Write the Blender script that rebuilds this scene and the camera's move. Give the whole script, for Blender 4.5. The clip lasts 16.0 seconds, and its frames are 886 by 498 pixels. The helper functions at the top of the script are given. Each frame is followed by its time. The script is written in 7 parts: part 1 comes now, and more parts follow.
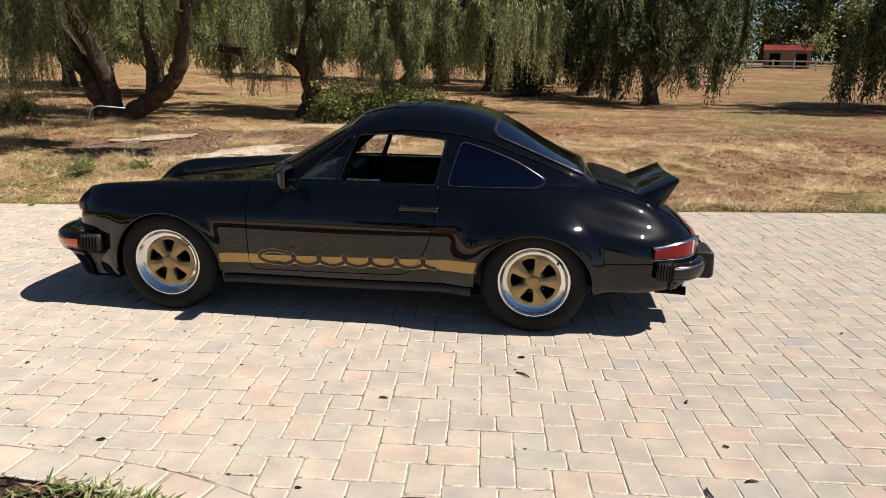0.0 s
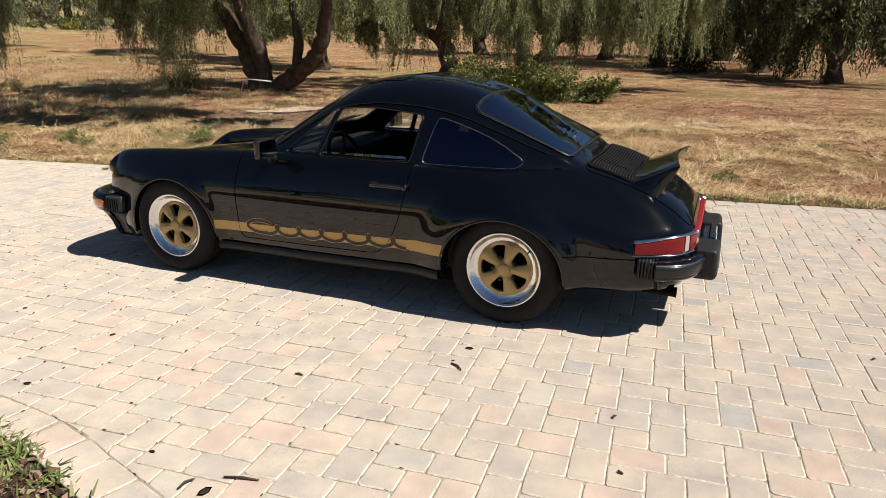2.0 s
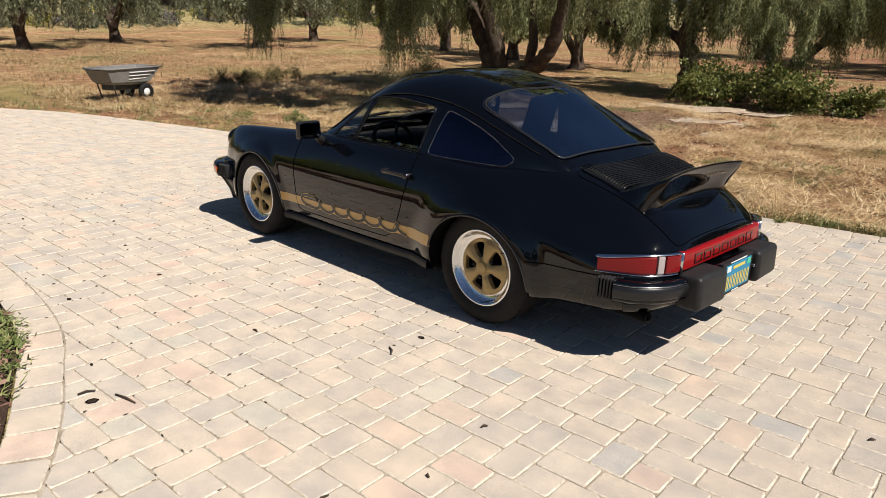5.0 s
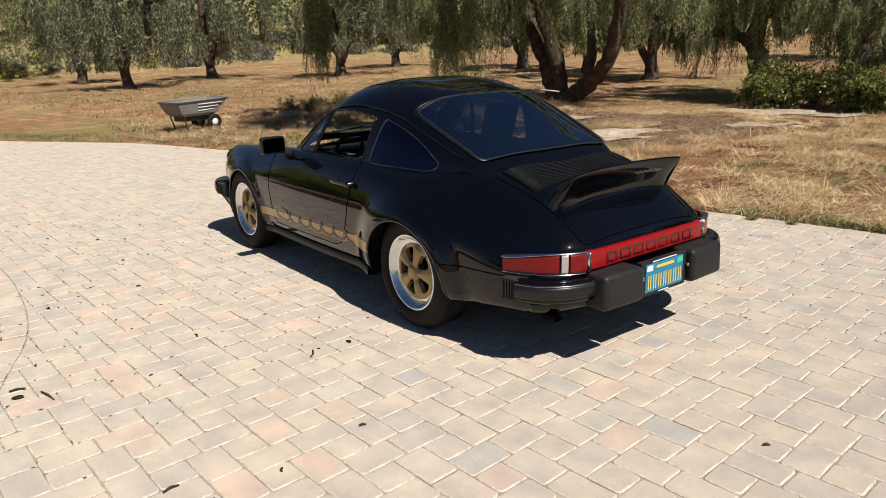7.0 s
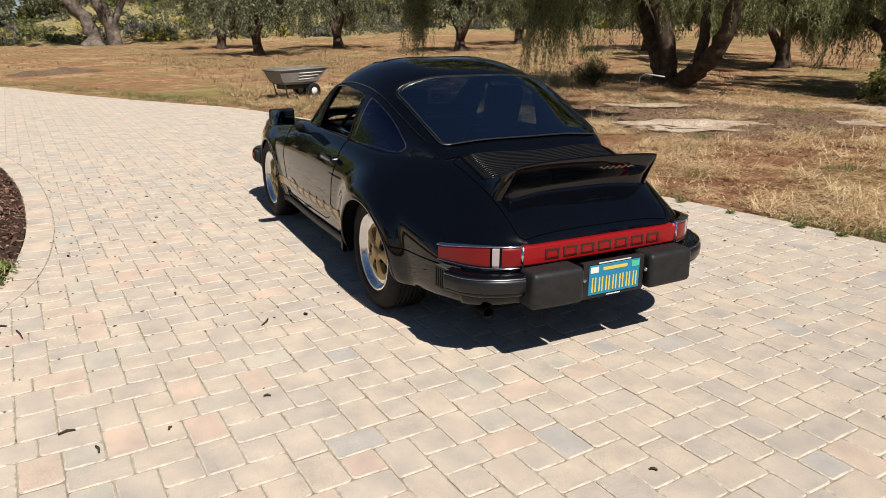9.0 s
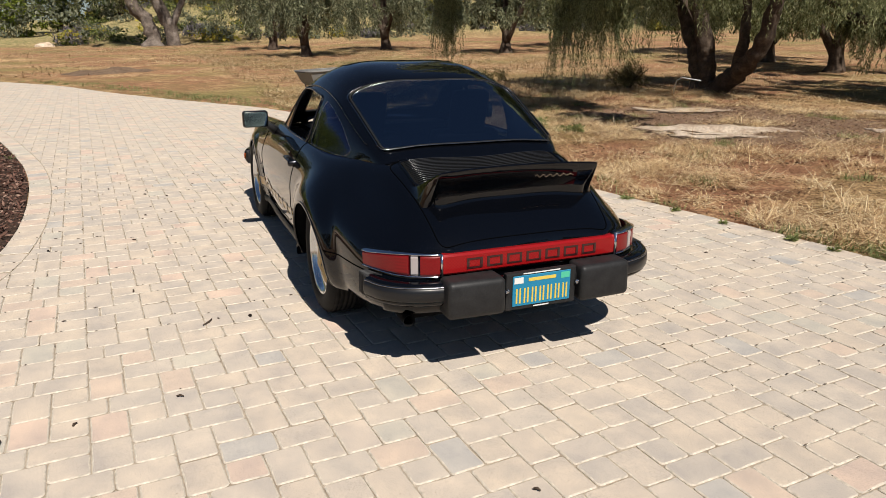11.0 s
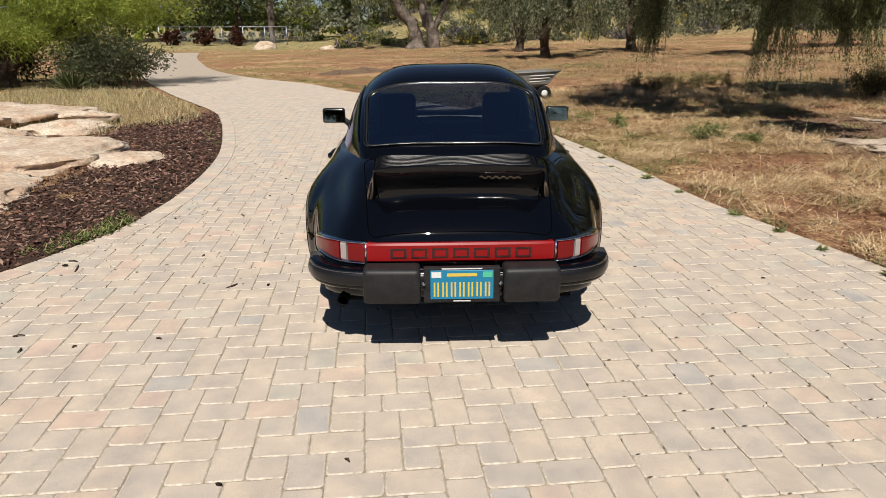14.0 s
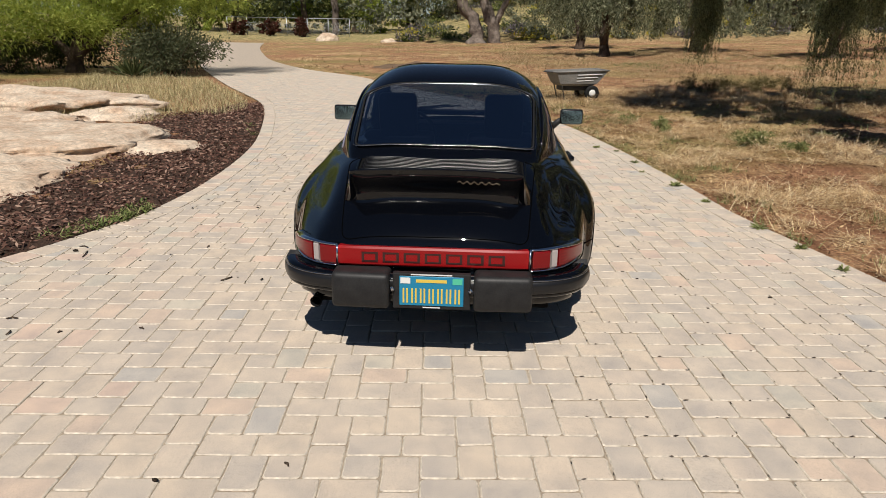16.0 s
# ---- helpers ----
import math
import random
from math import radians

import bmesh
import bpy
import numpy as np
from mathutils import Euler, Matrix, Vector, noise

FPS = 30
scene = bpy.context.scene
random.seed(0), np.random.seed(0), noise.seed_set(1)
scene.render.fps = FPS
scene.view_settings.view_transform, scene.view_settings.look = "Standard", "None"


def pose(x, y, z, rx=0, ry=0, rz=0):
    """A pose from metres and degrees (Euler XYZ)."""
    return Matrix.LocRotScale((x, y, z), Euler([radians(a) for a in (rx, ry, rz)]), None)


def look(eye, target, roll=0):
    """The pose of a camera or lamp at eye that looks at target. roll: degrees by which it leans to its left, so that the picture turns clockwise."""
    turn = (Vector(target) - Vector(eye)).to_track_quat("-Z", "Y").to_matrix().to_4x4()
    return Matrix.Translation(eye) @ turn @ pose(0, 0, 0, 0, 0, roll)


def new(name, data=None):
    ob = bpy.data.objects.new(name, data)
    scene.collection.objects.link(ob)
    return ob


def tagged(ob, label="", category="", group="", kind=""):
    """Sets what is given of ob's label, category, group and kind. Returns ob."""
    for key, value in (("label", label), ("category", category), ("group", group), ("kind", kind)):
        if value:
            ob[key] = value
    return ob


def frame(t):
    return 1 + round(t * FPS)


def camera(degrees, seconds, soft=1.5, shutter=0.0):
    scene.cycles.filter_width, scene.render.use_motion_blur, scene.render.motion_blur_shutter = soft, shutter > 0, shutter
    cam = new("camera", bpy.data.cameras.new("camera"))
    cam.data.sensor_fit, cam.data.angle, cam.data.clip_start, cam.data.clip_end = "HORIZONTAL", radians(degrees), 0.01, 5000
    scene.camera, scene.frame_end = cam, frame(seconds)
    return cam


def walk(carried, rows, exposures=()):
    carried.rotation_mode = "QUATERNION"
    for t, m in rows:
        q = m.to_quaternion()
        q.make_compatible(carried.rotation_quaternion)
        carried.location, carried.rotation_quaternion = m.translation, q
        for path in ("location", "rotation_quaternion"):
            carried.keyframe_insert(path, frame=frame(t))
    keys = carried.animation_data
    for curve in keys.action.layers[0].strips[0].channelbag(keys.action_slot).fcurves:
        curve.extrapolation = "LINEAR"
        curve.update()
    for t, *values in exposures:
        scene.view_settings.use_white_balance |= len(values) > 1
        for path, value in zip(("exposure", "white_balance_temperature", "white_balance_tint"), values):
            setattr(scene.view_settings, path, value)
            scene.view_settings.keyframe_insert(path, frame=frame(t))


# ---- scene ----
cam = camera(64.7, 16.0, soft=0.5)
ROWS = [
    (0.0, 1.106, -4.720, 1.546, 75.13, -1.01, 7.63),
    (0.5, 1.329, -4.585, 1.578, 74.13, 1.22, 8.28),
    (1.0, 1.633, -4.541, 1.561, 73.99, -0.33, 16.53),
    (1.5, 1.917, -4.447, 1.557, 74.08, 1.47, 18.21),
    (2.0, 2.178, -4.262, 1.535, 73.09, -0.70, 22.04),
    (2.5, 2.481, -4.101, 1.542, 73.30, 0.22, 29.31),
    (3.0, 2.751, -3.944, 1.575, 72.91, -0.22, 31.55),
    (3.5, 2.882, -3.805, 1.559, 73.35, -1.04, 33.80),
    (4.0, 3.035, -3.668, 1.572, 72.73, 0.78, 37.07),
    (4.5, 3.266, -3.564, 1.555, 72.34, -0.76, 41.76),
    (7.0, 4.141, -2.809, 1.459, 74.32, 1.78, 52.57),
    (7.5, 4.221, -2.601, 1.471, 73.61, 1.60, 54.95),
    (8.0, 4.389, -2.405, 1.484, 73.12, 0.12, 61.08),
    (8.5, 4.497, -2.249, 1.471, 72.65, 1.10, 61.03),
    (9.0, 4.551, -2.075, 1.469, 72.66, -0.13, 63.24),
    (11.5, 4.867, -1.340, 1.498, 72.85, 0.08, 71.03),
    (12.0, 5.026, -1.095, 1.515, 73.24, -0.11, 76.27),
    (12.5, 5.149, -0.862, 1.513, 73.31, 0.96, 77.29),
    (13.0, 5.181, -0.642, 1.511, 73.16, -0.43, 82.07),
    (13.5, 5.256, -0.382, 1.511, 71.90, -1.33, 83.92),
    (14.0, 5.244, -0.166, 1.504, 72.87, 0.35, 88.41),
    (14.5, 5.177, -0.017, 1.518, 72.91, -0.35, 91.00),
    (15.0, 5.178, 0.143, 1.528, 71.71, -1.51, 93.29),
    (15.5, 5.173, 0.214, 1.531, 71.95, -0.54, 93.46),
    (16.0, 5.168, 0.219, 1.536, 72.44, -0.78, 93.49),
]
walk(cam, [(t, pose(x, y, z, rx, ry, rz)) for t, x, y, z, rx, ry, rz in ROWS],
     exposures=((0.0, 0.32), (3.5, 0.27), (7.0, 0.10), (9.0, 0.05), (12.5, 0.0), (16.0, -0.16)))

# ---- world and sun ----
SUN = Vector((0.603, -0.012, 0.798)).normalized()
world = bpy.data.worlds.new("world")
scene.world = world
world.use_nodes = True
wn = world.node_tree
sky = wn.nodes.new("ShaderNodeTexSky")
sky.sky_type = "NISHITA"
sky.sun_disc = False
sky.sun_elevation = math.asin(SUN.z)
sky.sun_rotation = math.atan2(SUN.x, SUN.y)
sky.air_density, sky.dust_density, sky.ozone_density = 0.75, 0.1, 2.5
wn.links.new(sky.outputs[0], wn.nodes["Background"].inputs[0])
wn.nodes["Background"].inputs[1].default_value = 0.05
sun = new("sun", bpy.data.lights.new("sun", "SUN"))
sun.data.energy, sun.data.angle, sun.data.color = 5.25, radians(0.53), (1.0, 0.945, 0.865)
sun.matrix_world = look(SUN * 60, (0, 0, 0))
scene.view_settings.exposure = 0.0


# ---- materials ----
def material(name, base, rough=0.6, metal=0.0, spec=0.5, coat=0.0):
    m = bpy.data.materials.new(name)
    m.use_nodes = True
    b = m.node_tree.nodes["Principled BSDF"]
    b.inputs["Base Color"].default_value = (*base, 1)
    b.inputs["Roughness"].default_value = rough
    b.inputs["Metallic"].default_value = metal
    b.inputs["Specular IOR Level"].default_value = spec
    b.inputs["Coat Weight"].default_value = coat
    b.inputs["Coat Roughness"].default_value = 0.03
    b.inputs["Coat IOR"].default_value = 1.52
    return m


def node(m, kind, **values):
    n = m.node_tree.nodes.new(kind)
    for key, value in values.items():
        if key in n.inputs:
            n.inputs[key].default_value = value
    return n


def wire(m, a, b):
    m.node_tree.links.new(a, b)


def bsdf(m):
    return m.node_tree.nodes["Principled BSDF"]


def place(m, scale=(1, 1, 1), coords="Object"):
    t = m.node_tree.nodes.new("ShaderNodeTexCoord")
    p = m.node_tree.nodes.new("ShaderNodeMapping")
    p.inputs["Scale"].default_value = scale
    wire(m, t.outputs[coords], p.inputs[0])
    return p.outputs[0]


def ramp(m, fac, stops):
    r = m.node_tree.nodes.new("ShaderNodeValToRGB")
    e = r.color_ramp.elements
    while len(e) < len(stops):
        e.new(0.5)
    for k, (pos, c) in zip(e, stops):
        k.position, k.color = pos, (*c, 1)
    wire(m, fac, r.inputs[0])
    return r.outputs[0]


def noise_tex(m, vec, scale, detail=4, rough=0.6):
    n = node(m, "ShaderNodeTexNoise", Scale=scale, Detail=detail, Roughness=rough)
    wire(m, vec, n.inputs["Vector"])
    return n


def mixed(m, fac, a, b, blend="MIX"):
    x = m.node_tree.nodes.new("ShaderNodeMix")
    x.data_type, x.blend_type = "RGBA", blend
    for sock, v in ((x.inputs[0], fac), (x.inputs[6], a), (x.inputs[7], b)):
        if hasattr(v, "links"):
            wire(m, v, sock)
        else:
            sock.default_value = v if not isinstance(v, tuple) else (*v, 1)
    return x.outputs[2]


def bump(m, height, strength=0.3, distance=0.01):
    b = node(m, "ShaderNodeBump", Strength=strength, Distance=distance)
    wire(m, height, b.inputs["Height"])
    wire(m, b.outputs[0], bsdf(m).inputs["Normal"])
    return b


def grained(name, colours, scale, rough=0.85, relief=0.3, depth=0.01, fine=None, coords="Object", spec=0.3):
    """A matt surface of several colours in two scales of noise, with relief."""
    m = material(name, colours[0], rough, spec=spec)
    vec = place(m, coords=coords)
    big = noise_tex(m, vec, scale, 5, 0.65)
    small = noise_tex(m, vec, fine or scale * 9, 4, 0.7)
    stops = [(0.3 + 0.4 * i / max(1, len(colours) - 1), c) for i, c in enumerate(colours)]
    col = ramp(m, big.outputs[0], stops)
    shade = ramp(m, small.outputs[0], [(0.3, (0.62, 0.62, 0.62)), (0.7, (1.25, 1.22, 1.18))])
    wire(m, mixed(m, 1.0, col, shade, "MULTIPLY"), bsdf(m).inputs["Base Color"])
    bump(m, small.outputs[0], relief, depth)
    return m


PAINT = material("black paint", (0.0025, 0.003, 0.0045), 0.22, spec=0.004, coat=1.0)
def _dust():
    m = PAINT
    vec = place(m)
    n1 = noise_tex(m, vec, 3.0, 5, 0.6)
    n2 = noise_tex(m, vec, 260.0, 2, 0.5)
    wire(m, ramp(m, n1.outputs[0], [(0.35, (0.006, 0.006, 0.006)), (0.8, (0.025, 0.025, 0.025))]), bsdf(m).inputs["Coat Roughness"])
    wire(m, ramp(m, n2.outputs[0], [(0.64, (0.0016, 0.0019, 0.0030)), (0.82, (0.011, 0.011, 0.011))]), bsdf(m).inputs["Base Color"])
_dust()
TRIM = grained("black rubber and plastic trim", [(0.014, 0.014, 0.015), (0.026, 0.026, 0.027)], 18, 0.5, 0.1, 0.001)
RUBBER = grained("tyre rubber", [(0.007, 0.007, 0.007), (0.013, 0.0125, 0.012)], 14, 0.75, 0.15, 0.001)
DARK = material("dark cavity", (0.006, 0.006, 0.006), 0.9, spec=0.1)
SEAM = material("panel gap shadow line", (0.002, 0.002, 0.002), 0.9, spec=0.0)
CHROME = material("polished metal", (0.75, 0.75, 0.76), 0.12, 1.0)
ALLOY = material("polished aluminium rim lip", (0.82, 0.83, 0.84), 0.15, 0.95)
GOLD = grained("gold painted wheel spokes", [(0.44, 0.315, 0.135), (0.52, 0.38, 0.18)], 25, 0.36, 0.06, 0.0005)
bsdf(GOLD).inputs["Metallic"].default_value = 0.25
STRIPE = material("gold side stripe", (0.50, 0.285, 0.05), 0.35, coat=0.6)
ANODISED = material("dark anodised window trim", (0.055, 0.055, 0.06), 0.25, 1.0)
SILVER = material("bright window trim", (0.36, 0.36, 0.38), 0.2, 1.0)


def glass(name, tint, index=1.7, sheen=(1, 1, 1)):
    m = bpy.data.materials.new(name)
    m.use_nodes = True
    t = m.node_tree
    t.nodes.remove(t.nodes["Principled BSDF"])
    out = t.nodes["Material Output"]
    tr = t.nodes.new("ShaderNodeBsdfTransparent")
    tr.inputs[0].default_value = (*tint, 1)
    gl = t.nodes.new("ShaderNodeBsdfGlossy")
    gl.inputs["Roughness"].default_value = 0.02
    gl.inputs["Color"].default_value = (*sheen, 1)
    face = t.nodes.new("ShaderNodeLayerWeight")
    face.inputs["Blend"].default_value = 0.5
    steep = t.nodes.new("ShaderNodeMath")
    steep.operation = "POWER"
    steep.inputs[1].default_value = 5.0
    t.links.new(face.outputs["Facing"], steep.inputs[0])
    f0 = ((index - 1) / (index + 1)) ** 2
    fr = t.nodes.new("ShaderNodeMath")
    fr.operation = "MULTIPLY_ADD"
    fr.inputs[1].default_value, fr.inputs[2].default_value = 1 - f0, f0
    t.links.new(steep.outputs[0], fr.inputs[0])
    mix = t.nodes.new("ShaderNodeMixShader")
    t.links.new(fr.outputs[0], mix.inputs[0])
    t.links.new(tr.outputs[0], mix.inputs[1])
    t.links.new(gl.outputs[0], mix.inputs[2])
    t.links.new(mix.outputs[0], out.inputs[0])
    return m


GLASS_CLEAR = glass("clear glass", (0.82, 0.88, 0.86))
# blue sheen colours the gloss like reflected sky; rear index raised to strengthen it
GLASS_TINT = glass("tinted glass", (0.02, 0.025, 0.05), 1.75, (0.6, 0.65, 1.0))
GLASS_REAR = glass("lightly tinted glass", (0.14, 0.165, 0.22), 3.2, (0.74, 0.86, 1.0))


# ---- building helpers ----
def mesh_from(bm, name, mat=None, smooth=True):
    me = bpy.data.meshes.new(name)
    bm.to_mesh(me)
    bm.free()
    if smooth:
        me.shade_smooth()
    if mat:
        for one in (mat if isinstance(mat, (list, tuple)) else [mat]):
            me.materials.append(one)
    return me


def part(name, bm, mat, parent, label="", smooth=True):
    ob = new(name, mesh_from(bm, name, mat, smooth))
    ob.parent = parent
    if label:
        ob["label"] = label
    return ob


def thing(name, bm, mat, label, category, group="", kind="", smooth=True):
    return tagged(new(name, mesh_from(bm, name, mat, smooth)), label, category, group, kind)


def empty(name, at, label, category, group="", rz=0):
    ob = new(name)
    ob.matrix_basis = pose(*at, 0, 0, rz)
    return tagged(ob, label, category, group)


def box(bm, x0, x1, y0, y1, z0, z1, bevel=0.0, seg=2):
    made = bmesh.ops.create_cube(bm, size=1.0)["verts"]
    bmesh.ops.scale(bm, vec=(x1 - x0, y1 - y0, z1 - z0), verts=made)
    bmesh.ops.translate(bm, vec=((x0 + x1) / 2, (y0 + y1) / 2, (z0 + z1) / 2), verts=made)
    if bevel:
        edges = list({e for v in made for e in v.link_edges})
        out = bmesh.ops.bevel(bm, geom=edges, offset=bevel, segments=seg, affect="EDGES", profile=0.6)
        return out["verts"]
    return made


def tube(bm, pts, radius, sides=6, closed=False):
    """A round bar along a line of points; radius a number or one for each point."""
    pts = [Vector(p) for p in pts]
    n = len(pts)
    rings = []
    last = None
    for i, p in enumerate(pts):
        a = pts[i - 1] if (i or closed) else p
        b = pts[(i + 1) % n] if (i < n - 1 or closed) else p
        d = (b - a).normalized() if (b - a).length > 1e-9 else Vector((1, 0, 0))
        if last is None:
            u = d.orthogonal().normalized()
        else:
            u = (last - d * last.dot(d))
            u = u.normalized() if u.length > 1e-6 else d.orthogonal().normalized()
        last = u
        w = d.cross(u)
        r = radius[i] if hasattr(radius, "__len__") else radius
        rings.append([bm.verts.new(p + (u * math.cos(k * math.tau / sides) + w * math.sin(k * math.tau / sides)) * r) for k in range(sides)])
    for i in range(n if closed else n - 1):
        ra, rb = rings[i], rings[(i + 1) % n]
        for k in range(sides):
            bm.faces.new((ra[k], ra[(k + 1) % sides], rb[(k + 1) % sides], rb[k]))
    if not closed:
        bm.faces.new(list(reversed(rings[0])))
        bm.faces.new(rings[-1])
    return rings


def lathe(bm, profile, sides=48, axis="y", closed=False):
    """Turns a profile of (radius, along) round an axis."""
    rings = []
    for r, a in profile:
        ring = []
        for k in range(sides):
            c, s = math.cos(k * math.tau / sides) * r, math.sin(k * math.tau / sides) * r
            ring.append(bm.verts.new({"y": (c, a, s), "z": (c, s, a), "x": (a, c, s)}[axis]))
        rings.append(ring)
    m = len(rings)
    for i in range(m if closed else m - 1):
        ra, rb = rings[i], rings[(i + 1) % m]
        for k in range(sides):
            bm.faces.new((ra[k], ra[(k + 1) % sides], rb[(k + 1) % sides], rb[k]))
    return rings


def pchip(keys):
    """A smooth monotone curve through (x, value) keys."""
    xs = np.array([k[0] for k in keys], float)
    ys = np.array([k[1] for k in keys], float)
    h = np.diff(xs)
    d = np.diff(ys) / h
    m = np.zeros(len(xs))
    m[0], m[-1] = d[0], d[-1]
    for i in range(1, len(xs) - 1):
        if d[i - 1] * d[i] > 0:
            w1, w2 = 2 * h[i] + h[i - 1], h[i] + 2 * h[i - 1]
            m[i] = (w1 + w2) / (w1 / d[i - 1] + w2 / d[i])

    def at(x):
        x = min(max(x, xs[0]), xs[-1])
        i = min(int(np.searchsorted(xs, x, side="right")) - 1, len(xs) - 2)
        t = (x - xs[i]) / h[i]
        return ((2 * t**3 - 3 * t**2 + 1) * ys[i] + (t**3 - 2 * t**2 + t) * h[i] * m[i]
                + (-2 * t**3 + 3 * t**2) * ys[i + 1] + (t**3 - t**2) * h[i] * m[i + 1])
    return at


def faired(keys, width=0.05):
    """The same curve with its bends eased over a width, less so towards its ends."""
    f = pchip(keys)
    a, b = keys[0][0], keys[-1][0]
    xs = np.linspace(a, b, 500)
    raw = np.array([f(x) for x in xs])
    out = raw.copy()
    for i, x in enumerate(xs):
        sig = min(width, 0.30 * min(x - a, b - x))
        if sig > 0.004:
            w = np.exp(-0.5 * ((xs - x) / sig) ** 2)
            out[i] = (w * raw).sum() / w.sum()
    return lambda x: float(np.interp(x, xs, out))


def spline(pts, counts):
    """Centripetal Catmull-Rom through pts[1:-1]; the ends only steer."""
    out = []
    for i in range(1, len(pts) - 2):
        p0, p1, p2, p3 = (np.array(p, float) for p in pts[i - 1:i + 3])
        t0 = 0.0
        t1 = t0 + max(1e-4, np.linalg.norm(p1 - p0)) ** 0.5
        t2 = t1 + max(1e-4, np.linalg.norm(p2 - p1)) ** 0.5
        t3 = t2 + max(1e-4, np.linalg.norm(p3 - p2)) ** 0.5
        n = counts[i - 1]
        for k in range(n):
            t = t1 + (t2 - t1) * k / n
            a1 = (t1 - t) / (t1 - t0) * p0 + (t - t0) / (t1 - t0) * p1
            a2 = (t2 - t) / (t2 - t1) * p1 + (t - t1) / (t2 - t1) * p2
            a3 = (t3 - t) / (t3 - t2) * p2 + (t - t2) / (t3 - t2) * p3
            b1 = (t2 - t) / (t2 - t0) * a1 + (t - t0) / (t2 - t0) * a2
            b2 = (t3 - t) / (t3 - t1) * a2 + (t - t1) / (t3 - t1) * a3
            out.append((t2 - t) / (t2 - t1) * b1 + (t - t1) / (t2 - t1) * b2)
    out.append(np.array(pts[-2], float))
    return out


def inside(poly, a, b):
    hit = False
    j = len(poly) - 1
    for i in range(len(poly)):
        (xi, yi), (xj, yj) = poly[i], poly[j]
        if (yi > b) != (yj > b) and a < (xj - xi) * (b - yi) / (yj - yi) + xi:
            hit = not hit
        j = i
    return hit


def rounded(corners, radius, seg=5):
    """A polygon with its corners rounded; radius a number or one for each corner."""
    out = []
    n = len(corners)
    for i in range(n):
        p = Vector(corners[i])
        a, b = Vector(corners[i - 1]) - p, Vector(corners[(i + 1) % n]) - p
        r = radius[i] if hasattr(radius, "__len__") else radius
        r = min(r, a.length * 0.48, b.length * 0.48)
        q0, q1 = p + a.normalized() * r, p + b.normalized() * r
        for k in range(seg + 1):
            t = k / seg
            out.append(tuple((1 - t) ** 2 * q0 + 2 * t * (1 - t) * p + t * t * q1))
    return out


def cut(bm, poly, axes, keep):
    """Cuts the outline poly, seen along the third axis, into the faces that keep() allows. Returns the faces inside."""
    ia, ib = axes
    n = len(poly)
    for i in range(n):
        a, b = Vector(poly[i]), Vector(poly[(i + 1) % n])
        d = b - a
        if d.length < 1e-6:
            continue
        nor = Vector((0, 0, 0))
        nor[ia], nor[ib] = d.y, -d.x
        co = Vector((0, 0, 0))
        co[ia], co[ib] = a.x, a.y
        lo = (min(a.x, b.x) - 0.045, min(a.y, b.y) - 0.045)
        hi = (max(a.x, b.x) + 0.045, max(a.y, b.y) + 0.045)
        faces = []
        for f in bm.faces:
            c = f.calc_center_median()
            if lo[0] < c[ia] < hi[0] and lo[1] < c[ib] < hi[1] and keep(c):
                faces.append(f)
        geom = list({e for f in faces for e in f.edges}) + list({v for f in faces for v in f.verts}) + faces
        bmesh.ops.bisect_plane(bm, geom=geom, dist=1e-5, plane_co=co, plane_no=nor)
    out = []
    for f in bm.faces:
        c = f.calc_center_median()
        if keep(c) and inside(poly, c[ia], c[ib]):
            out.append(f)
    return out


def split_off(bm, faces):
    """Moves faces into a bmesh of their own."""
    faces = set(faces)
    other = bmesh.new()
    made = {}
    for f in faces:
        vs = []
        for v in f.verts:
            if v not in made:
                made[v] = other.verts.new(v.co)
            vs.append(made[v])
        try:
            other.faces.new(vs)
        except ValueError:
            pass
    bmesh.ops.delete(bm, geom=list(faces), context="FACES")
    return other


def rims(bm):
    """The open border loops of a bmesh, as lists of points."""
    nxt = {}
    for e in bm.edges:
        if len(e.link_faces) == 1:
            a, b = e.verts
            nxt.setdefault(a, []).append(b)
            nxt.setdefault(b, []).append(a)
    seen, loops = set(), []
    for s in nxt:
        if s in seen:
            continue
        loop, prev, cur = [s], None, s
        seen.add(s)
        while True:
            go = [v for v in nxt[cur] if v is not prev and v not in seen]
            if not go:
                break
            prev, cur = cur, go[0]
            seen.add(cur)
            loop.append(cur)
        if len(loop) > 5:
            loops.append([v.co.copy() for v in loop])
    return loops


def even(pts, step, closed=True):
    """Points at even steps along a line."""
    pts = [Vector(p) for p in pts] + ([Vector(pts[0])] if closed else [])
    out, left = [pts[0]], step
    for a, b in zip(pts, pts[1:]):
        seg = (b - a).length
        pos = left
        while pos <= seg and seg > 0:
            out.append(a.lerp(b, pos / seg))
            pos += step
        left = pos - seg
    return out


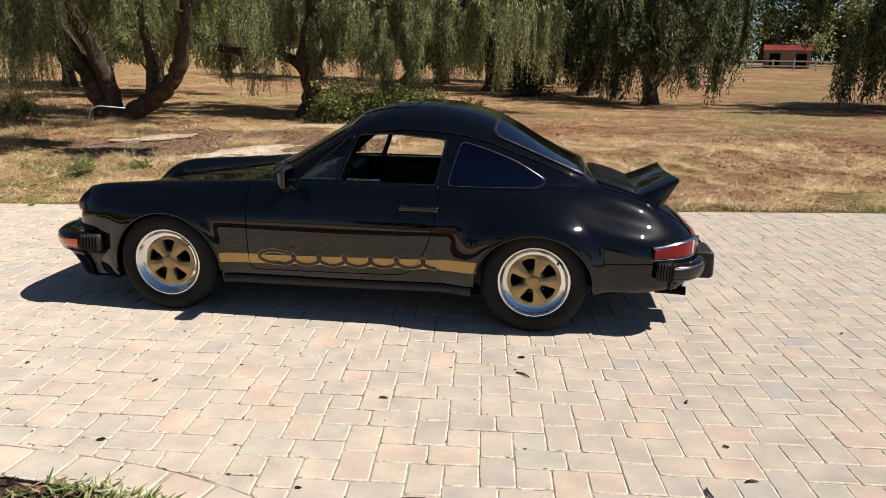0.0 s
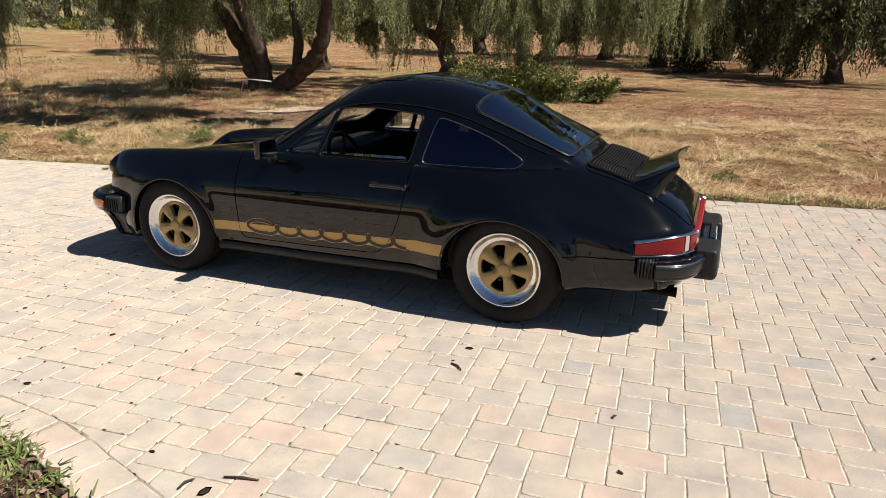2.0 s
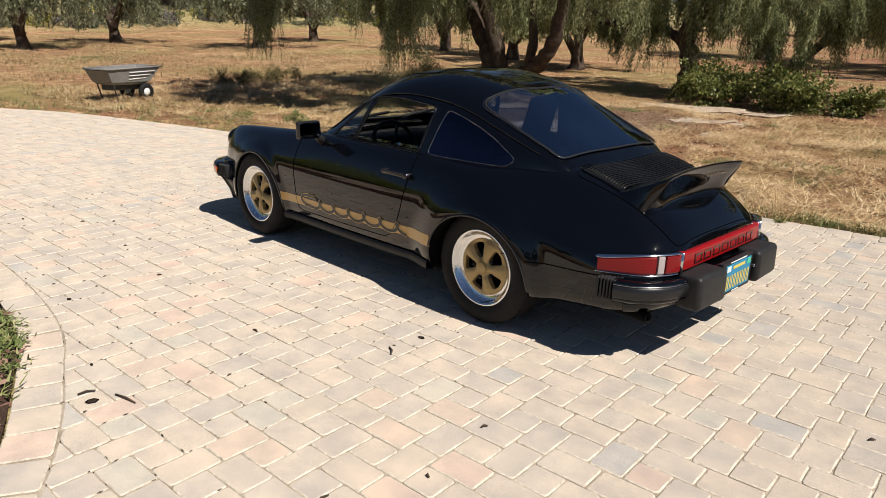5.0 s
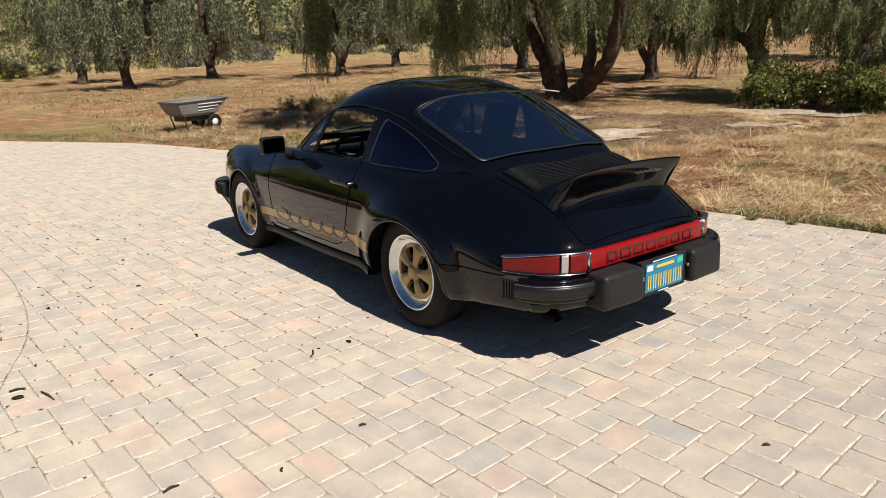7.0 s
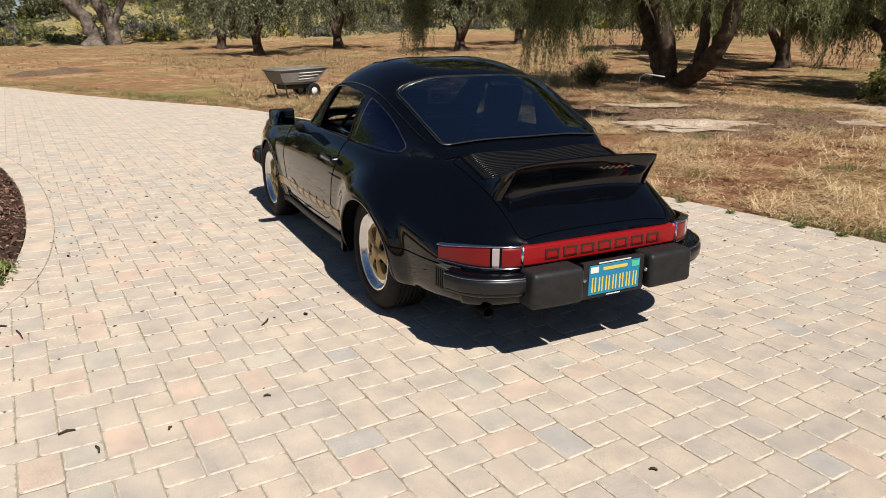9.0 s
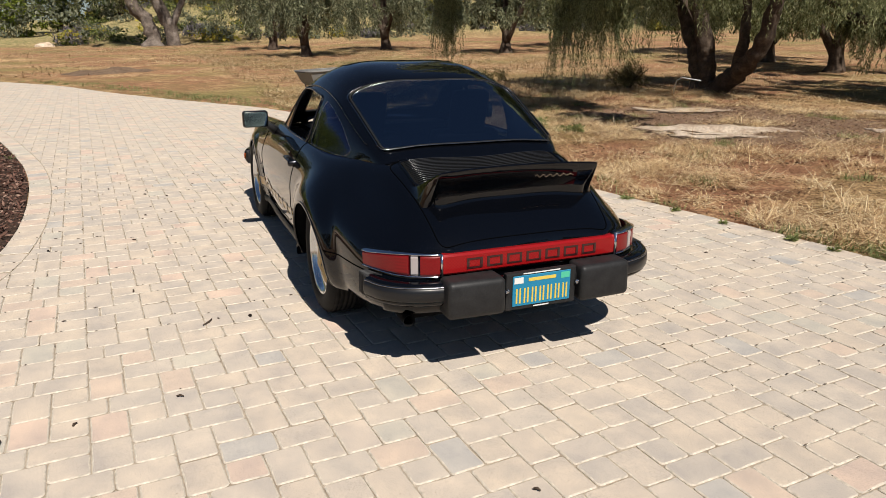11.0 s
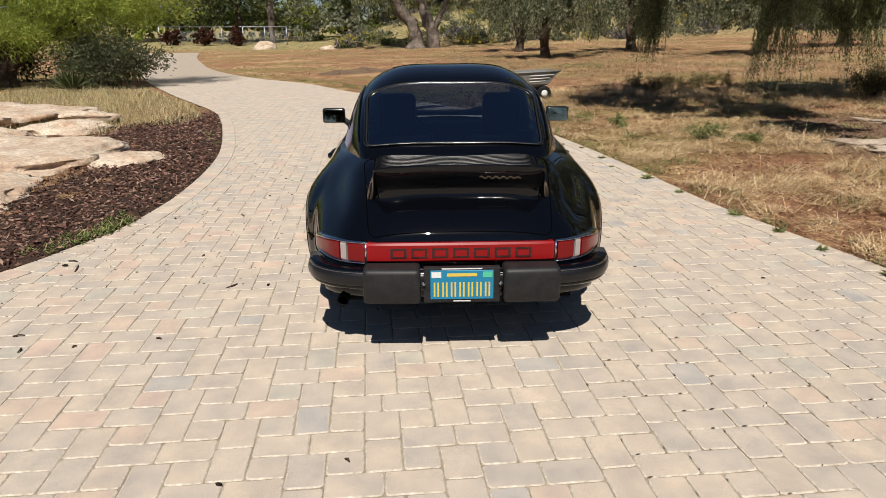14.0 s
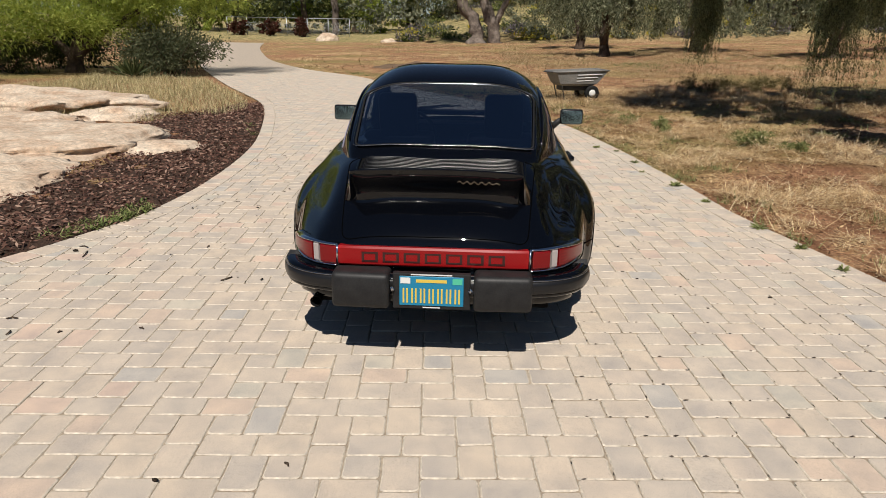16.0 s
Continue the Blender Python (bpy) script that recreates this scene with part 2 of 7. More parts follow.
# ---- ground and driveway ----
RIGHT_EDGE = [(9.5, 4.35), (5.0, 3.58), (2.7, 3.17), (0.7, 2.84), (-1.0, 2.46), (-2.0, 2.36), (-4.5, 2.02), (-6.6, 1.62), (-8.0, 1.2),
              (-9.8, 0.6), (-12.5, -1.1), (-15.0, -2.5), (-17.8, -3.9), (-21.0, -6.3), (-27.0, -9.4), (-36.0, -12.7), (-46.0, -16.0), (-60.0, -20.0)]
LEFT_EDGE = [(6.0, -9.5), (3.6, -6.6), (2.2, -4.3), (1.5, -3.45), (0.85, -3.04), (0.16, -2.79), (-0.3, -2.66), (-1.3, -2.60), (-2.8, -2.70),
             (-4.0, -2.88), (-4.9, -3.08), (-7.2, -3.70), (-8.2, -4.02), (-9.6, -4.55), (-13.7, -6.75), (-21.0, -10.3), (-36.0, -17.0), (-60.0, -27.5)]


def smooth_line(keys, n=12):
    p = [keys[0]] + list(keys) + [keys[-1]]
    return [tuple(float(v) for v in q) for q in spline(p, [n] * (len(keys) - 1))]


RIGHT = smooth_line(RIGHT_EDGE)
LEFT = smooth_line(LEFT_EDGE)
RX, RY = np.array(RIGHT)[::-1].T
LX, LY = np.array(LEFT)[::-1].T


def side_y(x, left):
    """The y of the driveway's edge at x."""
    return float(np.interp(x, LX, LY)) if left else float(np.interp(x, RX, RY))


def ground_z(x, y):
    """Height of the open ground, nearly level, with a slow rise away from the driveway."""
    xx = max(x, -60.0)
    r = max(y - side_y(xx, False), 0.0)
    l = max(side_y(xx, True) - y, 0.0)
    d = max(r, l)
    h = -0.012 + 0.012 * min(r, 20.0) * min(1.0, r / 4.0) + 0.025 * min(max(r - 20.0, 0.0), 120.0) + 0.004 * min(l, 20.0)
    if d > 0.05:
        h += min(1.0, d / 1.5) * 0.05 * noise.fractal((x * 0.35, y * 0.35, 3.1), 1.0, 2.0, 4)
        h += min(1.0, r / 0.7) * 0.032 * noise.noise((x * 2.7, y * 2.7, 5.7))
    if x < -63:
        h += min(-63 - x, 120.0) * (0.03 + 0.10 * min(1.0, max(0.0, (y + 12.0) / 10.0)))
    return h


def grid_axis(cuts):
    out = []
    for a, b, step in cuts:
        out += list(np.arange(a, b, step))
    return out + [cuts[-1][1]]


def build_ground():
    xs = grid_axis([(-420, -80, 20), (-80, -24, 3.0), (-24, -9, 0.5), (-9, 8, 0.14), (8, 20, 1.0), (20, 420, 25)])
    ys = grid_axis([(-420, -40, 20), (-40, -9, 1.0), (-9, 2, 0.18), (2, 10, 0.14), (10, 24, 0.5), (24, 90, 3.0), (90, 430, 20)])
    verts, faces = [], []
    for x in xs:
        for y in ys:
            z = ground_z(x, y)
            if -60 < x < 9.5 and side_y(x, True) + 0.02 < y < side_y(x, False) - 0.02:
                z = -0.06
            elif 9.5 <= x < 14 and -9 < y < 4.3:
                z = -0.06
            verts.append((x, y, z))
    n = len(ys)
    for i in range(len(xs) - 1):
        for j in range(n - 1):
            a = i * n + j
            faces.append((a, a + n, a + n + 1, a + 1))
    me = bpy.data.meshes.new("ground")
    me.from_pydata(verts, [], faces)
    me.shade_smooth()
    me.materials.append(SOIL)
    return tagged(new("ground", me), "dry field of straw-coloured mown grass and bare reddish soil", "ground", kind="structure")


SOIL = material("dry straw and reddish soil", (0.3, 0.2, 0.1), 0.95, spec=0.15)
def _soil():
    m = SOIL
    vec = place(m)
    big = noise_tex(m, vec, 0.32, 6, 0.65)
    mid = noise_tex(m, vec, 2.1, 5, 0.7)
    fib = noise_tex(m, place(m, (5, 8, 6)), 2.0, 8, 0.8)
    fib2 = noise_tex(m, place(m, (18, 9, 9)), 2.0, 7, 0.8)
    soil = ramp(m, mid.outputs[0], [(0.25, (0.11, 0.052, 0.031)), (0.5, (0.24, 0.120, 0.069)), (0.75, (0.40, 0.232, 0.140))])
    straw = ramp(m, mixed(m, 0.5, fib.outputs[0], fib2.outputs[0]), [(0.40, (0.12, 0.072, 0.040)), (0.49, (0.40, 0.265, 0.140)), (0.58, (0.75, 0.58, 0.34))])
    grn = ramp(m, fib.outputs[0], [(0.3, (0.10, 0.11, 0.035)), (0.7, (0.30, 0.27, 0.11))])
    amount = ramp(m, mixed(m, 0.45, big.outputs[0], mid.outputs[0]), [(0.485, (0.03, 0.03, 0.03)), (0.60, (0.75, 0.75, 0.75))])
    xyz = m.node_tree.nodes.new("ShaderNodeSeparateXYZ")
    wire(m, vec, xyz.inputs[0])
    west = node(m, "ShaderNodeMapRange")
    for key, value in ((1, -9.0), (2, -17.0), (3, 0.0), (4, 0.12)):
        west.inputs[key].default_value = value
    wire(m, xyz.outputs[0], west.inputs[0])
    amount = mixed(m, 1.0, amount, west.outputs[0], "ADD")
    col = mixed(m, amount, soil, straw)
    gmask = noise_tex(m, place(m, (0.11, 0.11, 0.11)), 1.6, 5, 0.6)
    col = mixed(m, ramp(m, gmask.outputs[0], [(0.46, (0, 0, 0)), (0.64, (0.7, 0.7, 0.7))]), col, grn)
    slope = node(m, "ShaderNodeMapRange")
    for key, value in ((1, -58.0), (2, -70.0), (3, 0.0), (4, 0.85)):
        slope.inputs[key].default_value = value
    wire(m, xyz.outputs[0], slope.inputs[0])
    col = mixed(m, slope.outputs[0], col, ramp(m, mid.outputs[0], [(0.3, (0.11, 0.115, 0.05)), (0.47, (0.20, 0.19, 0.085)), (0.56, (0.36, 0.30, 0.15)), (0.7, (0.46, 0.37, 0.22))]))
    # bare gravelly dirt round the flat stones
    pm = m.node_tree.nodes.new("ShaderNodeMapping")
    tc = m.node_tree.nodes.new("ShaderNodeTexCoord")
    pm.inputs["Location"].default_value = (1.35, -2.05, 0)
    pm.inputs["Scale"].default_value = (0.29, 0.27, 0)
    wire(m, tc.outputs["Object"], pm.inputs[0])
    gr = m.node_tree.nodes.new("ShaderNodeTexGradient")
    gr.gradient_type = "SPHERICAL"
    wire(m, pm.outputs[0], gr.inputs[0])
    edge = mixed(m, 0.55, gr.outputs[1], mid.outputs[0], "ADD")
    dirt = ramp(m, noise_tex(m, vec, 30.0, 4, 0.7).outputs[0], [(0.3, (0.10, 0.06, 0.04)), (0.55, (0.20, 0.13, 0.09)), (0.75, (0.40, 0.30, 0.21))])
    col = mixed(m, ramp(m, edge, [(0.40, (0, 0, 0)), (0.62, (0.9, 0.9, 0.9))]), col, dirt)
    clod = noise_tex(m, vec, 34.0, 4, 0.75)
    col = mixed(m, 1.0, col, ramp(m, clod.outputs[0], [(0.36, (0.50, 0.46, 0.44)), (0.5, (1.1, 1.08, 1.05)), (0.64, (1.75, 1.68, 1.55))]), "MULTIPLY")
    wire(m, col, bsdf(m).inputs["Base Color"])
    bsdf(m).inputs["Diffuse Roughness"].default_value = 0.4
    bump(m, mixed(m, 0.6, mixed(m, 0.5, fib.outputs[0], fib2.outputs[0]), clod.outputs[0]), 1.0, 0.05)
_soil()

# ---- the car ----
FRONT_AXLE, REAR_AXLE, WHEEL_R = -1.136, 1.136, 0.316
SECTION = {
    "yb": [(-1.84, 0.42), (-1.7, 0.64), (-1.45, 0.725), (-0.78, 0.715), (0.0, 0.735), (0.78, 0.73), (1.5, 0.730), (1.8, 0.68), (1.98, 0.60), (2.08, 0.42)],
    "zb": [(-1.84, 0.36), (-1.7, 0.21), (-1.45, 0.175), (-0.78, 0.205), (0.78, 0.215), (1.45, 0.255), (1.8, 0.265), (2.08, 0.30)],
    "ym": [(-1.84, 0.50), (-1.78, 0.65), (-1.68, 0.715), (-1.45, 0.762), (-1.136, 0.786), (-0.75, 0.797), (-0.2, 0.802), (0.4, 0.802), (0.7, 0.800), (0.95, 0.800), (1.136, 0.800),
           (1.35, 0.792), (1.55, 0.768), (1.75, 0.734), (1.88, 0.692), (1.96, 0.648), (2.02, 0.60), (2.06, 0.54), (2.085, 0.44)],
    "zm": [(-1.84, 0.48), (-1.5, 0.48), (-1.136, 0.50), (-0.6, 0.52), (0.4, 0.53), (1.136, 0.52), (1.6, 0.47), (2.085, 0.42)],
    "yu": [(-1.84, 0.495), (-1.78, 0.645), (-1.68, 0.71), (-1.45, 0.752), (-1.136, 0.772), (-0.75, 0.785), (-0.2, 0.791), (0.4, 0.791), (0.7, 0.790), (0.95, 0.792), (1.136, 0.792),
           (1.35, 0.781), (1.55, 0.752), (1.75, 0.712), (1.88, 0.665), (1.96, 0.625), (2.02, 0.58), (2.06, 0.52), (2.085, 0.425)],
    "zu": [(-1.84, 0.535), (-1.7, 0.60), (-1.5, 0.64), (-1.136, 0.660), (-0.6, 0.665), (0.4, 0.670), (1.0, 0.665), (1.2, 0.650), (1.5, 0.590), (1.8, 0.535), (2.085, 0.485)],
    "yf": [(-1.84, 0.46), (-1.72, 0.60), (-1.5, 0.615), (-1.136, 0.63), (-0.7, 0.668), (-0.35, 0.70), (0.2, 0.71), (0.7, 0.705), (1.0, 0.705), (1.2, 0.695), (1.5, 0.645), (1.8, 0.60), (2.0, 0.54), (2.085, 0.40)],
    "zf": [(-1.84, 0.60), (-1.78, 0.70), (-1.70, 0.752), (-1.5, 0.778), (-1.136, 0.802), (-0.8, 0.822), (-0.35, 0.838), (0.3, 0.838), (0.7, 0.832), (1.0, 0.812), (1.2, 0.782), (1.5, 0.712), (1.8, 0.635), (2.0, 0.585), (2.085, 0.562)],
    "yv": [(-1.84, 0.36), (-1.72, 0.44), (-1.3, 0.46), (-0.8, 0.50), (-0.4, 0.58), (0.3, 0.60), (0.9, 0.58), (1.2, 0.54), (1.45, 0.495), (1.6, 0.475), (1.8, 0.455), (2.085, 0.34)],
    "zv": [(-1.84, 0.60), (-1.7, 0.665), (-1.5, 0.70), (-1.136, 0.745), (-0.8, 0.79), (-0.4, 0.84), (0.3, 0.845), (0.9, 0.85), (1.2, 0.868), (1.45, 0.856), (1.55, 0.840), (1.73, 0.783), (1.85, 0.738), (1.95, 0.690), (2.0, 0.656), (2.05, 0.612), (2.085, 0.574)],
    "zc": [(-1.84, 0.60), (-1.7, 0.672), (-1.5, 0.712), (-1.136, 0.765), (-0.8, 0.815), (-0.4, 0.87), (0.3, 0.87), (0.9, 0.88), (1.2, 0.90), (1.35, 0.90), (1.5, 0.864), (1.65, 0.820), (1.85, 0.750), (1.95, 0.708), (2.0, 0.676), (2.05, 0.628), (2.085, 0.582)],
}
SEC = {k: faired(v) for k, v in SECTION.items()}
ROOF = {
    "zr": [(-0.62, 0.855), (-0.45, 0.955), (-0.2, 1.105), (0.0, 1.225), (0.10, 1.272), (0.2, 1.295), (0.35, 1.308), (0.5, 1.303), (0.65, 1.282), (0.8, 1.247), (0.9, 1.207), (1.0, 1.153), (1.2, 1.037), (1.36, 0.957), (1.42, 0.926), (1.46, 0.897), (1.49, 0.862), (1.6, 0.76)],
    "zs": [(-0.62, 0.845), (-0.45, 0.862), (-0.2, 1.005), (0.0, 1.110), (0.15, 1.150), (0.35, 1.165), (0.6, 1.150), (0.8, 1.112), (1.0, 1.042), (1.2, 0.968), (1.4, 0.888), (1.46, 0.850), (1.6, 0.72)],
    "ys": [(-0.62, 0.40), (-0.45, 0.612), (-0.2, 0.590), (0.0, 0.572), (0.35, 0.558), (0.8, 0.552), (1.0, 0.548), (1.2, 0.538), (1.38, 0.515), (1.6, 0.40)],
    "zb": [(-0.62, 0.825), (-0.3, 0.835), (0.6, 0.838), (1.0, 0.828), (1.2, 0.795), (1.38, 0.74), (1.6, 0.63)],
    "yb": [(-0.62, 0.44), (-0.45, 0.645), (-0.2, 0.680), (0.2, 0.692), (0.7, 0.680), (1.0, 0.645), (1.2, 0.606), (1.38, 0.54), (1.6, 0.42)],
}
RF = {k: faired(v, 0.035) for k, v in ROOF.items()}


CREST = 30
ARCHES = ((FRONT_AXLE, 0.348, 0.335, 0.298, 0.017, 0.13), (REAR_AXLE - 0.008, 0.348, 0.312, 0.30, 0.050, 0.21))


def flared(x, y, z):
    """Half-width with the flares that swell towards the wheel openings."""
    for xc, a, b, zc, rise, reach in ARCHES:
        u, v = (x - xc) / a, max(0.0, z - zc) / b
        d = (math.hypot(u, v) - 1) * 0.33
        reach *= 1.0 if u < 0 else 1 - 0.45 * min(1.0, u)
        if d < reach and y > 0.5:
            k = 1 - max(0.0, d) / reach
            y += rise * k * k * (3 - 2 * k) * min(1.0, (y - 0.5) / 0.2)
    return y


def lower_half(x):
    g = {k: f(x) for k, f in SEC.items()}
    pts = [(g["yb"] - 0.20, g["zb"] - 0.02), (g["yb"], g["zb"]), (g["ym"], g["zm"]), (g["yu"], g["zu"]), (g["yf"], g["zf"]), (g["yv"], g["zv"]), (0, g["zc"]), (-g["yv"], g["zv"])]
    return [(flared(x, float(p[0]), float(p[1])), float(p[1])) for p in spline(pts, [12, 8, 10, 7, 10])]


def upper_half(x):
    g = {k: f(x) for k, f in RF.items()}
    rise = g["zr"] - g["zs"]
    mid = (g["ys"] * 0.66, g["zs"] + rise * 0.83)
    pts = [(g["yb"] + 0.03, g["zb"] - 0.10), (g["yb"], g["zb"]), (g["ys"], g["zs"]), mid, (0, g["zr"]), (-mid[0], mid[1])]
    return spline(pts, [12, 10, 10])


def loft(half, x0, x1, step, cap0=False, cap1=False):
    n = round((x1 - x0) / step)
    bm = bmesh.new()
    rows = []
    for i in range(n + 1):
        x = x0 + (x1 - x0) * i / n
        h = half(x)
        line = [(x, -p[0], p[1]) for p in h] + [(x, p[0], p[1]) for p in reversed(h[:-1])]
        rows.append([bm.verts.new(p) for p in line])
    for a, b in zip(rows, rows[1:]):
        for k in range(len(a) - 1):
            bm.faces.new((a[k], b[k], b[k + 1], a[k + 1]))
    if cap0:
        bm.faces.new(rows[0])
    if cap1:
        bm.faces.new(list(reversed(rows[-1])))
    bmesh.ops.recalc_face_normals(bm, faces=bm.faces)
    return bm


car = empty("sports_car", (0, 0, 0), "glossy black classic coupe with gold wheels, ducktail spoiler and side stripe", "car")

body = loft(lower_half, -1.84, 2.085, 0.024, True, True)
house = loft(upper_half, -0.62, 1.58, 0.025)
left = lambda c: c.y < -0.4
right = lambda c: c.y > 0.4


def deck_z(x, y):
    """Height of the body's upper surface at x, y."""
    h = lower_half(x)[CREST:]
    ys = [p[0] for p in h][::-1]
    zs = [p[1] for p in h][::-1]
    return float(np.interp(abs(y), ys, zs))


def flank_y(x, z):
    """Half-width of the body's side at x, z."""
    h = lower_half(x)[:CREST + 1]
    return float(np.interp(z, [p[1] for p in h], [p[0] for p in h]))


def arch(xc, a, b, zc):
    return [(xc - a, 0.1)] + [(xc - a * math.cos(k * math.pi / 28), zc + b * math.sin(k * math.pi / 28)) for k in range(29)] + [(xc + a, 0.1)]


# wheel openings
for shape in (arch(FRONT_AXLE, 0.348, 0.335, 0.298), arch(REAR_AXLE - 0.008, 0.348, 0.312, 0.30)):
    gone = cut(body, shape, (0, 2), lambda c: abs(c.y) > 0.5 and c.z < 0.75)
    bmesh.ops.delete(body, geom=gone, context="FACES")

# cabin opening under the roof
gone = cut(body, rounded([(-0.38, -0.54), (1.26, -0.50), (1.26, 0.50), (-0.38, 0.54)], 0.1), (0, 1), lambda c: c.z > 0.78)
bmesh.ops.delete(body, geom=gone, context="FACES")

# panels that open
DOOR = rounded([(-0.605, 0.86), (-0.60, 0.300), (0.40, 0.318), (0.505, 0.50), (0.553, 0.68), (0.562, 0.86)], [0.02, 0.05, 0.09, 0.1, 0.1, 0.02], 4)
HOOD = rounded([(-1.70, -0.38), (-0.52, -0.50), (-0.50, 0.0), (-0.52, 0.50), (-1.70, 0.38), (-1.755, 0.0)], [0.12, 0.06, 0.3, 0.06, 0.12, 0.3], 4)
LID = rounded([(1.488, -0.492), (2.066, -0.435), (2.066, 0.435), (1.488, 0.492)], [0.06, 0.05, 0.05, 0.06], 4)


def open_panel(name, src, poly, axes, keep, mat=PAINT, seam=0.0028):
    bm = split_off(src, cut(src, poly, axes, keep))
    gap = bmesh.new()
    for loop in rims(bm):
        tube(gap, even(loop, 0.02), seam, 5, True)
    panel = part(name, bm, mat, car)
    part("panel_gap", gap, SEAM, panel)
    return panel


door_l = open_panel("door", body, DOOR, (0, 2), lambda c: c.y < -0.6)
door_r = open_panel("door", body, DOOR, (0, 2), lambda c: c.y > 0.6)
open_panel("hood", body, HOOD, (0, 1), lambda c: c.z > 0.58)
lid = open_panel("engine_lid", body, LID, (0, 1), lambda c: c.z > 0.5)

# glass in the roof shell
VENT = rounded([(-0.315, 0.848), (-0.085, 0.848), (0.028, 1.122), (-0.005, 1.112)], [0.03, 0.02, 0.02, 0.04], 4)
MAIN = rounded([(-0.062, 0.846), (0.532, 0.846), (0.585, 1.112), (0.25, 1.140), (0.05, 1.124)], [0.02, 0.03, 0.04, 0.2, 0.02], 4)
QUARTER = rounded([(0.600, 0.850), (1.13, 0.846), (1.185, 0.885), (1.02, 0.990), (0.83, 1.062), (0.672, 1.104)], [0.03, 0.06, 0.06, 0.12, 0.12, 0.035], 5)
SCREEN = rounded([(-0.54, -0.25), (-0.43, -0.51), (-0.03, -0.49), (0.035, -0.2), (0.035, 0.2), (-0.03, 0.49), (-0.43, 0.51), (-0.54, 0.25)], [0.2, 0.06, 0.06, 0.2, 0.2, 0.06, 0.06, 0.2], 4)
REARW = rounded([(0.878, -0.30), (0.862, -0.498), (1.400, -0.472), (1.410, -0.2), (1.410, 0.2), (1.400, 0.472), (0.862, 0.498), (0.878, 0.30)], [0.15, 0.055, 0.045, 0.2, 0.2, 0.045, 0.055, 0.15], 4)
SUNROOF = rounded([(0.02, -0.36), (0.37, -0.38), (0.37, 0.38), (0.02, 0.36)], 0.05, 4)


def pane(name, poly, axes, keep, mat, trim, r, label):
    bm = split_off(house, cut(house, poly, axes, keep))
    loops = rims(bm)
    ob = part(name, bm, mat, car, label)
    ob.visible_shadow = mat is not GLASS_CLEAR
    fr = bmesh.new()
    for loop in loops:
        tube(fr, even(loop, 0.02), r, 6, True)
    part("window_trim", fr, trim, ob)
    return ob


for sgn, side in ((-1, left), (1, right)):
    pane("vent_window", VENT, (0, 2), side, GLASS_CLEAR, ANODISED, 0.007, "small clear triangular vent glass")
    pane("quarter_window", QUARTER, (0, 2), side, GLASS_TINT, SILVER, 0.0019, "dark tinted rear side glass")
    bm = split_off(house, cut(house, MAIN, (0, 2), side))
    loops = rims(bm)
    bm.free()
    fr = bmesh.new()
    for loop in loops:
        tube(fr, even(loop, 0.02), 0.008, 6, True)
    part("window_frame", fr, ANODISED, door_l if sgn < 0 else door_r, "dark frame of the wound-down door window")
pane("windscreen", SCREEN, (0, 1), lambda c: c.z > 0.84 and abs(c.y) < 0.56, GLASS_CLEAR, TRIM, 0.009, "clear curved windscreen")
rear_window = pane("rear_window", REARW, (0, 1), lambda c: c.z > 0.84, GLASS_REAR, SILVER, 0.0024, "lightly tinted sloping rear glass")
for name, grow, r, mat in (("rubber_seal", 0.024, 0.0055, RUBBER), ("bright_trim", 0.052, 0.0022, SILVER)):
    ring = bmesh.new()
    for loop in rims(house):
        if min(p.x for p in loop) > 0.7 and min(p.z for p in loop) > 0.85:
            tube(ring, even([p + (p - Vector((1.12, 0, p.z))) * grow + Vector((0, 0, 0.003)) for p in loop], 0.02), r, 6, True)
    part(name, ring, mat, rear_window)
open_panel("sunroof", house, SUNROOF, (0, 1), lambda c: c.z > 1.1, PAINT, 0.003)
part("roof", house, PAINT, car)
part("body", body, PAINT, car)

# arch lips and dark wheel housings
for xc, a, b, zc in ((FRONT_AXLE, 0.348, 0.335, 0.298), (REAR_AXLE - 0.008, 0.348, 0.312, 0.30)):
    for sgn in (-1, 1):
        bm = bmesh.new()
        line = [(p[0], p[1]) for p in arch(xc, a, b, zc)[1:-1]]
        line = [(line[0][0], 0.235)] + line + [(line[-1][0], 0.265)]
        tube(bm, [(x, sgn * (flank_y(x, z) - 0.004), z) for x, z in line], 0.009, 6)
        part("wheel_arch", bm, PAINT, car)
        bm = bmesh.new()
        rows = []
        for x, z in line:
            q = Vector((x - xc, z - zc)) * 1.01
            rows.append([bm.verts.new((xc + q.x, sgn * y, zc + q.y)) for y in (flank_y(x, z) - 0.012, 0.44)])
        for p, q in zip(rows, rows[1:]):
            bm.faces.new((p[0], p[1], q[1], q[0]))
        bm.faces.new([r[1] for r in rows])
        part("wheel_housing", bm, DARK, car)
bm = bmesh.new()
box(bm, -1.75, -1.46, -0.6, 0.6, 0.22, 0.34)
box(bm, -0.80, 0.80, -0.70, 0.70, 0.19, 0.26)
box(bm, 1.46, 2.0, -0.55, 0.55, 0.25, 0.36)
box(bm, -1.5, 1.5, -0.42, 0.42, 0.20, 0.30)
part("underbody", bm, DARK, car)
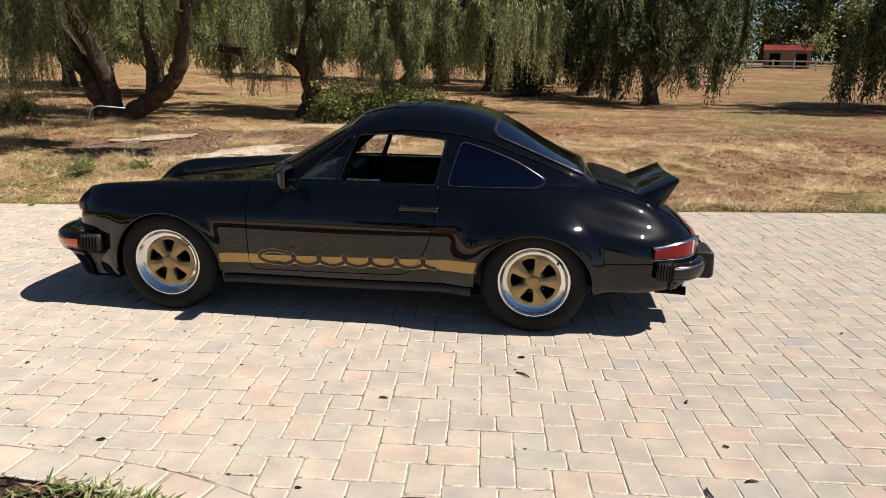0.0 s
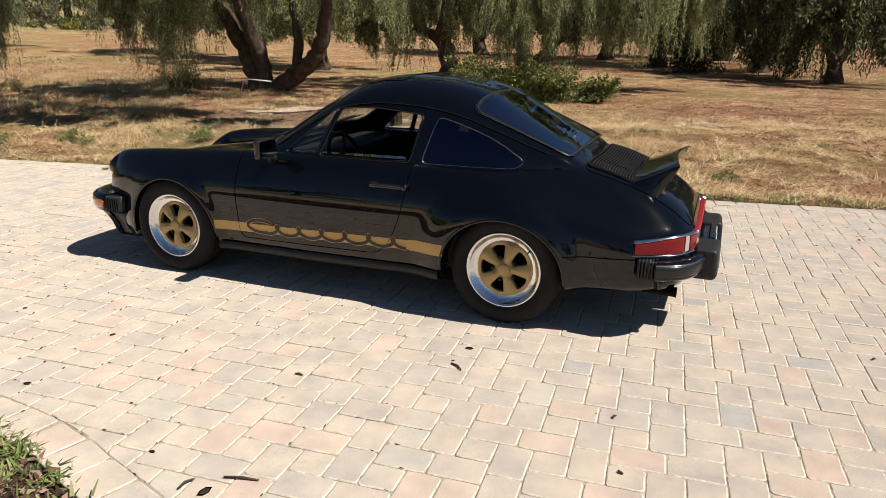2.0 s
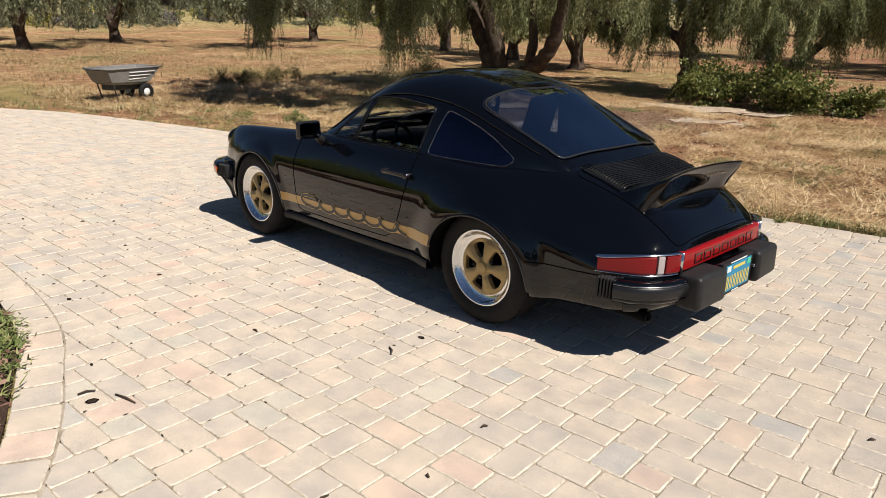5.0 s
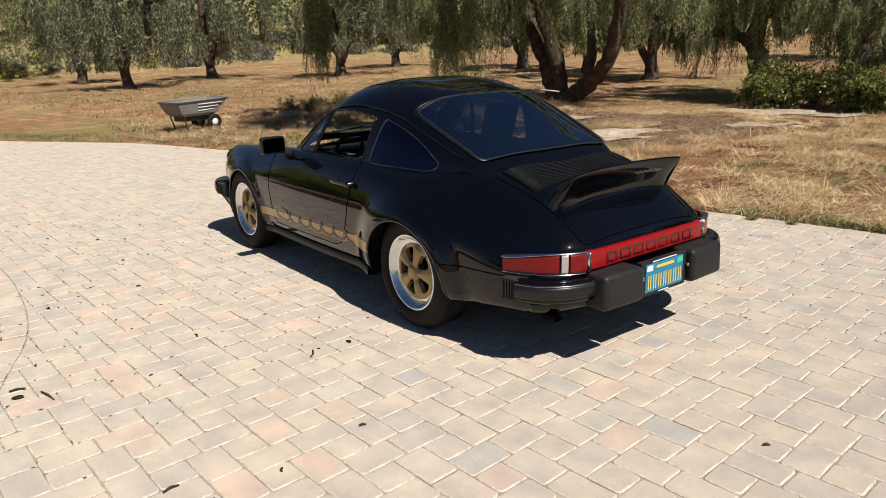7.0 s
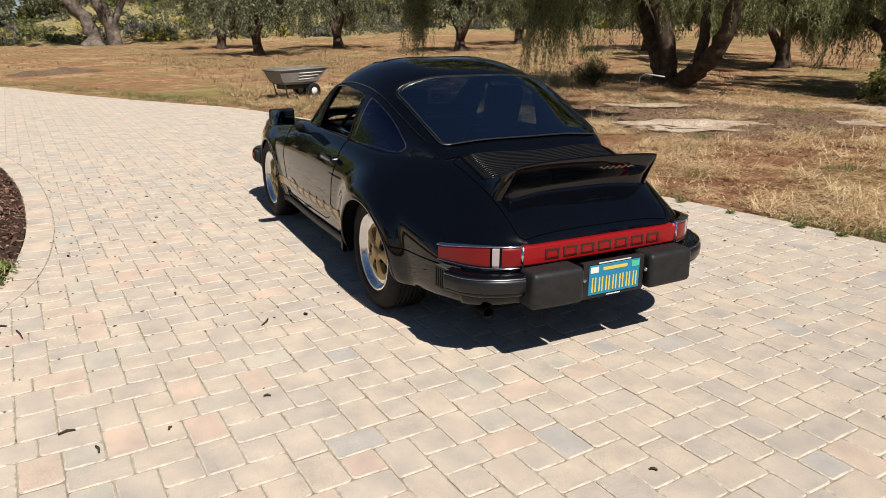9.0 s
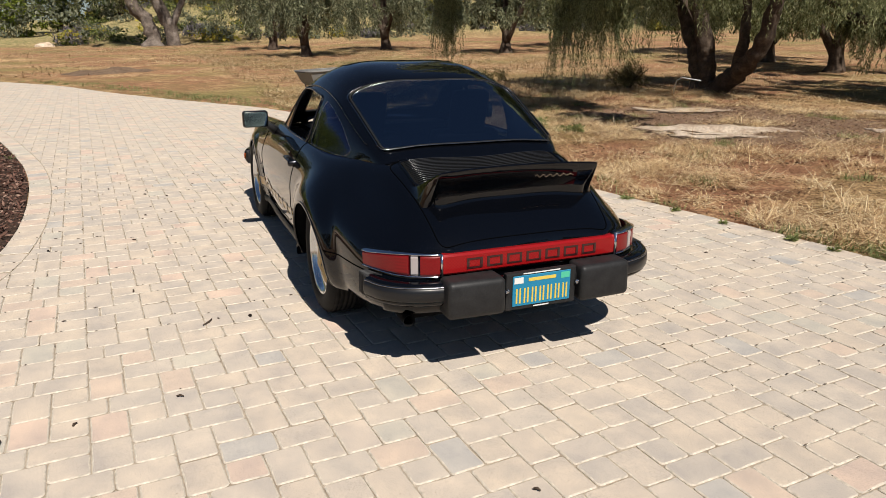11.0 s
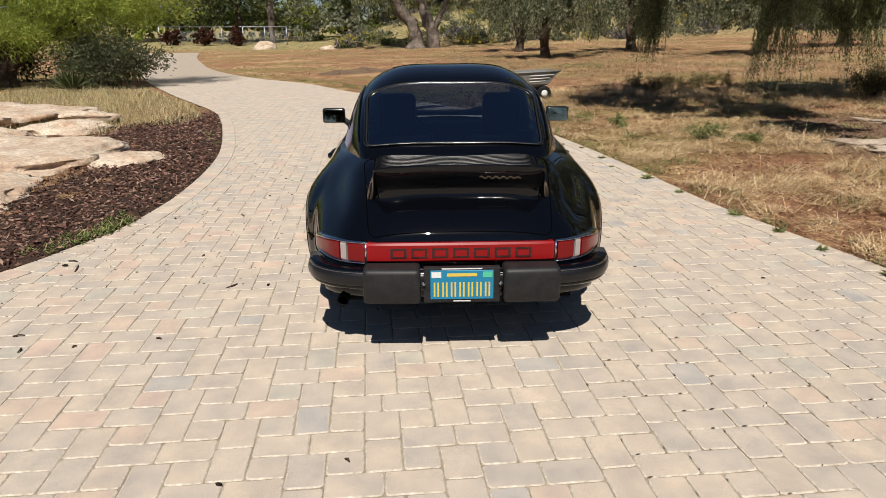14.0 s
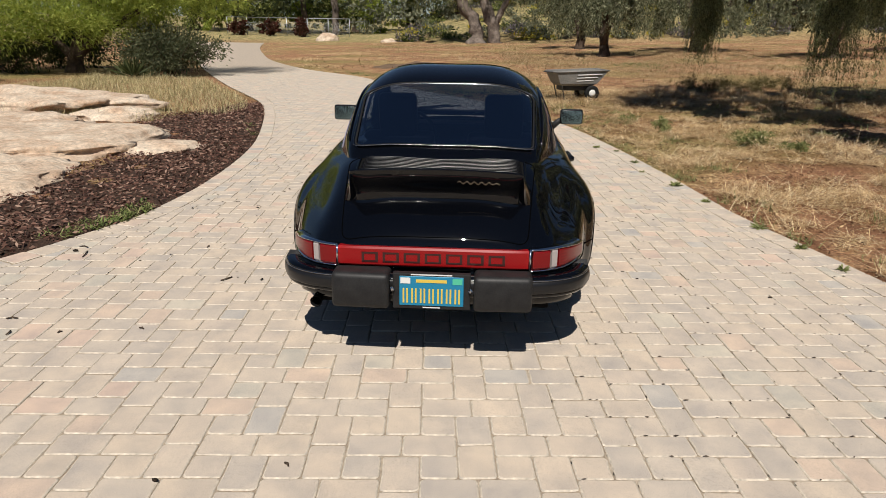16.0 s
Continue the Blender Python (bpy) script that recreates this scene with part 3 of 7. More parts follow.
for sgn in (-1, 1):
    bm = bmesh.new()
    rows = []
    for i in range(31):
        x = -0.775 + 1.545 * i / 30
        z0 = 0.203 + 0.018 * i / 30
        y = flank_y(x, z0 + 0.06)
        rows.append([bm.verts.new((x, sgn * yy, zz)) for yy, zz in ((y - 0.06, z0), (y + 0.004, z0), (y + 0.012, z0 + 0.012), (y + 0.012, z0 + 0.042), (y + 0.003, z0 + 0.052))])
    for p, q in zip(rows, rows[1:]):
        for k in range(4):
            bm.faces.new((p[k], q[k], q[k + 1], p[k + 1]))
    part("sill_trim", bm, TRIM, car)

for sgn in (-1, 1):
    bm = bmesh.new()
    tube(bm, [(x, sgn * (flank_y(x, 0.446) + 0.0004), 0.446) for x in np.linspace(1.465, 1.86, 24)], 0.003, 5)
    part("panel_gap", bm, SEAM, car)

# ---- wheels ----
def window_hole(ang, ro=0.141, ri=0.056, wo=0.045, wi=0.015):
    loc = rounded([(ri, -wi), (ro - 0.012, -wo), (ro, 0.0), (ro - 0.012, wo), (ri, wi)], [0.010, 0.016, 0.05, 0.016, 0.010], 3)
    c, s = math.cos(ang), math.sin(ang)
    return [(c * a - s * b, s * a + c * b) for a, b in loc]


def build_wheel(width, start):
    """A wheel lying in its own frame: the outer face looks along -y."""
    h = width / 2
    bm = bmesh.new()
    lathe(bm, [(0.150, -h + 0.036), (0.158, -h + 0.034), (0.172, -h + 0.031), (0.184, -h + 0.024), (0.196, -h + 0.006), (0.204, -h - 0.003), (0.2115, -h - 0.004), (0.2135, -h + 0.004), (0.209, -h + 0.010),
               (0.195, -h + 0.03), (0.186, 0.0), (0.186, h)], 64)
    rim = mesh_from(bm, "rim", ALLOY)
    bm = bmesh.new()
    lathe(bm, [(0.203, -h + 0.006), (0.215, -h + 0.001), (0.232, -h - 0.012), (0.262, -h - 0.016), (0.288, -h - 0.008), (0.302, -h + 0.004), (0.3105, -h + 0.018)], 64)
    tread = [(0.3105, -h + 0.018)]
    n = 7
    for i in range(n):
        a = -h + 0.022 + (2 * h - 0.044) * i / n
        b = -h + 0.022 + (2 * h - 0.044) * (i + 0.78) / n
        tread += [(WHEEL_R - 0.007, a), (WHEEL_R, a + 0.001), (WHEEL_R, b), (WHEEL_R - 0.007, b + 0.001)]
    tread += [(0.3105, h - 0.018), (0.29, h), (0.25, h + 0.01), (0.203, h - 0.006)]
    rings = lathe(bm, tread, 96)
    for i, ring in enumerate(rings[1:-4]):
        for k in range(0, 96, 3):
            if i // 4 in (0, 1, 5, 6):
                v = ring[k]
                s = (WHEEL_R - 0.006) / max(1e-6, math.hypot(v.co.x, v.co.z))
                v.co.x, v.co.z = v.co.x * s, v.co.z * s
    tyre = mesh_from(bm, "tyre", RUBBER)
    bm = bmesh.new()
    # gold spoke face, dished, with five openings
    sides = 90
    radii = [0.0, 0.02, 0.035, 0.05, 0.065, 0.08, 0.095, 0.11, 0.125, 0.14, 0.157]
    depth = pchip([(0.0, 0.012), (0.035, 0.013), (0.05, 0.017), (0.09, 0.019), (0.13, 0.024), (0.157, 0.030)])
    rings = []
    for r in radii:
        rings.append([bm.verts.new((r * math.cos(k * math.tau / sides), -h + depth(r), r * math.sin(k * math.tau / sides))) for k in range(sides if r else 1)])
    for a, b in zip(rings, rings[1:]):
        for k in range(sides):
            k2 = (k + 1) % sides
            bm.faces.new((a[0], b[k], b[k2]) if len(a) == 1 else (a[k], b[k], b[k2], a[k2]))
    for j in range(5):
        hole = cut(bm, window_hole(start + j * math.tau / 5), (0, 2), lambda c: True)
        bmesh.ops.delete(bm, geom=hole, context="FACES")
    # each spoke stands a little proud along its middle
    for v in bm.verts:
        r = math.hypot(v.co.x, v.co.z)
        a = math.atan2(v.co.z, v.co.x) - start - math.pi / 5
        k = math.cos(a * 5)
        if 0.035 < r < 0.15:
            v.co.y -= (0.011 * k if k > 0 else 0.016 * k * min(1.0, (0.15 - r) / 0.03)) * min(1.0, (r - 0.035) / 0.03)
    made = bmesh.ops.extrude_face_region(bm, geom=bm.faces[:])
    bmesh.ops.translate(bm, vec=(0, 0.028, 0), verts=[g for g in made["geom"] if isinstance(g, bmesh.types.BMVert)])
    bmesh.ops.recalc_face_normals(bm, faces=bm.faces)
    spokes = mesh_from(bm, "spokes", GOLD)
    spokes.set_sharp_from_angle(angle=radians(24))
    bm = bmesh.new()
    lathe(bm, [(0.0, -h + 0.000), (0.029, -h + 0.001), (0.034, -h + 0.004), (0.036, -h + 0.020)], 32)
    cap = mesh_from(bm, "hub_cap", GOLD)
    bm = bmesh.new()
    lathe(bm, [(0.0, -0.012), (0.007, -0.012), (0.011, -0.006), (0.012, 0.012)], 6)
    nut = mesh_from(bm, "lug_nut", TRIM, False)
    bm = bmesh.new()
    lathe(bm, [(0.0, 0.0), (0.178, 0.0)], 40)
    bmesh.ops.translate(bm, vec=(0, -h + 0.085, 0), verts=bm.verts)
    back = mesh_from(bm, "brake_backing", DARK)
    bm = bmesh.new()
    tube(bm, [(0.168, -h + 0.03, 0.0), (0.178, -h + 0.0, 0.0)], 0.004, 6)
    valve = mesh_from(bm, "valve", TRIM)
    return rim, tyre, spokes, cap, nut, back, valve, h


for wx, width, track, start in ((FRONT_AXLE, 0.190, 0.684, math.pi / 2), (REAR_AXLE, 0.215, 0.668, math.radians(108))):
    rim, tyre, spokes, cap, nut, back, valve, h = build_wheel(width, start)
    for sgn in (-1, 1):
        wheel = new("wheel", rim)
        wheel.parent = car
        wheel["label"] = "polished rim with gold five-spoke centre"
        wheel.matrix_basis = pose(wx, sgn * track, WHEEL_R, 0, 0, 0 if sgn < 0 else 180)
        for name, me in (("tyre", tyre), ("spokes", spokes), ("hub_cap", cap), ("brake_backing", back), ("valve", valve)):
            ob = new(name, me)
            ob.parent = wheel
            if name == "valve":
                ob.matrix_basis = pose(0, 0, 0, 0, -40, 0)
        for j in range(5):
            a = start + j * math.tau / 5
            ob = new("lug_nut", nut)
            ob.parent = wheel
            ob.matrix_basis = pose(0.066 * math.cos(a), -h + 0.026, 0.066 * math.sin(a))

# ---- outer fittings ----
RED = material("red lamp lens", (0.38, 0.005, 0.008), 0.3, spec=0.2, coat=0.35)
REDBRIGHT = material("red reflector panel", (0.50, 0.008, 0.008), 0.3, spec=0.2, coat=0.35)
def _lens(m, c0, c1):
    vec = place(m, (90, 90, 90))
    w = m.node_tree.nodes.new("ShaderNodeTexChecker")
    w.inputs["Scale"].default_value = 1.5
    w.inputs["Color1"].default_value, w.inputs["Color2"].default_value = (*c0, 1), (*c1, 1)
    wire(m, vec, w.inputs["Vector"])
    wire(m, w.outputs[0], bsdf(m).inputs["Base Color"])
_lens(RED, (0.21, 0.005, 0.007), (0.16, 0.004, 0.005))
_lens(REDBRIGHT, (0.30, 0.006, 0.008), (0.24, 0.004, 0.005))
WHITELENS = material("clear ribbed lamp lens", (0.42, 0.37, 0.36), 0.2, coat=1.0)
ORANGE = material("orange lamp lens", (0.62, 0.10, 0.012), 0.18, coat=1.0)
DARKRED = material("dark red lettering bars", (0.03, 0.002, 0.002), 0.3, coat=0.8)
PLATE_BLUE = material("blue plate paint", (0.012, 0.21, 0.37), 0.4)
PLATE_YELLOW = material("yellow plate paint", (0.72, 0.52, 0.09), 0.4)
WHITE = material("white sticker", (0.75, 0.75, 0.73), 0.5)
GREEN = material("green sticker", (0.08, 0.50, 0.32), 0.5)

TAIL = smooth_line([(1.74, 0.728), (1.86, 0.684), (1.94, 0.645), (2.0, 0.604), (2.045, 0.548), (2.075, 0.485), (2.087, 0.42), (2.092, 0.2), (2.093, 0.0)], 8)
TAIL = TAIL + [(x, -y) for x, y in TAIL[-2::-1]]
BUMP = smooth_line([(1.925, 0.735), (2.015, 0.695), (2.08, 0.63), (2.122, 0.545), (2.150, 0.40), (2.162, 0.2), (2.165, 0.0)], 8)
BUMP = BUMP + [(x, -y) for x, y in BUMP[-2::-1]]
NOSE = smooth_line([(-1.72, 0.788), (-1.79, 0.772), (-1.86, 0.735), (-1.93, 0.66), (-1.975, 0.55), (-1.998, 0.35), (-2.005, 0.0)], 8)
NOSE = NOSE + [(x, -y) for x, y in NOSE[-2::-1]]


def sweep(bm, line, profile, y0=-9, y1=9, x0=-9, x1=9):
    """Sweeps a profile of (outward, z) along a plan line, from that line's stretch within the bounds."""
    pts = [Vector((x, y)) for x, y in line]
    rows = []
    for i, p in enumerate(pts):
        if not (y0 <= p.y <= y1 and x0 <= p.x <= x1):
            continue
        d = (pts[min(i + 1, len(pts) - 1)] - pts[max(i - 1, 0)]).normalized()
        out = Vector((d.y, -d.x))
        if out.dot(p - Vector((0, 0))) < 0:
            out = -out
        rows.append([bm.verts.new((p.x + out.x * o, p.y + out.y * o, z)) for o, z in profile])
    m = len(profile)
    for a, b in zip(rows, rows[1:]):
        for k in range(m):
            bm.faces.new((a[k], b[k], b[(k + 1) % m], a[(k + 1) % m]))
    bm.faces.new(rows[0])
    bm.faces.new(list(reversed(rows[-1])))
    bmesh.ops.recalc_face_normals(bm, faces=bm.faces)


FINE_TAIL = [tuple(p) for p in even([(x, y, 0) for x, y in TAIL], 0.01, False)]
FINE_TAIL = [(p[0], p[1]) for p in FINE_TAIL]
LENS = [(-0.02, 0.474), (0.012, 0.474), (0.018, 0.482), (0.018, 0.556), (0.012, 0.566), (-0.02, 0.566)]


def taper(bm):
    """Lowers a lamp's upper edge towards its outer end."""
    for v in bm.verts:
        f = min(1.0, max(0.0, abs(v.co.y) - 0.58) / 0.13)
        v.co.z = 0.470 + (v.co.z - 0.470) * (1 - 0.30 * f * f)


bm = bmesh.new()
sweep(bm, FINE_TAIL, LENS, -0.444, 0.444, 2.0)
reflector = part("reflector_panel", bm, REDBRIGHT, car, "bright red full-width reflector with dark bars", False)
for k in range(7):
    bm = bmesh.new()
    y = -0.294 + 0.098 * k
    for y0, y1, z0, z1 in ((y - 0.038, y + 0.038, 0.534, 0.542), (y - 0.038, y + 0.038, 0.494, 0.502), (y - 0.038, y - 0.026, 0.502, 0.534), (y + 0.026, y + 0.038, 0.502, 0.534)):
        box(bm, 2.108, 2.1125, y0, y1, z0, z1)
    part("lettering_bar", bm, DARKRED, reflector, smooth=False)
for sgn in (-1, 1):
    a, b = (0.448, 0.80)
    lamp = bmesh.new()
    sweep(lamp, FINE_TAIL, LENS, *sorted((sgn * 0.567, sgn * 0.78)), 1.805)
    taper(lamp)
    lamp = part("tail_lamp", lamp, RED, car, "dark red wrap-round tail lamp with white strip", False)
    bm = bmesh.new()
    sweep(bm, FINE_TAIL, LENS, *sorted((sgn * 0.533, sgn * 0.569)), 1.9)
    part("reversing_lens", bm, WHITELENS, lamp, smooth=False)
    bm = bmesh.new()
    sweep(bm, FINE_TAIL, LENS, *sorted((sgn * 0.450, sgn * 0.535)), 1.9)
    part("inner_lens", bm, RED, lamp, smooth=False)
    bm = bmesh.new()
    sweep(bm, FINE_TAIL, [(-0.02, 0.566), (0.019, 0.566), (0.020, 0.570), (-0.02, 0.572)], *sorted((sgn * 0.446, sgn * 0.79)), 1.80)
    sweep(bm, FINE_TAIL, [(-0.02, 0.466), (0.018, 0.4665), (0.019, 0.470), (-0.02, 0.471)], *sorted((sgn * 0.446, sgn * 0.79)), 1.80)
    taper(bm)
    box(bm, 2.06, 2.110, sgn * 0.447 - 0.004, sgn * 0.447 + 0.004, 0.47, 0.57)
    part("lamp_trim", bm, CHROME, lamp)

# rear bumper
BUMPER = material("satin black bumper strip", (0.010, 0.010, 0.011), 0.3, spec=0.5)
bm = bmesh.new()
sweep(bm, BUMP, [(-0.10, 0.452), (-0.014, 0.456), (0.004, 0.450), (0.010, 0.442), (0.006, 0.436), (0.004, 0.430), (0.004, 0.374), (0.008, 0.368), (0.006, 0.360), (-0.004, 0.350), (-0.10, 0.345)])
rear_bumper = part("rear_bumper", bm, PAINT, car, "black impact bumper with rubber strip")
bm = bmesh.new()
sweep(bm, BUMP, [(-0.01, 0.433), (0.009, 0.433), (0.013, 0.430), (0.0165, 0.412), (0.017, 0.398), (0.0145, 0.378), (0.010, 0.372), (-0.01, 0.372)])
part("rubber_strip", bm, BUMPER, rear_bumper)
bm = bmesh.new()
sweep(bm, BUMP, [(-0.004, 0.442), (0.011, 0.4405), (0.0125, 0.437), (0.011, 0.4345), (-0.004, 0.434)])
part("bright_strip", bm, SILVER, rear_bumper, "thin bright metal strip")
bm = bmesh.new()
sweep(bm, [(x - 0.05, y) for x, y in BUMP], [(-0.10, 0.35), (-0.02, 0.35), (-0.035, 0.29), (-0.06, 0.275), (-0.10, 0.275)], -0.70, 0.70)
part("lower_valance", bm, PAINT, rear_bumper)
for sgn in (-1, 1):
    bm = bmesh.new()
    y0, y1 = sorted((sgn * 0.192, sgn * 0.458))
    box(bm, 2.09, 2.235, y0, y1, 0.302, 0.472, 0.026, 4)
    for v in bm.verts:
        if v.co.x > 2.17:
            v.co.x -= 0.22 * max(0.0, v.co.z - 0.40) + 0.35 * max(0.0, 0.345 - v.co.z) + 0.06 * max(0.0, abs(v.co.y) - 0.3)
    pad = part("bumper_pad", bm, TRIM, rear_bumper, "large matt black rubber overrider")
    bm = bmesh.new()
    lathe(bm, [(0.0, -0.010), (0.008, -0.008), (0.010, 0.006)], 12, "x")
    bmesh.ops.translate(bm, vec=(2.20, sgn * 0.178, 0.40), verts=bm.verts)
    part("bolt", bm, CHROME, rear_bumper)
    # bellows
    bm = bmesh.new()
    box(bm, 1.835, 1.94, *sorted((sgn * 0.64, sgn * 0.722)), 0.356, 0.450)
    bellows = part("bellows", bm, TRIM, car, "black ribbed rubber bellows")
    for k in range(6):
        x = 1.845 + k * 0.0165
        y = float(np.interp(x, [1.80, 1.95], [0.738, 0.722]))
        bm = bmesh.new()
        box(bm, x - 0.005, x + 0.005, *sorted((sgn * (y - 0.08), sgn * (y + 0.014))), 0.352, 0.455, 0.004, 2)
        part("rib", bm, TRIM, bellows)

# plate between the pads; its characters are plain bars
bm = bmesh.new()
box(bm, 2.160, 2.192, -0.178, 0.178, 0.300, 0.473, 0.006, 2)
holder = part("plate_holder", bm, TRIM, rear_bumper, "black plate surround with pale bars", False)
bm = bmesh.new()
box(bm, 2.192, 2.1965, -0.147, 0.147, 0.318, 0.460, 0.002, 1)
plate = part("number_plate", bm, PLATE_BLUE, rear_bumper, "blue plate with seven yellow bars", False)
for k in range(7):
    y = -0.119 + 0.0396 * k
    for dy in (-0.0085, 0.0085):
        bm = bmesh.new()
        box(bm, 2.1965, 2.1985, y + dy - 0.004, y + dy + 0.004, 0.331, 0.402, 0.0006, 1)
        part("plate_bar", bm, PLATE_YELLOW, plate, smooth=False)
bm = bmesh.new()
box(bm, 2.1965, 2.198, -0.07, 0.07, 0.431, 0.446)
part("heading_bar", bm, PLATE_YELLOW, plate, smooth=False)
bm = bmesh.new()
box(bm, 2.1965, 2.198, -0.141, -0.096, 0.425, 0.453)
part("sticker", bm, WHITE, plate, "white month sticker", False)
bm = bmesh.new()
box(bm, 2.1965, 2.198, 0.096, 0.141, 0.425, 0.453)
part("sticker", bm, GREEN, plate, "green year sticker", False)
for half, z in ((0.094, 0.4668), (0.040, 0.3085)):
    bm = bmesh.new()
    box(bm, 2.1905, 2.1935, -half, half, z - 0.0025, z + 0.0025)
    part("surround_bar", bm, WHITE, holder, smooth=False)

# exhaust
bm = bmesh.new()
lathe(bm, [(0.022, 1.86), (0.024, 1.98), (0.027, 2.030), (0.029, 2.035), (0.025, 2.035), (0.022, 2.0), (0.022, 1.9)], 20, "x")
bmesh.ops.translate(bm, vec=(0, -0.575, 0.255), verts=bm.verts)
part("exhaust_pipe", bm, DARK, car, "short dark exhaust pipe")

# front bumper
bm = bmesh.new()
sweep(bm, NOSE, [(-0.16, 0.468), (-0.01, 0.470), (0.010, 0.455), (0.012, 0.43), (0.010, 0.385), (0.0, 0.358), (-0.16, 0.345)])
front_bumper = part("front_bumper", bm, PAINT, car, "black impact bumper with orange corner lamps")
bm = bmesh.new()
sweep(bm, [(-1.52, 0.775), (-1.64, 0.785)] + NOSE + [(-1.64, -0.785), (-1.52, -0.775)], [(-0.22, 0.36), (-0.022, 0.36), (-0.050, 0.315), (-0.088, 0.25), (-0.112, 0.185), (-0.118, 0.165), (-0.22, 0.155)])
part("front_spoiler", bm, PAINT, front_bumper)
for sgn in (-1, 1):
    bm = bmesh.new()
    sweep(bm, NOSE, [(-0.01, 0.437), (0.014, 0.435), (0.016, 0.428), (0.016, 0.390), (0.012, 0.382), (-0.01, 0.380)], *sorted((sgn * 0.56, sgn * 0.7885)))
    part("turn_signal", bm, ORANGE, front_bumper, "orange corner lamp lens")
    bm = bmesh.new()
    box(bm, -1.71, -1.585, *sorted((sgn * 0.66, sgn * 0.772)), 0.36, 0.464)
    bellows = part("bellows", bm, TRIM, car, "black ribbed rubber bellows")
    for k in range(6):
        x = -1.700 + k * 0.021
        bm = bmesh.new()
        box(bm, x - 0.006, x + 0.006, *sorted((sgn * 0.68, sgn * 0.790)), 0.362, 0.462, 0.005, 2)
        part("rib", bm, TRIM, bellows)
    # headlamp ring and glass, leaning back on the wing's nose
    bm = bmesh.new()
    lathe(bm, [(0.0, -0.024), (0.05, -0.020), (0.085, -0.008)], 32, "x")
    bmesh.ops.transform(bm, matrix=pose(-1.742, sgn * 0.565, 0.655, 0, 36, sgn * 6), verts=bm.verts)
    lampglass = part("headlamp", bm, WHITELENS, car, "round headlamp with black ring")
    bm = bmesh.new()
    lathe(bm, [(0.085, -0.014), (0.097, -0.016), (0.102, 0.0), (0.100, 0.03)], 32, "x")
    bmesh.ops.transform(bm, matrix=pose(-1.742, sgn * 0.565, 0.655, 0, 36, sgn * 6), verts=bm.verts)
    part("headlamp_ring", bm, PAINT, lampglass)

# ducktail spoiler
CROWN = pchip([(0.0, 0.800), (0.18, 0.814), (0.41, 0.842), (0.65, 0.868), (0.80, 0.885), (0.94, 0.901), (1.0, 0.9055)])
FLANK = pchip([(0.0, 0.772), (0.14, 0.789), (0.35, 0.815), (0.56, 0.841), (0.80, 0.873), (0.94, 0.892), (1.0, 0.897)])


def tail_row(s):
    """The spoiler's outline from its root over the lip and down its back, at s from -1 to 1 across; its back corners turn forward in a round."""
    sq = max(0.0, abs(s) - 0.93) / 0.07
    bend = 1 - math.sqrt(max(0.0, 1 - sq * sq))
    wide = max(0.0, abs(s) - 0.72) / 0.28
    round_off = 1 - math.sqrt(max(0.0, 1 - wide * wide))
    lip = 1.935 + 0.040 * s * s - 0.008 * bend
    w = abs(s) ** 3
    out = []
    for f in (0.0, 0.10, 0.22, 0.36, 0.50, 0.64, 0.78, 0.90, 0.97, 1.0):
        x, y = 1.69 + (lip - 1.69) * f, s * (0.455 - 0.047 * f)
        z = CROWN(f) * (1 - w) + FLANK(f) * w - 0.008 * bend
        out.append((x, y, max(z, deck_z(x, y) + 0.001) if f else deck_z(x, y) - 0.012))
    top = out[-1][2]
    for back, down in ((-0.003, 0.005), (-0.001, 0.014), (0.014, 0.045), (0.034, 0.085), (0.050, 0.118)):
        out.append((lip - back - 0.25 * down * round_off, s * (0.408 - 0.09 * down * w), top - down))
    for back, up in ((0.058, 0.016), (0.056, 0.004), (0.044, -0.006)):
        x, y = lip - back - 0.035 * round_off, s * (0.408 - 0.012 * w)
        out.append((x, y, deck_z(x, y) + up))
    return out


bm = bmesh.new()
ends = [0.93, 0.945, 0.96, 0.972, 0.982, 0.990, 0.996, 1.0]
rows = [tail_row(s) for s in [-v for v in ends[::-1]] + [-0.91 + 1.82 * i / 40 for i in range(41)] + ends]
for sgn, k in ((-1, 0), (1, -1)):
    edge = rows[k]
    for outward, keep in ((0.004, 0.93), (0.012, 0.62), (0.020, 0.28), (0.026, 0.0)):
        row = []
        foot = edge[-2][0]
        for x, y, z in edge:
            px, py = min(x, foot) + max(0.0, x - foot) * keep, y + sgn * outward * (1.0 if x < foot else 0.5)
            d = deck_z(px, py) - 0.006
            row.append((px, py, d + max(0.0, z - deck_z(x, y)) * keep))
        rows = [row] + rows if sgn < 0 else rows + [row]
rows = [[bm.verts.new(p) for p in row] for row in rows]
for a, b in zip(rows, rows[1:]):
    for k in range(len(a) - 1):
        bm.faces.new((a[k], b[k], b[k + 1], a[k + 1]))
bmesh.ops.recalc_face_normals(bm, faces=bm.faces)
tail = part("ducktail_spoiler", bm, PAINT, lid, "glossy black upswept ducktail")
# badge: a plain wavy bar
BADGE = material("bronze badge", (0.24, 0.18, 0.13), 0.4, 0.8)
bm = bmesh.new()
pts = []
for i in range(60):
    t = i / 59
    y = 0.10 + 0.20 * t
    z = 0.838 + 0.0065 * math.sin(t * 36) * (1 if t < 0.78 else 0.6)
    lipx = 1.935 + 0.040 * (y / 0.408) ** 2
    x = lipx - float(np.interp(0.9045 - z, [0.014, 0.045, 0.085, 0.118], [-0.001, 0.014, 0.034, 0.050])) + 0.004
    pts.append((x, y, z))
tube(bm, pts, 0.0022, 5)
part("badge", bm, BADGE, lid, "thin bronze wavy badge")

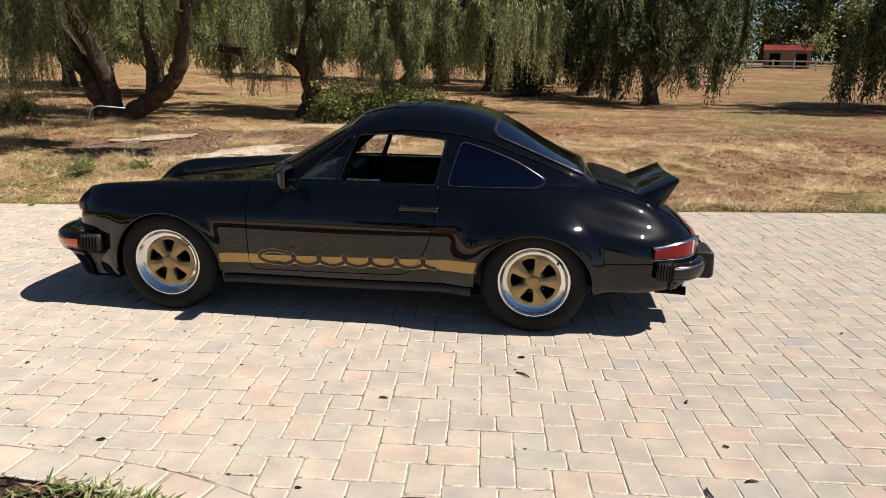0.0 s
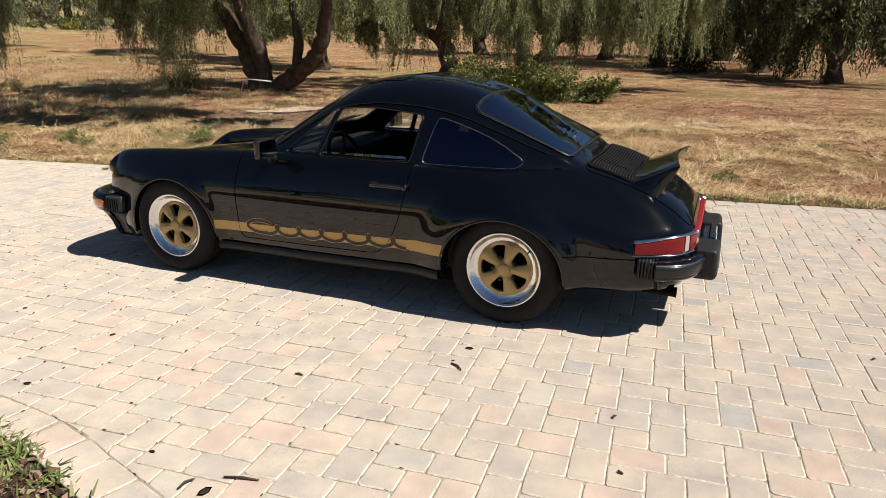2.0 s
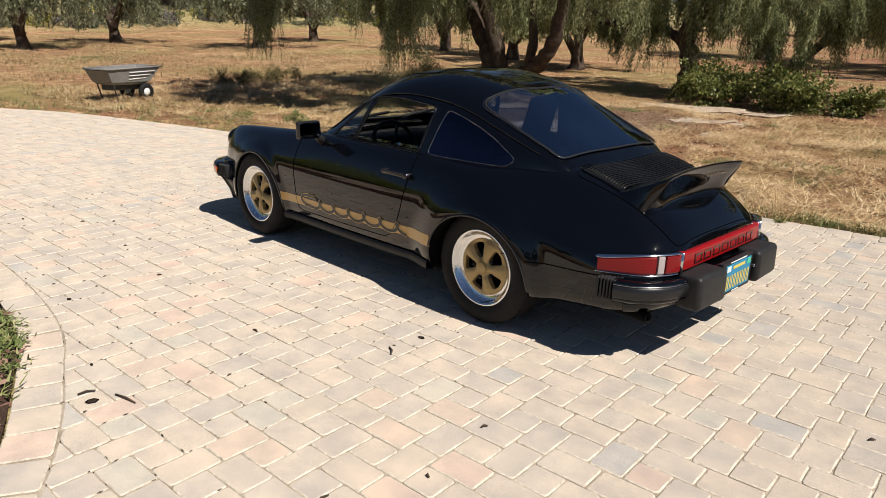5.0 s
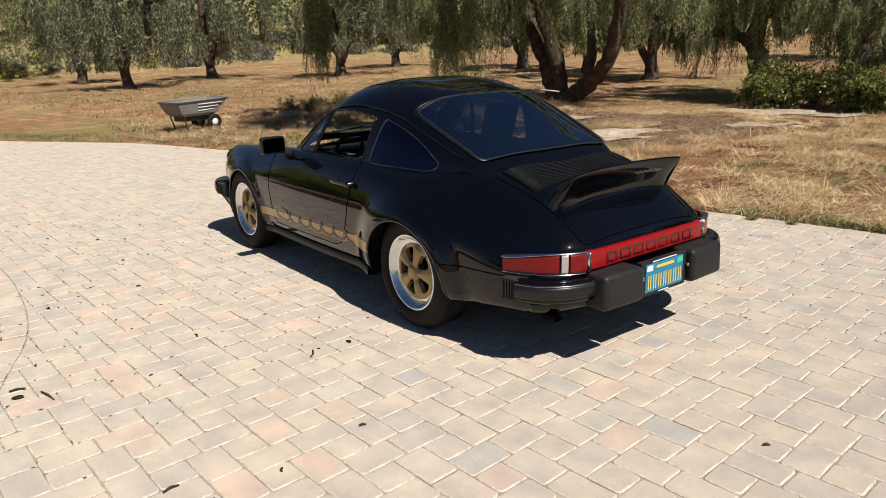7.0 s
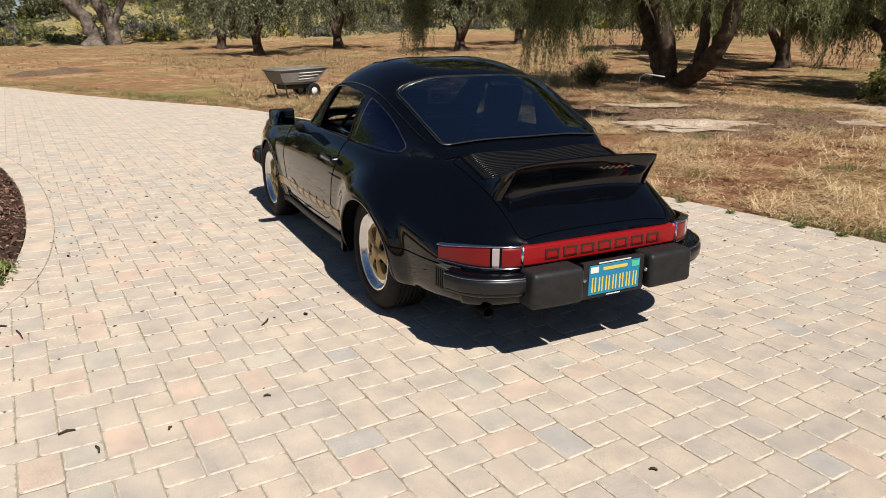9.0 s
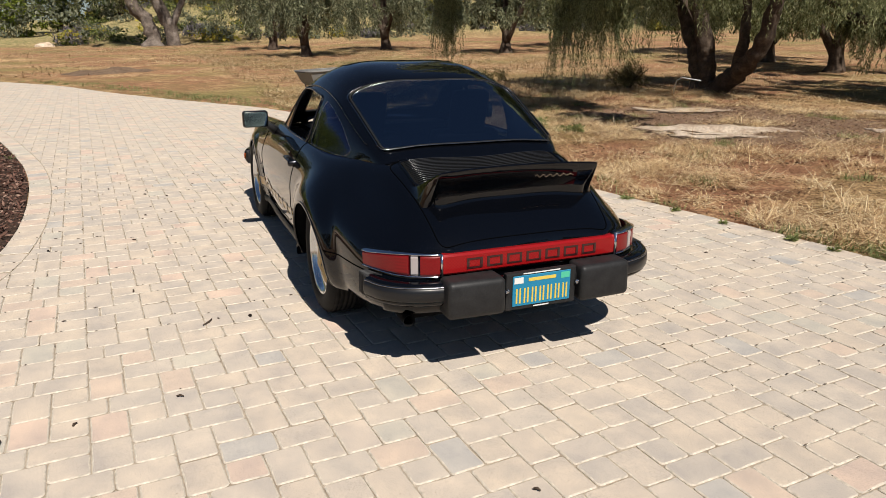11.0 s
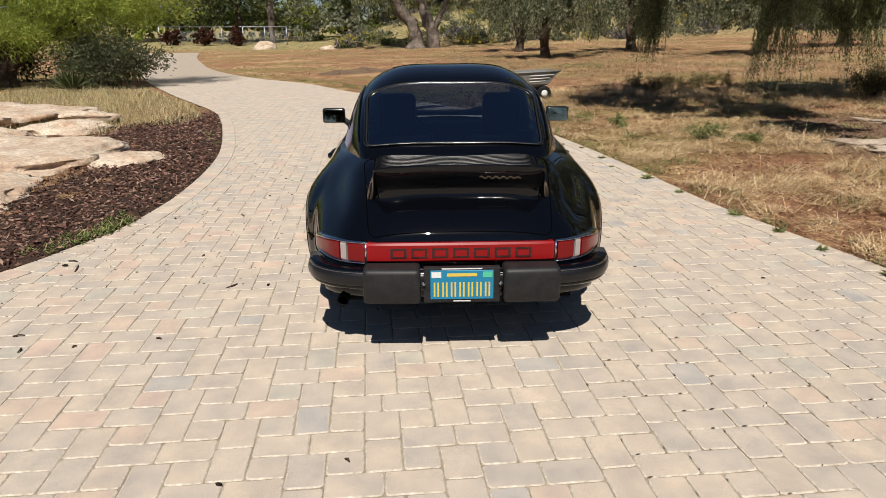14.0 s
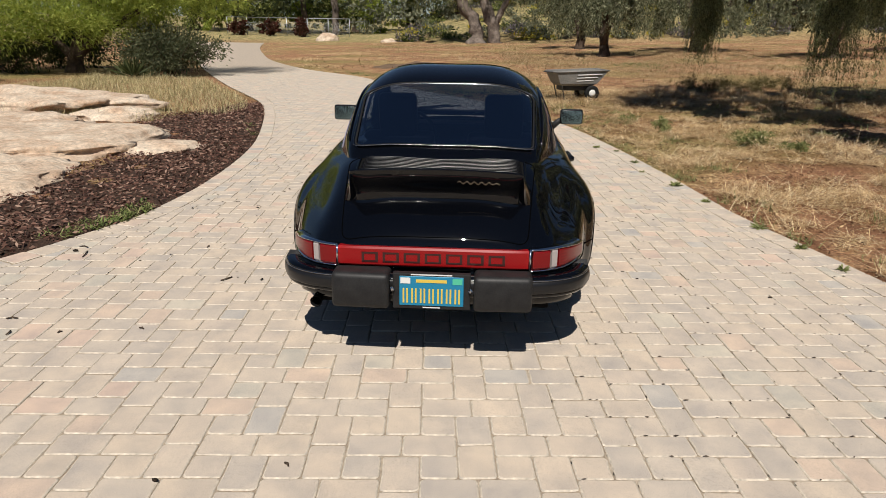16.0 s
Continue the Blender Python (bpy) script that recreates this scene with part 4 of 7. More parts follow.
# air intake slats
SLAT = material("satin black slat", (0.010, 0.010, 0.011), 0.28, spec=0.5)
bm = bmesh.new()
n = 24
rows = []
for i in range(7):
    x = 1.500 + 0.242 * i / 6
    rows.append([bm.verts.new((x, -0.425 + 0.85 * k / n, deck_z(x, -0.425 + 0.85 * k / n) + 0.003)) for k in range(n + 1)])
for a, b in zip(rows, rows[1:]):
    for k in range(n):
        bm.faces.new((a[k], b[k], b[k + 1], a[k + 1]))
grille = part("air_intake", bm, DARK, lid, "black slatted air intake")
for i in range(15):
    x = 1.518 + 0.0152 * i
    half = 0.410 + 0.006 * math.sin(i * math.pi / 14)
    bm = bmesh.new()
    for y0, y1 in ((-half, half),):
        line = [y0 + (y1 - y0) * k / 28 for k in range(29)]
        tube(bm, [(x, y, deck_z(x, y) + (0.013 if 0 < k < 28 else 0.004)) for k, y in enumerate(line)], 0.0030, 6)
    part("slat", bm, SLAT, grille)
for y in (-0.21, 0.21):
    bm = bmesh.new()
    tube(bm, [(1.504 + 0.0225 * k, y, deck_z(1.504 + 0.0225 * k, y) + 0.007) for k in range(11)], 0.004, 6)
    part("rib", bm, SLAT, grille)
bm = bmesh.new()
outline = rounded([(1.492, -0.436), (1.745, -0.428), (1.745, 0.428), (1.492, 0.436)], 0.03, 4)
tube(bm, [(x, y, deck_z(x, y) + 0.004) for x, y in [(p.x, p.y) for p in even([(a, b, 0) for a, b in outline], 0.03)]], 0.006, 6, True)
part("grille_frame", bm, PAINT, grille)

# door handles, mirrors, wipers
SLAT_PAINT = material("glossy black handle", (0.012, 0.012, 0.013), 0.15, spec=0.7)
for sgn, door in ((-1, door_l), (1, door_r)):
    bm = bmesh.new()
    y = flank_y(0.44, 0.725)
    box(bm, 0.345, 0.535, *sorted((sgn * (y + 0.018), sgn * (y + 0.034))), 0.714, 0.738, 0.007, 3)
    box(bm, 0.335, 0.372, *sorted((sgn * (y - 0.01), sgn * (y + 0.026))), 0.710, 0.742, 0.008, 3)
    h = part("door_handle", bm, SLAT_PAINT, door, "black pull handle")
    bm = bmesh.new()
    lathe(bm, [(0.0, -0.040), (0.014, -0.038), (0.019, -0.030), (0.021, 0.012)], 24)
    bmesh.ops.transform(bm, matrix=pose(0.552, sgn * y, 0.726, 0, 0, 0 if sgn < 0 else 180), verts=bm.verts)
    part("lock_button", bm, ANODISED, h)
    bm = bmesh.new()
    my = 0.868 if sgn < 0 else 0.882
    box(bm, -0.345, -0.290, -0.088, 0.088, -0.058, 0.058, 0.026, 5)
    for v in bm.verts:
        if v.co.x < -0.32:
            v.co.y *= 0.80
            v.co.z *= 0.82
    bmesh.ops.translate(bm, vec=(0, sgn * my, 0.896), verts=bm.verts)
    mirror = part("door_mirror", bm, SLAT_PAINT, door, "black rounded rectangular door mirror")
    bm = bmesh.new()
    disc = rounded([(-0.078, -0.048), (0.078, -0.048), (0.078, 0.048), (-0.078, 0.048)], 0.022, 4)
    bm.faces.new([bm.verts.new((-0.2855 - 0.07 * b, sgn * my + a, 0.896 + b)) for a, b in disc])
    bmesh.ops.solidify(bm, geom=bm.faces[:], thickness=0.003)
    part("mirror_glass", bm, material("mirror silver", (0.32, 0.36, 0.38), 0.02, 1.0), mirror, smooth=False)
    bm = bmesh.new()
    tube(bm, [(-0.36, sgn * 0.725, 0.805), (-0.35, sgn * 0.765, 0.835), (-0.325, sgn * 0.80, 0.870)], [0.034, 0.024, 0.020], 10)
    part("mirror_stalk", bm, TRIM, mirror)
for y in (-0.42, 0.12):
    bm = bmesh.new()
    tube(bm, [(-0.56, y, 0.872), (-0.50, y + 0.12, 0.925), (-0.45, y + 0.36, 0.955)], 0.006, 6)
    tube(bm, [(-0.55, y + 0.02, 0.90), (-0.44, y + 0.44, 0.952)], 0.005, 5)
    part("wiper", bm, TRIM, car)

for sgn in (-1, 1):
    bm = bmesh.new()
    tube(bm, [(x, sgn * (RF["ys"](x) + 0.006), RF["zs"](x)) for x in np.linspace(-0.40, 1.30, 60)], 0.0055, 6)
    part("drip_rail", bm, PAINT, car)

# side stripe with a plain looping ribbon in place of its script
def ribbon(bm, pts, half, lift, sgn):
    rows = []
    for i, (x, z) in enumerate(pts):
        a, b = pts[max(i - 1, 0)], pts[min(i + 1, len(pts) - 1)]
        d = Vector((b[0] - a[0], b[1] - a[1]))
        d = d.normalized() if d.length else Vector((1, 0))
        row = []
        for s in (-1, 1):
            px, pz = x - d.y * half * s, z + d.x * half * s
            row.append(bm.verts.new((px, sgn * (flank_y(px, pz) + lift), pz)))
        rows.append(row)
    for a, b in zip(rows, rows[1:]):
        bm.faces.new((a[0], b[0], b[1], a[1]))


def squiggle():
    out = []
    for i in range(25):
        a = 0.5 + i / 24 * 4.6
        out.append((-0.43 + 0.10 * math.cos(a) * 1.0, 0.392 + 0.040 * math.sin(a)))
    n = 220
    for i in range(n):
        t = i / (n - 1)
        ph = t * math.tau * 6.0
        out.append((-0.39 + 0.95 * t + 0.037 * math.sin(ph), 0.378 + 0.022 * t + 0.029 * -math.cos(ph)))
    return out


for sgn, door in ((-1, door_l), (1, door_r)):
    bm = bmesh.new()
    for x0, x1 in ((-0.786, -0.50), (-0.50, 0.58), (0.58, 0.80)):
        n = max(4, round((x1 - x0) / 0.03))
        thin = x0 == -0.50
        rows = []
        for i in range(n + 1):
            x = x0 + (x1 - x0) * i / n
            k = (x + 0.786) / 1.586
            lo, hi = 0.339 + 0.028 * k, 0.399 + 0.036 * k
            if thin:
                lo, hi = lo + 0.004, hi - 0.004
            rows.append([bm.verts.new((x, sgn * (flank_y(x, z) + 0.002), z)) for z in (lo, (lo + hi) / 2, hi)])
        for a, b in zip(rows, rows[1:]):
            for j in range(2):
                bm.faces.new((a[j], b[j], b[j + 1], a[j + 1]))
    part("side_stripe", bm, STRIPE, car, "gold stripe along the lower door")
    path = squiggle()
    bm = bmesh.new()
    ribbon(bm, path, 0.0130, 0.0032, sgn)
    part("ribbon_outline", bm, STRIPE, car)
    bm = bmesh.new()
    ribbon(bm, path, 0.0098, 0.0044, sgn)
    part("ribbon_motif", bm, PAINT, car, "black looping ribbon motif")

# ---- cabin ----
LEATHER = grained("black leatherette", [(0.010, 0.010, 0.011), (0.018, 0.018, 0.019)], 30, 0.5, 0.15, 0.001)
bm = bmesh.new()
box(bm, -0.50, 1.30, -0.62, 0.62, 0.25, 0.30)
box(bm, -0.55, 1.02, -0.690, -0.650, 0.25, 0.79, 0.01)
box(bm, -0.55, 1.02, 0.650, 0.690, 0.25, 0.79, 0.01)
box(bm, 0.98, 1.40, -0.56, 0.56, 0.30, 0.83, 0.03)
part("cabin_lining", bm, LEATHER, car)
bm = bmesh.new()
box(bm, -0.50, -0.16, -0.62, 0.62, 0.62, 0.838, 0.04, 3)
part("dashboard", bm, LEATHER, car)
for y in (-0.34, 0.34):
    bm = bmesh.new()
    box(bm, 0.02, 0.56, y - 0.24, y + 0.24, 0.40, 0.56, 0.05, 3)
    seat = part("front_seat", bm, LEATHER, car, "black front seat with tall headrest")
    bm = bmesh.new()
    box(bm, -0.06, 0.06, y - 0.235, y + 0.235, 0.0, 0.42, 0.05, 3)
    box(bm, -0.045, 0.045, y - 0.125, y + 0.125, 0.36, 0.685, 0.045, 4)
    bmesh.ops.transform(bm, matrix=pose(0.46, 0, 0.48, 0, 17, 0), verts=bm.verts)
    part("backrest", bm, LEATHER, seat)
for y in (-0.28, 0.28):
    bm = bmesh.new()
    box(bm, 0.78, 0.98, y - 0.22, y + 0.22, 0.42, 0.52, 0.04, 3)
    box(bm, 0.93, 1.01, y - 0.22, y + 0.22, 0.48, 0.86, 0.035, 3)
    part("rear_seat", bm, LEATHER, car)
bm = bmesh.new()
ring = [(0.19 * math.cos(a), 0.19 * math.sin(a), 0.0) for a in [k * math.tau / 32 for k in range(32)]]
tube(bm, ring, 0.013, 8, True)
for a in (0.4, math.pi - 0.4, -math.pi / 2):
    tube(bm, [(0, 0, -0.02), (0.185 * math.cos(a), 0.185 * math.sin(a), 0)], 0.012, 6)
tube(bm, [(0, 0, -0.15), (0, 0, 0.01)], 0.04, 12)
bmesh.ops.transform(bm, matrix=pose(-0.06, -0.34, 0.76, 0, 66, 0), verts=bm.verts)
part("steering_wheel", bm, LEATHER, car)
bm = bmesh.new()
box(bm, -0.06, -0.045, -0.10, 0.10, 1.145, 1.195, 0.008, 2)
tube(bm, [(-0.05, 0, 1.19), (-0.02, 0, 1.235)], 0.008, 6)
part("rear_view_mirror", bm, TRIM, car)


# ---- driveway of pavers ----
def paver_material(name, island):
    m = material(name, (0.5, 0.44, 0.36), 0.85, spec=0.25)
    if island:
        src = m.node_tree.nodes.new("ShaderNodeNewGeometry").outputs["Random Per Island"]
    else:
        src = m.node_tree.nodes.new("ShaderNodeObjectInfo").outputs["Random"]
    tones = [(a, tuple(0.7 * p + 0.3 * q for p, q in zip(c, (0.505, 0.428, 0.370)))) for a, c in [(0.0, (0.50, 0.436, 0.362)), (0.17, (0.52, 0.446, 0.362)), (0.33, (0.475, 0.424, 0.360)), (0.48, (0.53, 0.453, 0.362)), (0.60, (0.49, 0.434, 0.368)),
             (0.71, (0.448, 0.404, 0.350)), (0.79, (0.547, 0.434, 0.344)), (0.85, (0.505, 0.436, 0.364)), (0.89, (0.572, 0.436, 0.350)), (0.93, (0.47, 0.445, 0.375)), (0.97, (0.405, 0.395, 0.37))]]
    col = ramp(m, src, tones)
    col.node.color_ramp.interpolation = "CONSTANT"
    geo = m.node_tree.nodes.new("ShaderNodeNewGeometry")
    cloud = noise_tex(m, geo.outputs["Position"], 5.0, 4, 0.6)
    speck = noise_tex(m, geo.outputs["Position"], 240.0, 3, 0.6)
    pores = noise_tex(m, geo.outputs["Position"], 95.0, 3, 0.75)
    col = mixed(m, 1.0, col, ramp(m, cloud.outputs[0], [(0.3, (0.80, 0.81, 0.84)), (0.7, (1.14, 1.11, 1.06))]), "MULTIPLY")
    col = mixed(m, 1.0, col, ramp(m, speck.outputs[0], [(0.30, (0.76, 0.75, 0.74)), (0.46, (0.99, 0.99, 0.99)), (0.70, (1.14, 1.13, 1.12))]), "MULTIPLY")
    col = mixed(m, 1.0, col, ramp(m, pores.outputs[0], [(0.27, (0.42, 0.39, 0.36)), (0.34, (1.0, 1.0, 1.0)), (0.68, (1.0, 1.0, 1.0)), (0.80, (1.25, 1.24, 1.2))]), "MULTIPLY")
    wire(m, col, bsdf(m).inputs["Base Color"])
    bsdf(m).inputs["Diffuse Roughness"].default_value = 0.4
    bump(m, pores.outputs[0], 0.35, 0.003)
    return m


PAVER_ONE = paver_material("concrete paver", False)
PAVER_MANY = paver_material("concrete pavers", True)
JOINT = grained("sandy joint", [(0.24, 0.19, 0.14), (0.40, 0.335, 0.26), (0.52, 0.445, 0.36)], 9.0, 0.95, 0.4, 0.004, 160)
EDGE = grained("worn pale paver edge", [(0.50, 0.44, 0.36), (0.70, 0.63, 0.535)], 12.0, 0.9, 0.2, 0.002, 42)
UNIT, TURNED = 0.0705, radians(4.25)
PAVE_AT = (2.522, -0.579)
CT, ST = math.cos(TURNED), math.sin(TURNED)


def side_gap(x, y):
    """Distance inside the driveway's nearer edge, across it, and whether that is the left edge."""
    l, r = y - side_y(x, True), side_y(x, False) - y
    e = 0.05
    kl = (side_y(x + e, True) - side_y(x - e, True)) / (2 * e)
    kr = (side_y(x + e, False) - side_y(x - e, False)) / (2 * e)
    l, r = l / math.hypot(1, kl), r / math.hypot(1, kr)
    return (l, True, kl) if l < r else (r, False, kr)


# the bond repeats every eight units: pairs of oblongs both ways, squares between
BOND = ((0, 0, 2, 3), (0, 3, 2, 3), (2, 0, 2, 2), (2, 2, 3, 2), (2, 4, 2, 2), (1, 6, 3, 2), (4, 4, 2, 3), (4, 7, 2, 3), (6, 0, 2, 2), (5, 2, 3, 2), (6, 4, 2, 2), (6, 6, 3, 2))


def lay_out(a0, a1, b0, b1):
    """Blocks of the bond as (along, across, length, width) in units, over a range of repeats."""
    return [(8 * a + r, 8 * b + c, p, q) for a in range(a0, a1) for b in range(b0, b1) for r, c, p, q in BOND]


def chipped(poly, cut, rng, fine=True):
    """The outline with its corners worn round and its sides a little uneven."""
    out = []
    n = len(poly)
    for k in range(n):
        (ax, ay), (bx, by), (cx, cy) = poly[k - 1], poly[k], poly[(k + 1) % n]
        f = cut * rng.uniform(0.6, 1.5)
        for qx, qy, g in ((ax, ay, 1.0), (0, 0, 0.0), (cx, cy, 1.0)) if fine else ((ax, ay, 1.0), (cx, cy, 1.0)):
            if g:
                d = max(math.hypot(qx - bx, qy - by), 1e-6)
                h = min(0.3, f / d)
                out.append((bx + (qx - bx) * h + rng.gauss(0, 0.0009), by + (qy - by) * h + rng.gauss(0, 0.0009)))
            else:
                mx, my = (ax + cx) / 2 - bx, (ay + cy) / 2 - by
                d = max(math.hypot(mx, my), 1e-6)
                out.append((bx + mx / d * f * 0.42, by + my / d * f * 0.42))
        d = math.hypot(cx - bx, cy - by)
        if d > 0.08 and fine:
            w = rng.gauss(0, 0.0012)
            out.append(((bx + cx) / 2 - (cy - by) / d * w, (by + cy) / 2 + (cx - bx) / d * w))
    return out


def clip(poly, nx, ny, c):
    """The part of a polygon where nx*x + ny*y >= c."""
    out = []
    for i in range(len(poly)):
        p, q = poly[i - 1], poly[i]
        dp, dq = nx * p[0] + ny * p[1] - c, nx * q[0] + ny * q[1] - c
        if (dp >= 0) != (dq >= 0):
            t = dp / (dp - dq)
            out.append((p[0] + (q[0] - p[0]) * t, p[1] + (q[1] - p[1]) * t))
        if dq >= 0:
            out.append(q)
    return out


BORDER = 0.19
driveway_bm = bmesh.new()
prev = None
for i in range(301):
    x = 9.5 - 69.5 * (i / 300) ** 1.6
    a, b = driveway_bm.verts.new((x, side_y(x, True), -0.0052)), driveway_bm.verts.new((x, side_y(x, False), -0.0052))
    if prev:
        driveway_bm.faces.new((prev[0], prev[1], b, a))
    prev = (a, b)
FARPAVE = grained("distant pavers", [(0.49, 0.42, 0.345), (0.54, 0.455, 0.365)], 2.2, 0.85, 0.1, 0.002, 12)
driveway = thing("driveway", driveway_bm, JOINT, "curving driveway of beige, pink and grey concrete pavers", "driveway", kind="structure", smooth=False)


def build_pavers():
    rng = random.Random(9)
    shared = {}
    verts, faces, slots = [], [], []

    def prism(poly, z, tilt):
        n = len(poly)
        cx, cy = sum(p[0] for p in poly) / n, sum(p[1] for p in poly) / n
        vs, fs = [], []
        for shrink, dz in ((0.0, -0.02), (0.0004, -0.0040), (0.0028, -0.0012), (0.0058, 0.0)):
            for x, y in poly:
                dx, dy = x - cx, y - cy
                r = max(0.02, math.hypot(dx, dy))
                k = max(0.3, 1 - shrink * 1.3 / r)
                vs.append((cx + dx * k, cy + dy * k, z + dz + tilt[0] * dx + tilt[1] * dy))
        for lvl in (0, 1, 2):
            for k in range(n):
                a, b = lvl * n + k, lvl * n + (k + 1) % n
                fs.append((a, b, b + n, a + n))
        fs.append(tuple(3 * n + k for k in range(n)))
        return vs, fs, [2] * n + [1] * (2 * n) + [0]

    crumbs = []

    def add_prism(poly, z):
        for k, (ax, ay) in enumerate(poly):
            if ax > -3.5 and rng.random() < 0.38:
                bx, by = poly[(k + 1) % len(poly)]
                d = max(math.hypot(bx - ax, by - ay), 1e-6)
                f, g = rng.uniform(0, 0.035), rng.uniform(0.008, 0.030)
                ux, uy = (bx - ax) / d, (by - ay) / d
                crumbs.append((ax + ux * f + uy * 0.002, ay + uy * f - ux * 0.002, ux, uy, g, rng.uniform(0.003, 0.0075)))
        vs, fs, ms = prism(chipped(poly, 0.013, rng, poly[0][0] > -2.5), z, (rng.gauss(0, 0.0035), rng.gauss(0, 0.0035)))
        base = len(verts)
        verts.extend(vs)
        faces.extend(tuple(base + k for k in f) for f in fs)
        slots.extend(ms)

    singles = 0
    for r, c, bw, bd in lay_out(-46, 14, -19, 14):
        u, v = (r + bw / 2) * UNIT, (c + bd / 2) * UNIT
        x, y = PAVE_AT[0] + CT * u - ST * v, PAVE_AT[1] + ST * u + CT * v
        if x > 9.42 or x < -22 or (x < -9 and y > 2.0):
            continue
        gap, is_left, slope = side_gap(x, y)
        if gap < BORDER - 0.12:
            continue
        w, d = bw * UNIT - 0.0032, bd * UNIT - 0.0032
        z = rng.gauss(0, 0.0008)
        if gap > BORDER + 0.17 and 1.2 < x < 3.6 and -2.5 < y < 0.62 and singles < 300:
            key = (bw, bd, rng.randrange(4))
            if key not in shared:
                shape = [(-w / 2, -d / 2), (w / 2, -d / 2), (w / 2, d / 2), (-w / 2, d / 2)]
                vs, fs, ms = prism(chipped(shape, 0.013, rng), 0.0, (0, 0))
                one = bpy.data.meshes.new("paver")
                one.from_pydata(vs, [], fs)
                one.materials.append(PAVER_ONE)
                one.materials.append(EDGE)
                one.materials.append(JOINT)
                one.polygons.foreach_set("material_index", ms)
                shared[key] = one
            ob = new("paver", shared[key])
            ob.parent = driveway
            ob.matrix_basis = pose(x, y, z, rng.gauss(0, 0.2), rng.gauss(0, 0.2), math.degrees(TURNED) + rng.gauss(0, 0.4))
            singles += 1
            continue
        turn = TURNED + rng.gauss(0, 0.006)
        c, s = math.cos(turn), math.sin(turn)
        poly = [(x + c * a - s * b, y + s * a + c * b) for a, b in ((-w / 2, -d / 2), (w / 2, -d / 2), (w / 2, d / 2), (-w / 2, d / 2))]
        if gap < BORDER + 0.17:
            k = math.hypot(1, slope)
            if is_left:
                nx, ny = -slope / k, 1 / k
                px, py = x, side_y(x, True)
            else:
                nx, ny = slope / k, -1 / k
                px, py = x, side_y(x, False)
            poly = clip(poly, nx, ny, nx * px + ny * py + BORDER + 0.004)
            if len(poly) < 3:
                continue
            area = abs(sum(poly[i - 1][0] * poly[i][1] - poly[i][0] * poly[i - 1][1] for i in range(len(poly)))) / 2
            if area < 0.0012:
                continue
        add_prism(poly, z)
    # border course along both edges
    for line, sgn in ((LEFT, 1), (RIGHT, -1)):
        pts = even([(x, y, 0) for x, y in line if -23 < x < 8.5], 0.198, False)
        for p, q in zip(pts, pts[1:]):
            d = (q - p).normalized()
            nrm = Vector((-d.y, d.x, 0))
            mid = (p + q) / 2
            inward = nrm if (nrm.y > 0) == (sgn > 0) else -nrm
            e = 0.0022
            quad = [p + d * e, q - d * e, q - d * e + inward * BORDER, p + d * e + inward * BORDER]
            quad = [(v.x, v.y) for v in quad]
            area = sum(quad[i - 1][0] * quad[i][1] - quad[i][0] * quad[i - 1][1] for i in range(4))
            add_prism(quad if area > 0 else quad[::-1], rng.gauss(0.001, 0.0012))
    grit = np.array(crumbs)
    q = leaves_at(np.column_stack([grit[:, 0], grit[:, 1], np.full(len(grit), 0.0015)]), np.column_stack([grit[:, 2], grit[:, 3], np.full(len(grit), 0.08)]), grit[:, 4], grit[:, 5], np.random.default_rng(4))
    tagged(new("joint_debris", quads_mesh("joint_debris", q, leaf_material("dark joint debris", [(0.035, 0.026, 0.02), (0.07, 0.05, 0.038), (0.14, 0.11, 0.08)], 0.9, 0.0))), "dark plant bits caught in the paving joints", "debris", kind="stuff")
    me = bpy.data.meshes.new("paver_field")
    me.from_pydata(verts, [], faces)
    me.materials.append(PAVER_MANY)
    me.materials.append(EDGE)
    me.materials.append(JOINT)
    me.polygons.foreach_set("material_index", slots)
    ob = new("paver_field", me)
    ob.parent = driveway
    ob["kind"] = "stuff"
    bm = bmesh.new()
    prev = None
    for i in range(120):
        x = -21.8 - 38 * i / 119
        a, b = bm.verts.new((x, side_y(x, True), 0.0)), bm.verts.new((x, side_y(x, False), 0.0))
        if prev:
            bm.faces.new((prev[0], prev[1], b, a))
        prev = (a, b)
    part("far_paving", bm, FARPAVE, driveway, smooth=False)


ground = build_ground()


# ---- plants: helpers ----
def leaf_material(name, tones, rough=0.6, through_light=0.35):
    m = material(name, tones[0], rough, spec=0.25)
    rnd = m.node_tree.nodes.new("ShaderNodeNewGeometry").outputs["Random Per Island"]
    col = ramp(m, rnd, [(i / max(1, len(tones) - 1), c) for i, c in enumerate(tones)])
    wire(m, col, bsdf(m).inputs["Base Color"])
    t = m.node_tree
    tr = t.nodes.new("ShaderNodeBsdfTranslucent")
    wire(m, col, tr.inputs[0])
    mix = t.nodes.new("ShaderNodeMixShader")
    mix.inputs[0].default_value = through_light
    wire(m, bsdf(m).outputs[0], mix.inputs[1])
    wire(m, tr.outputs[0], mix.inputs[2])
    wire(m, mix.outputs[0], t.nodes["Material Output"].inputs[0])
    return m


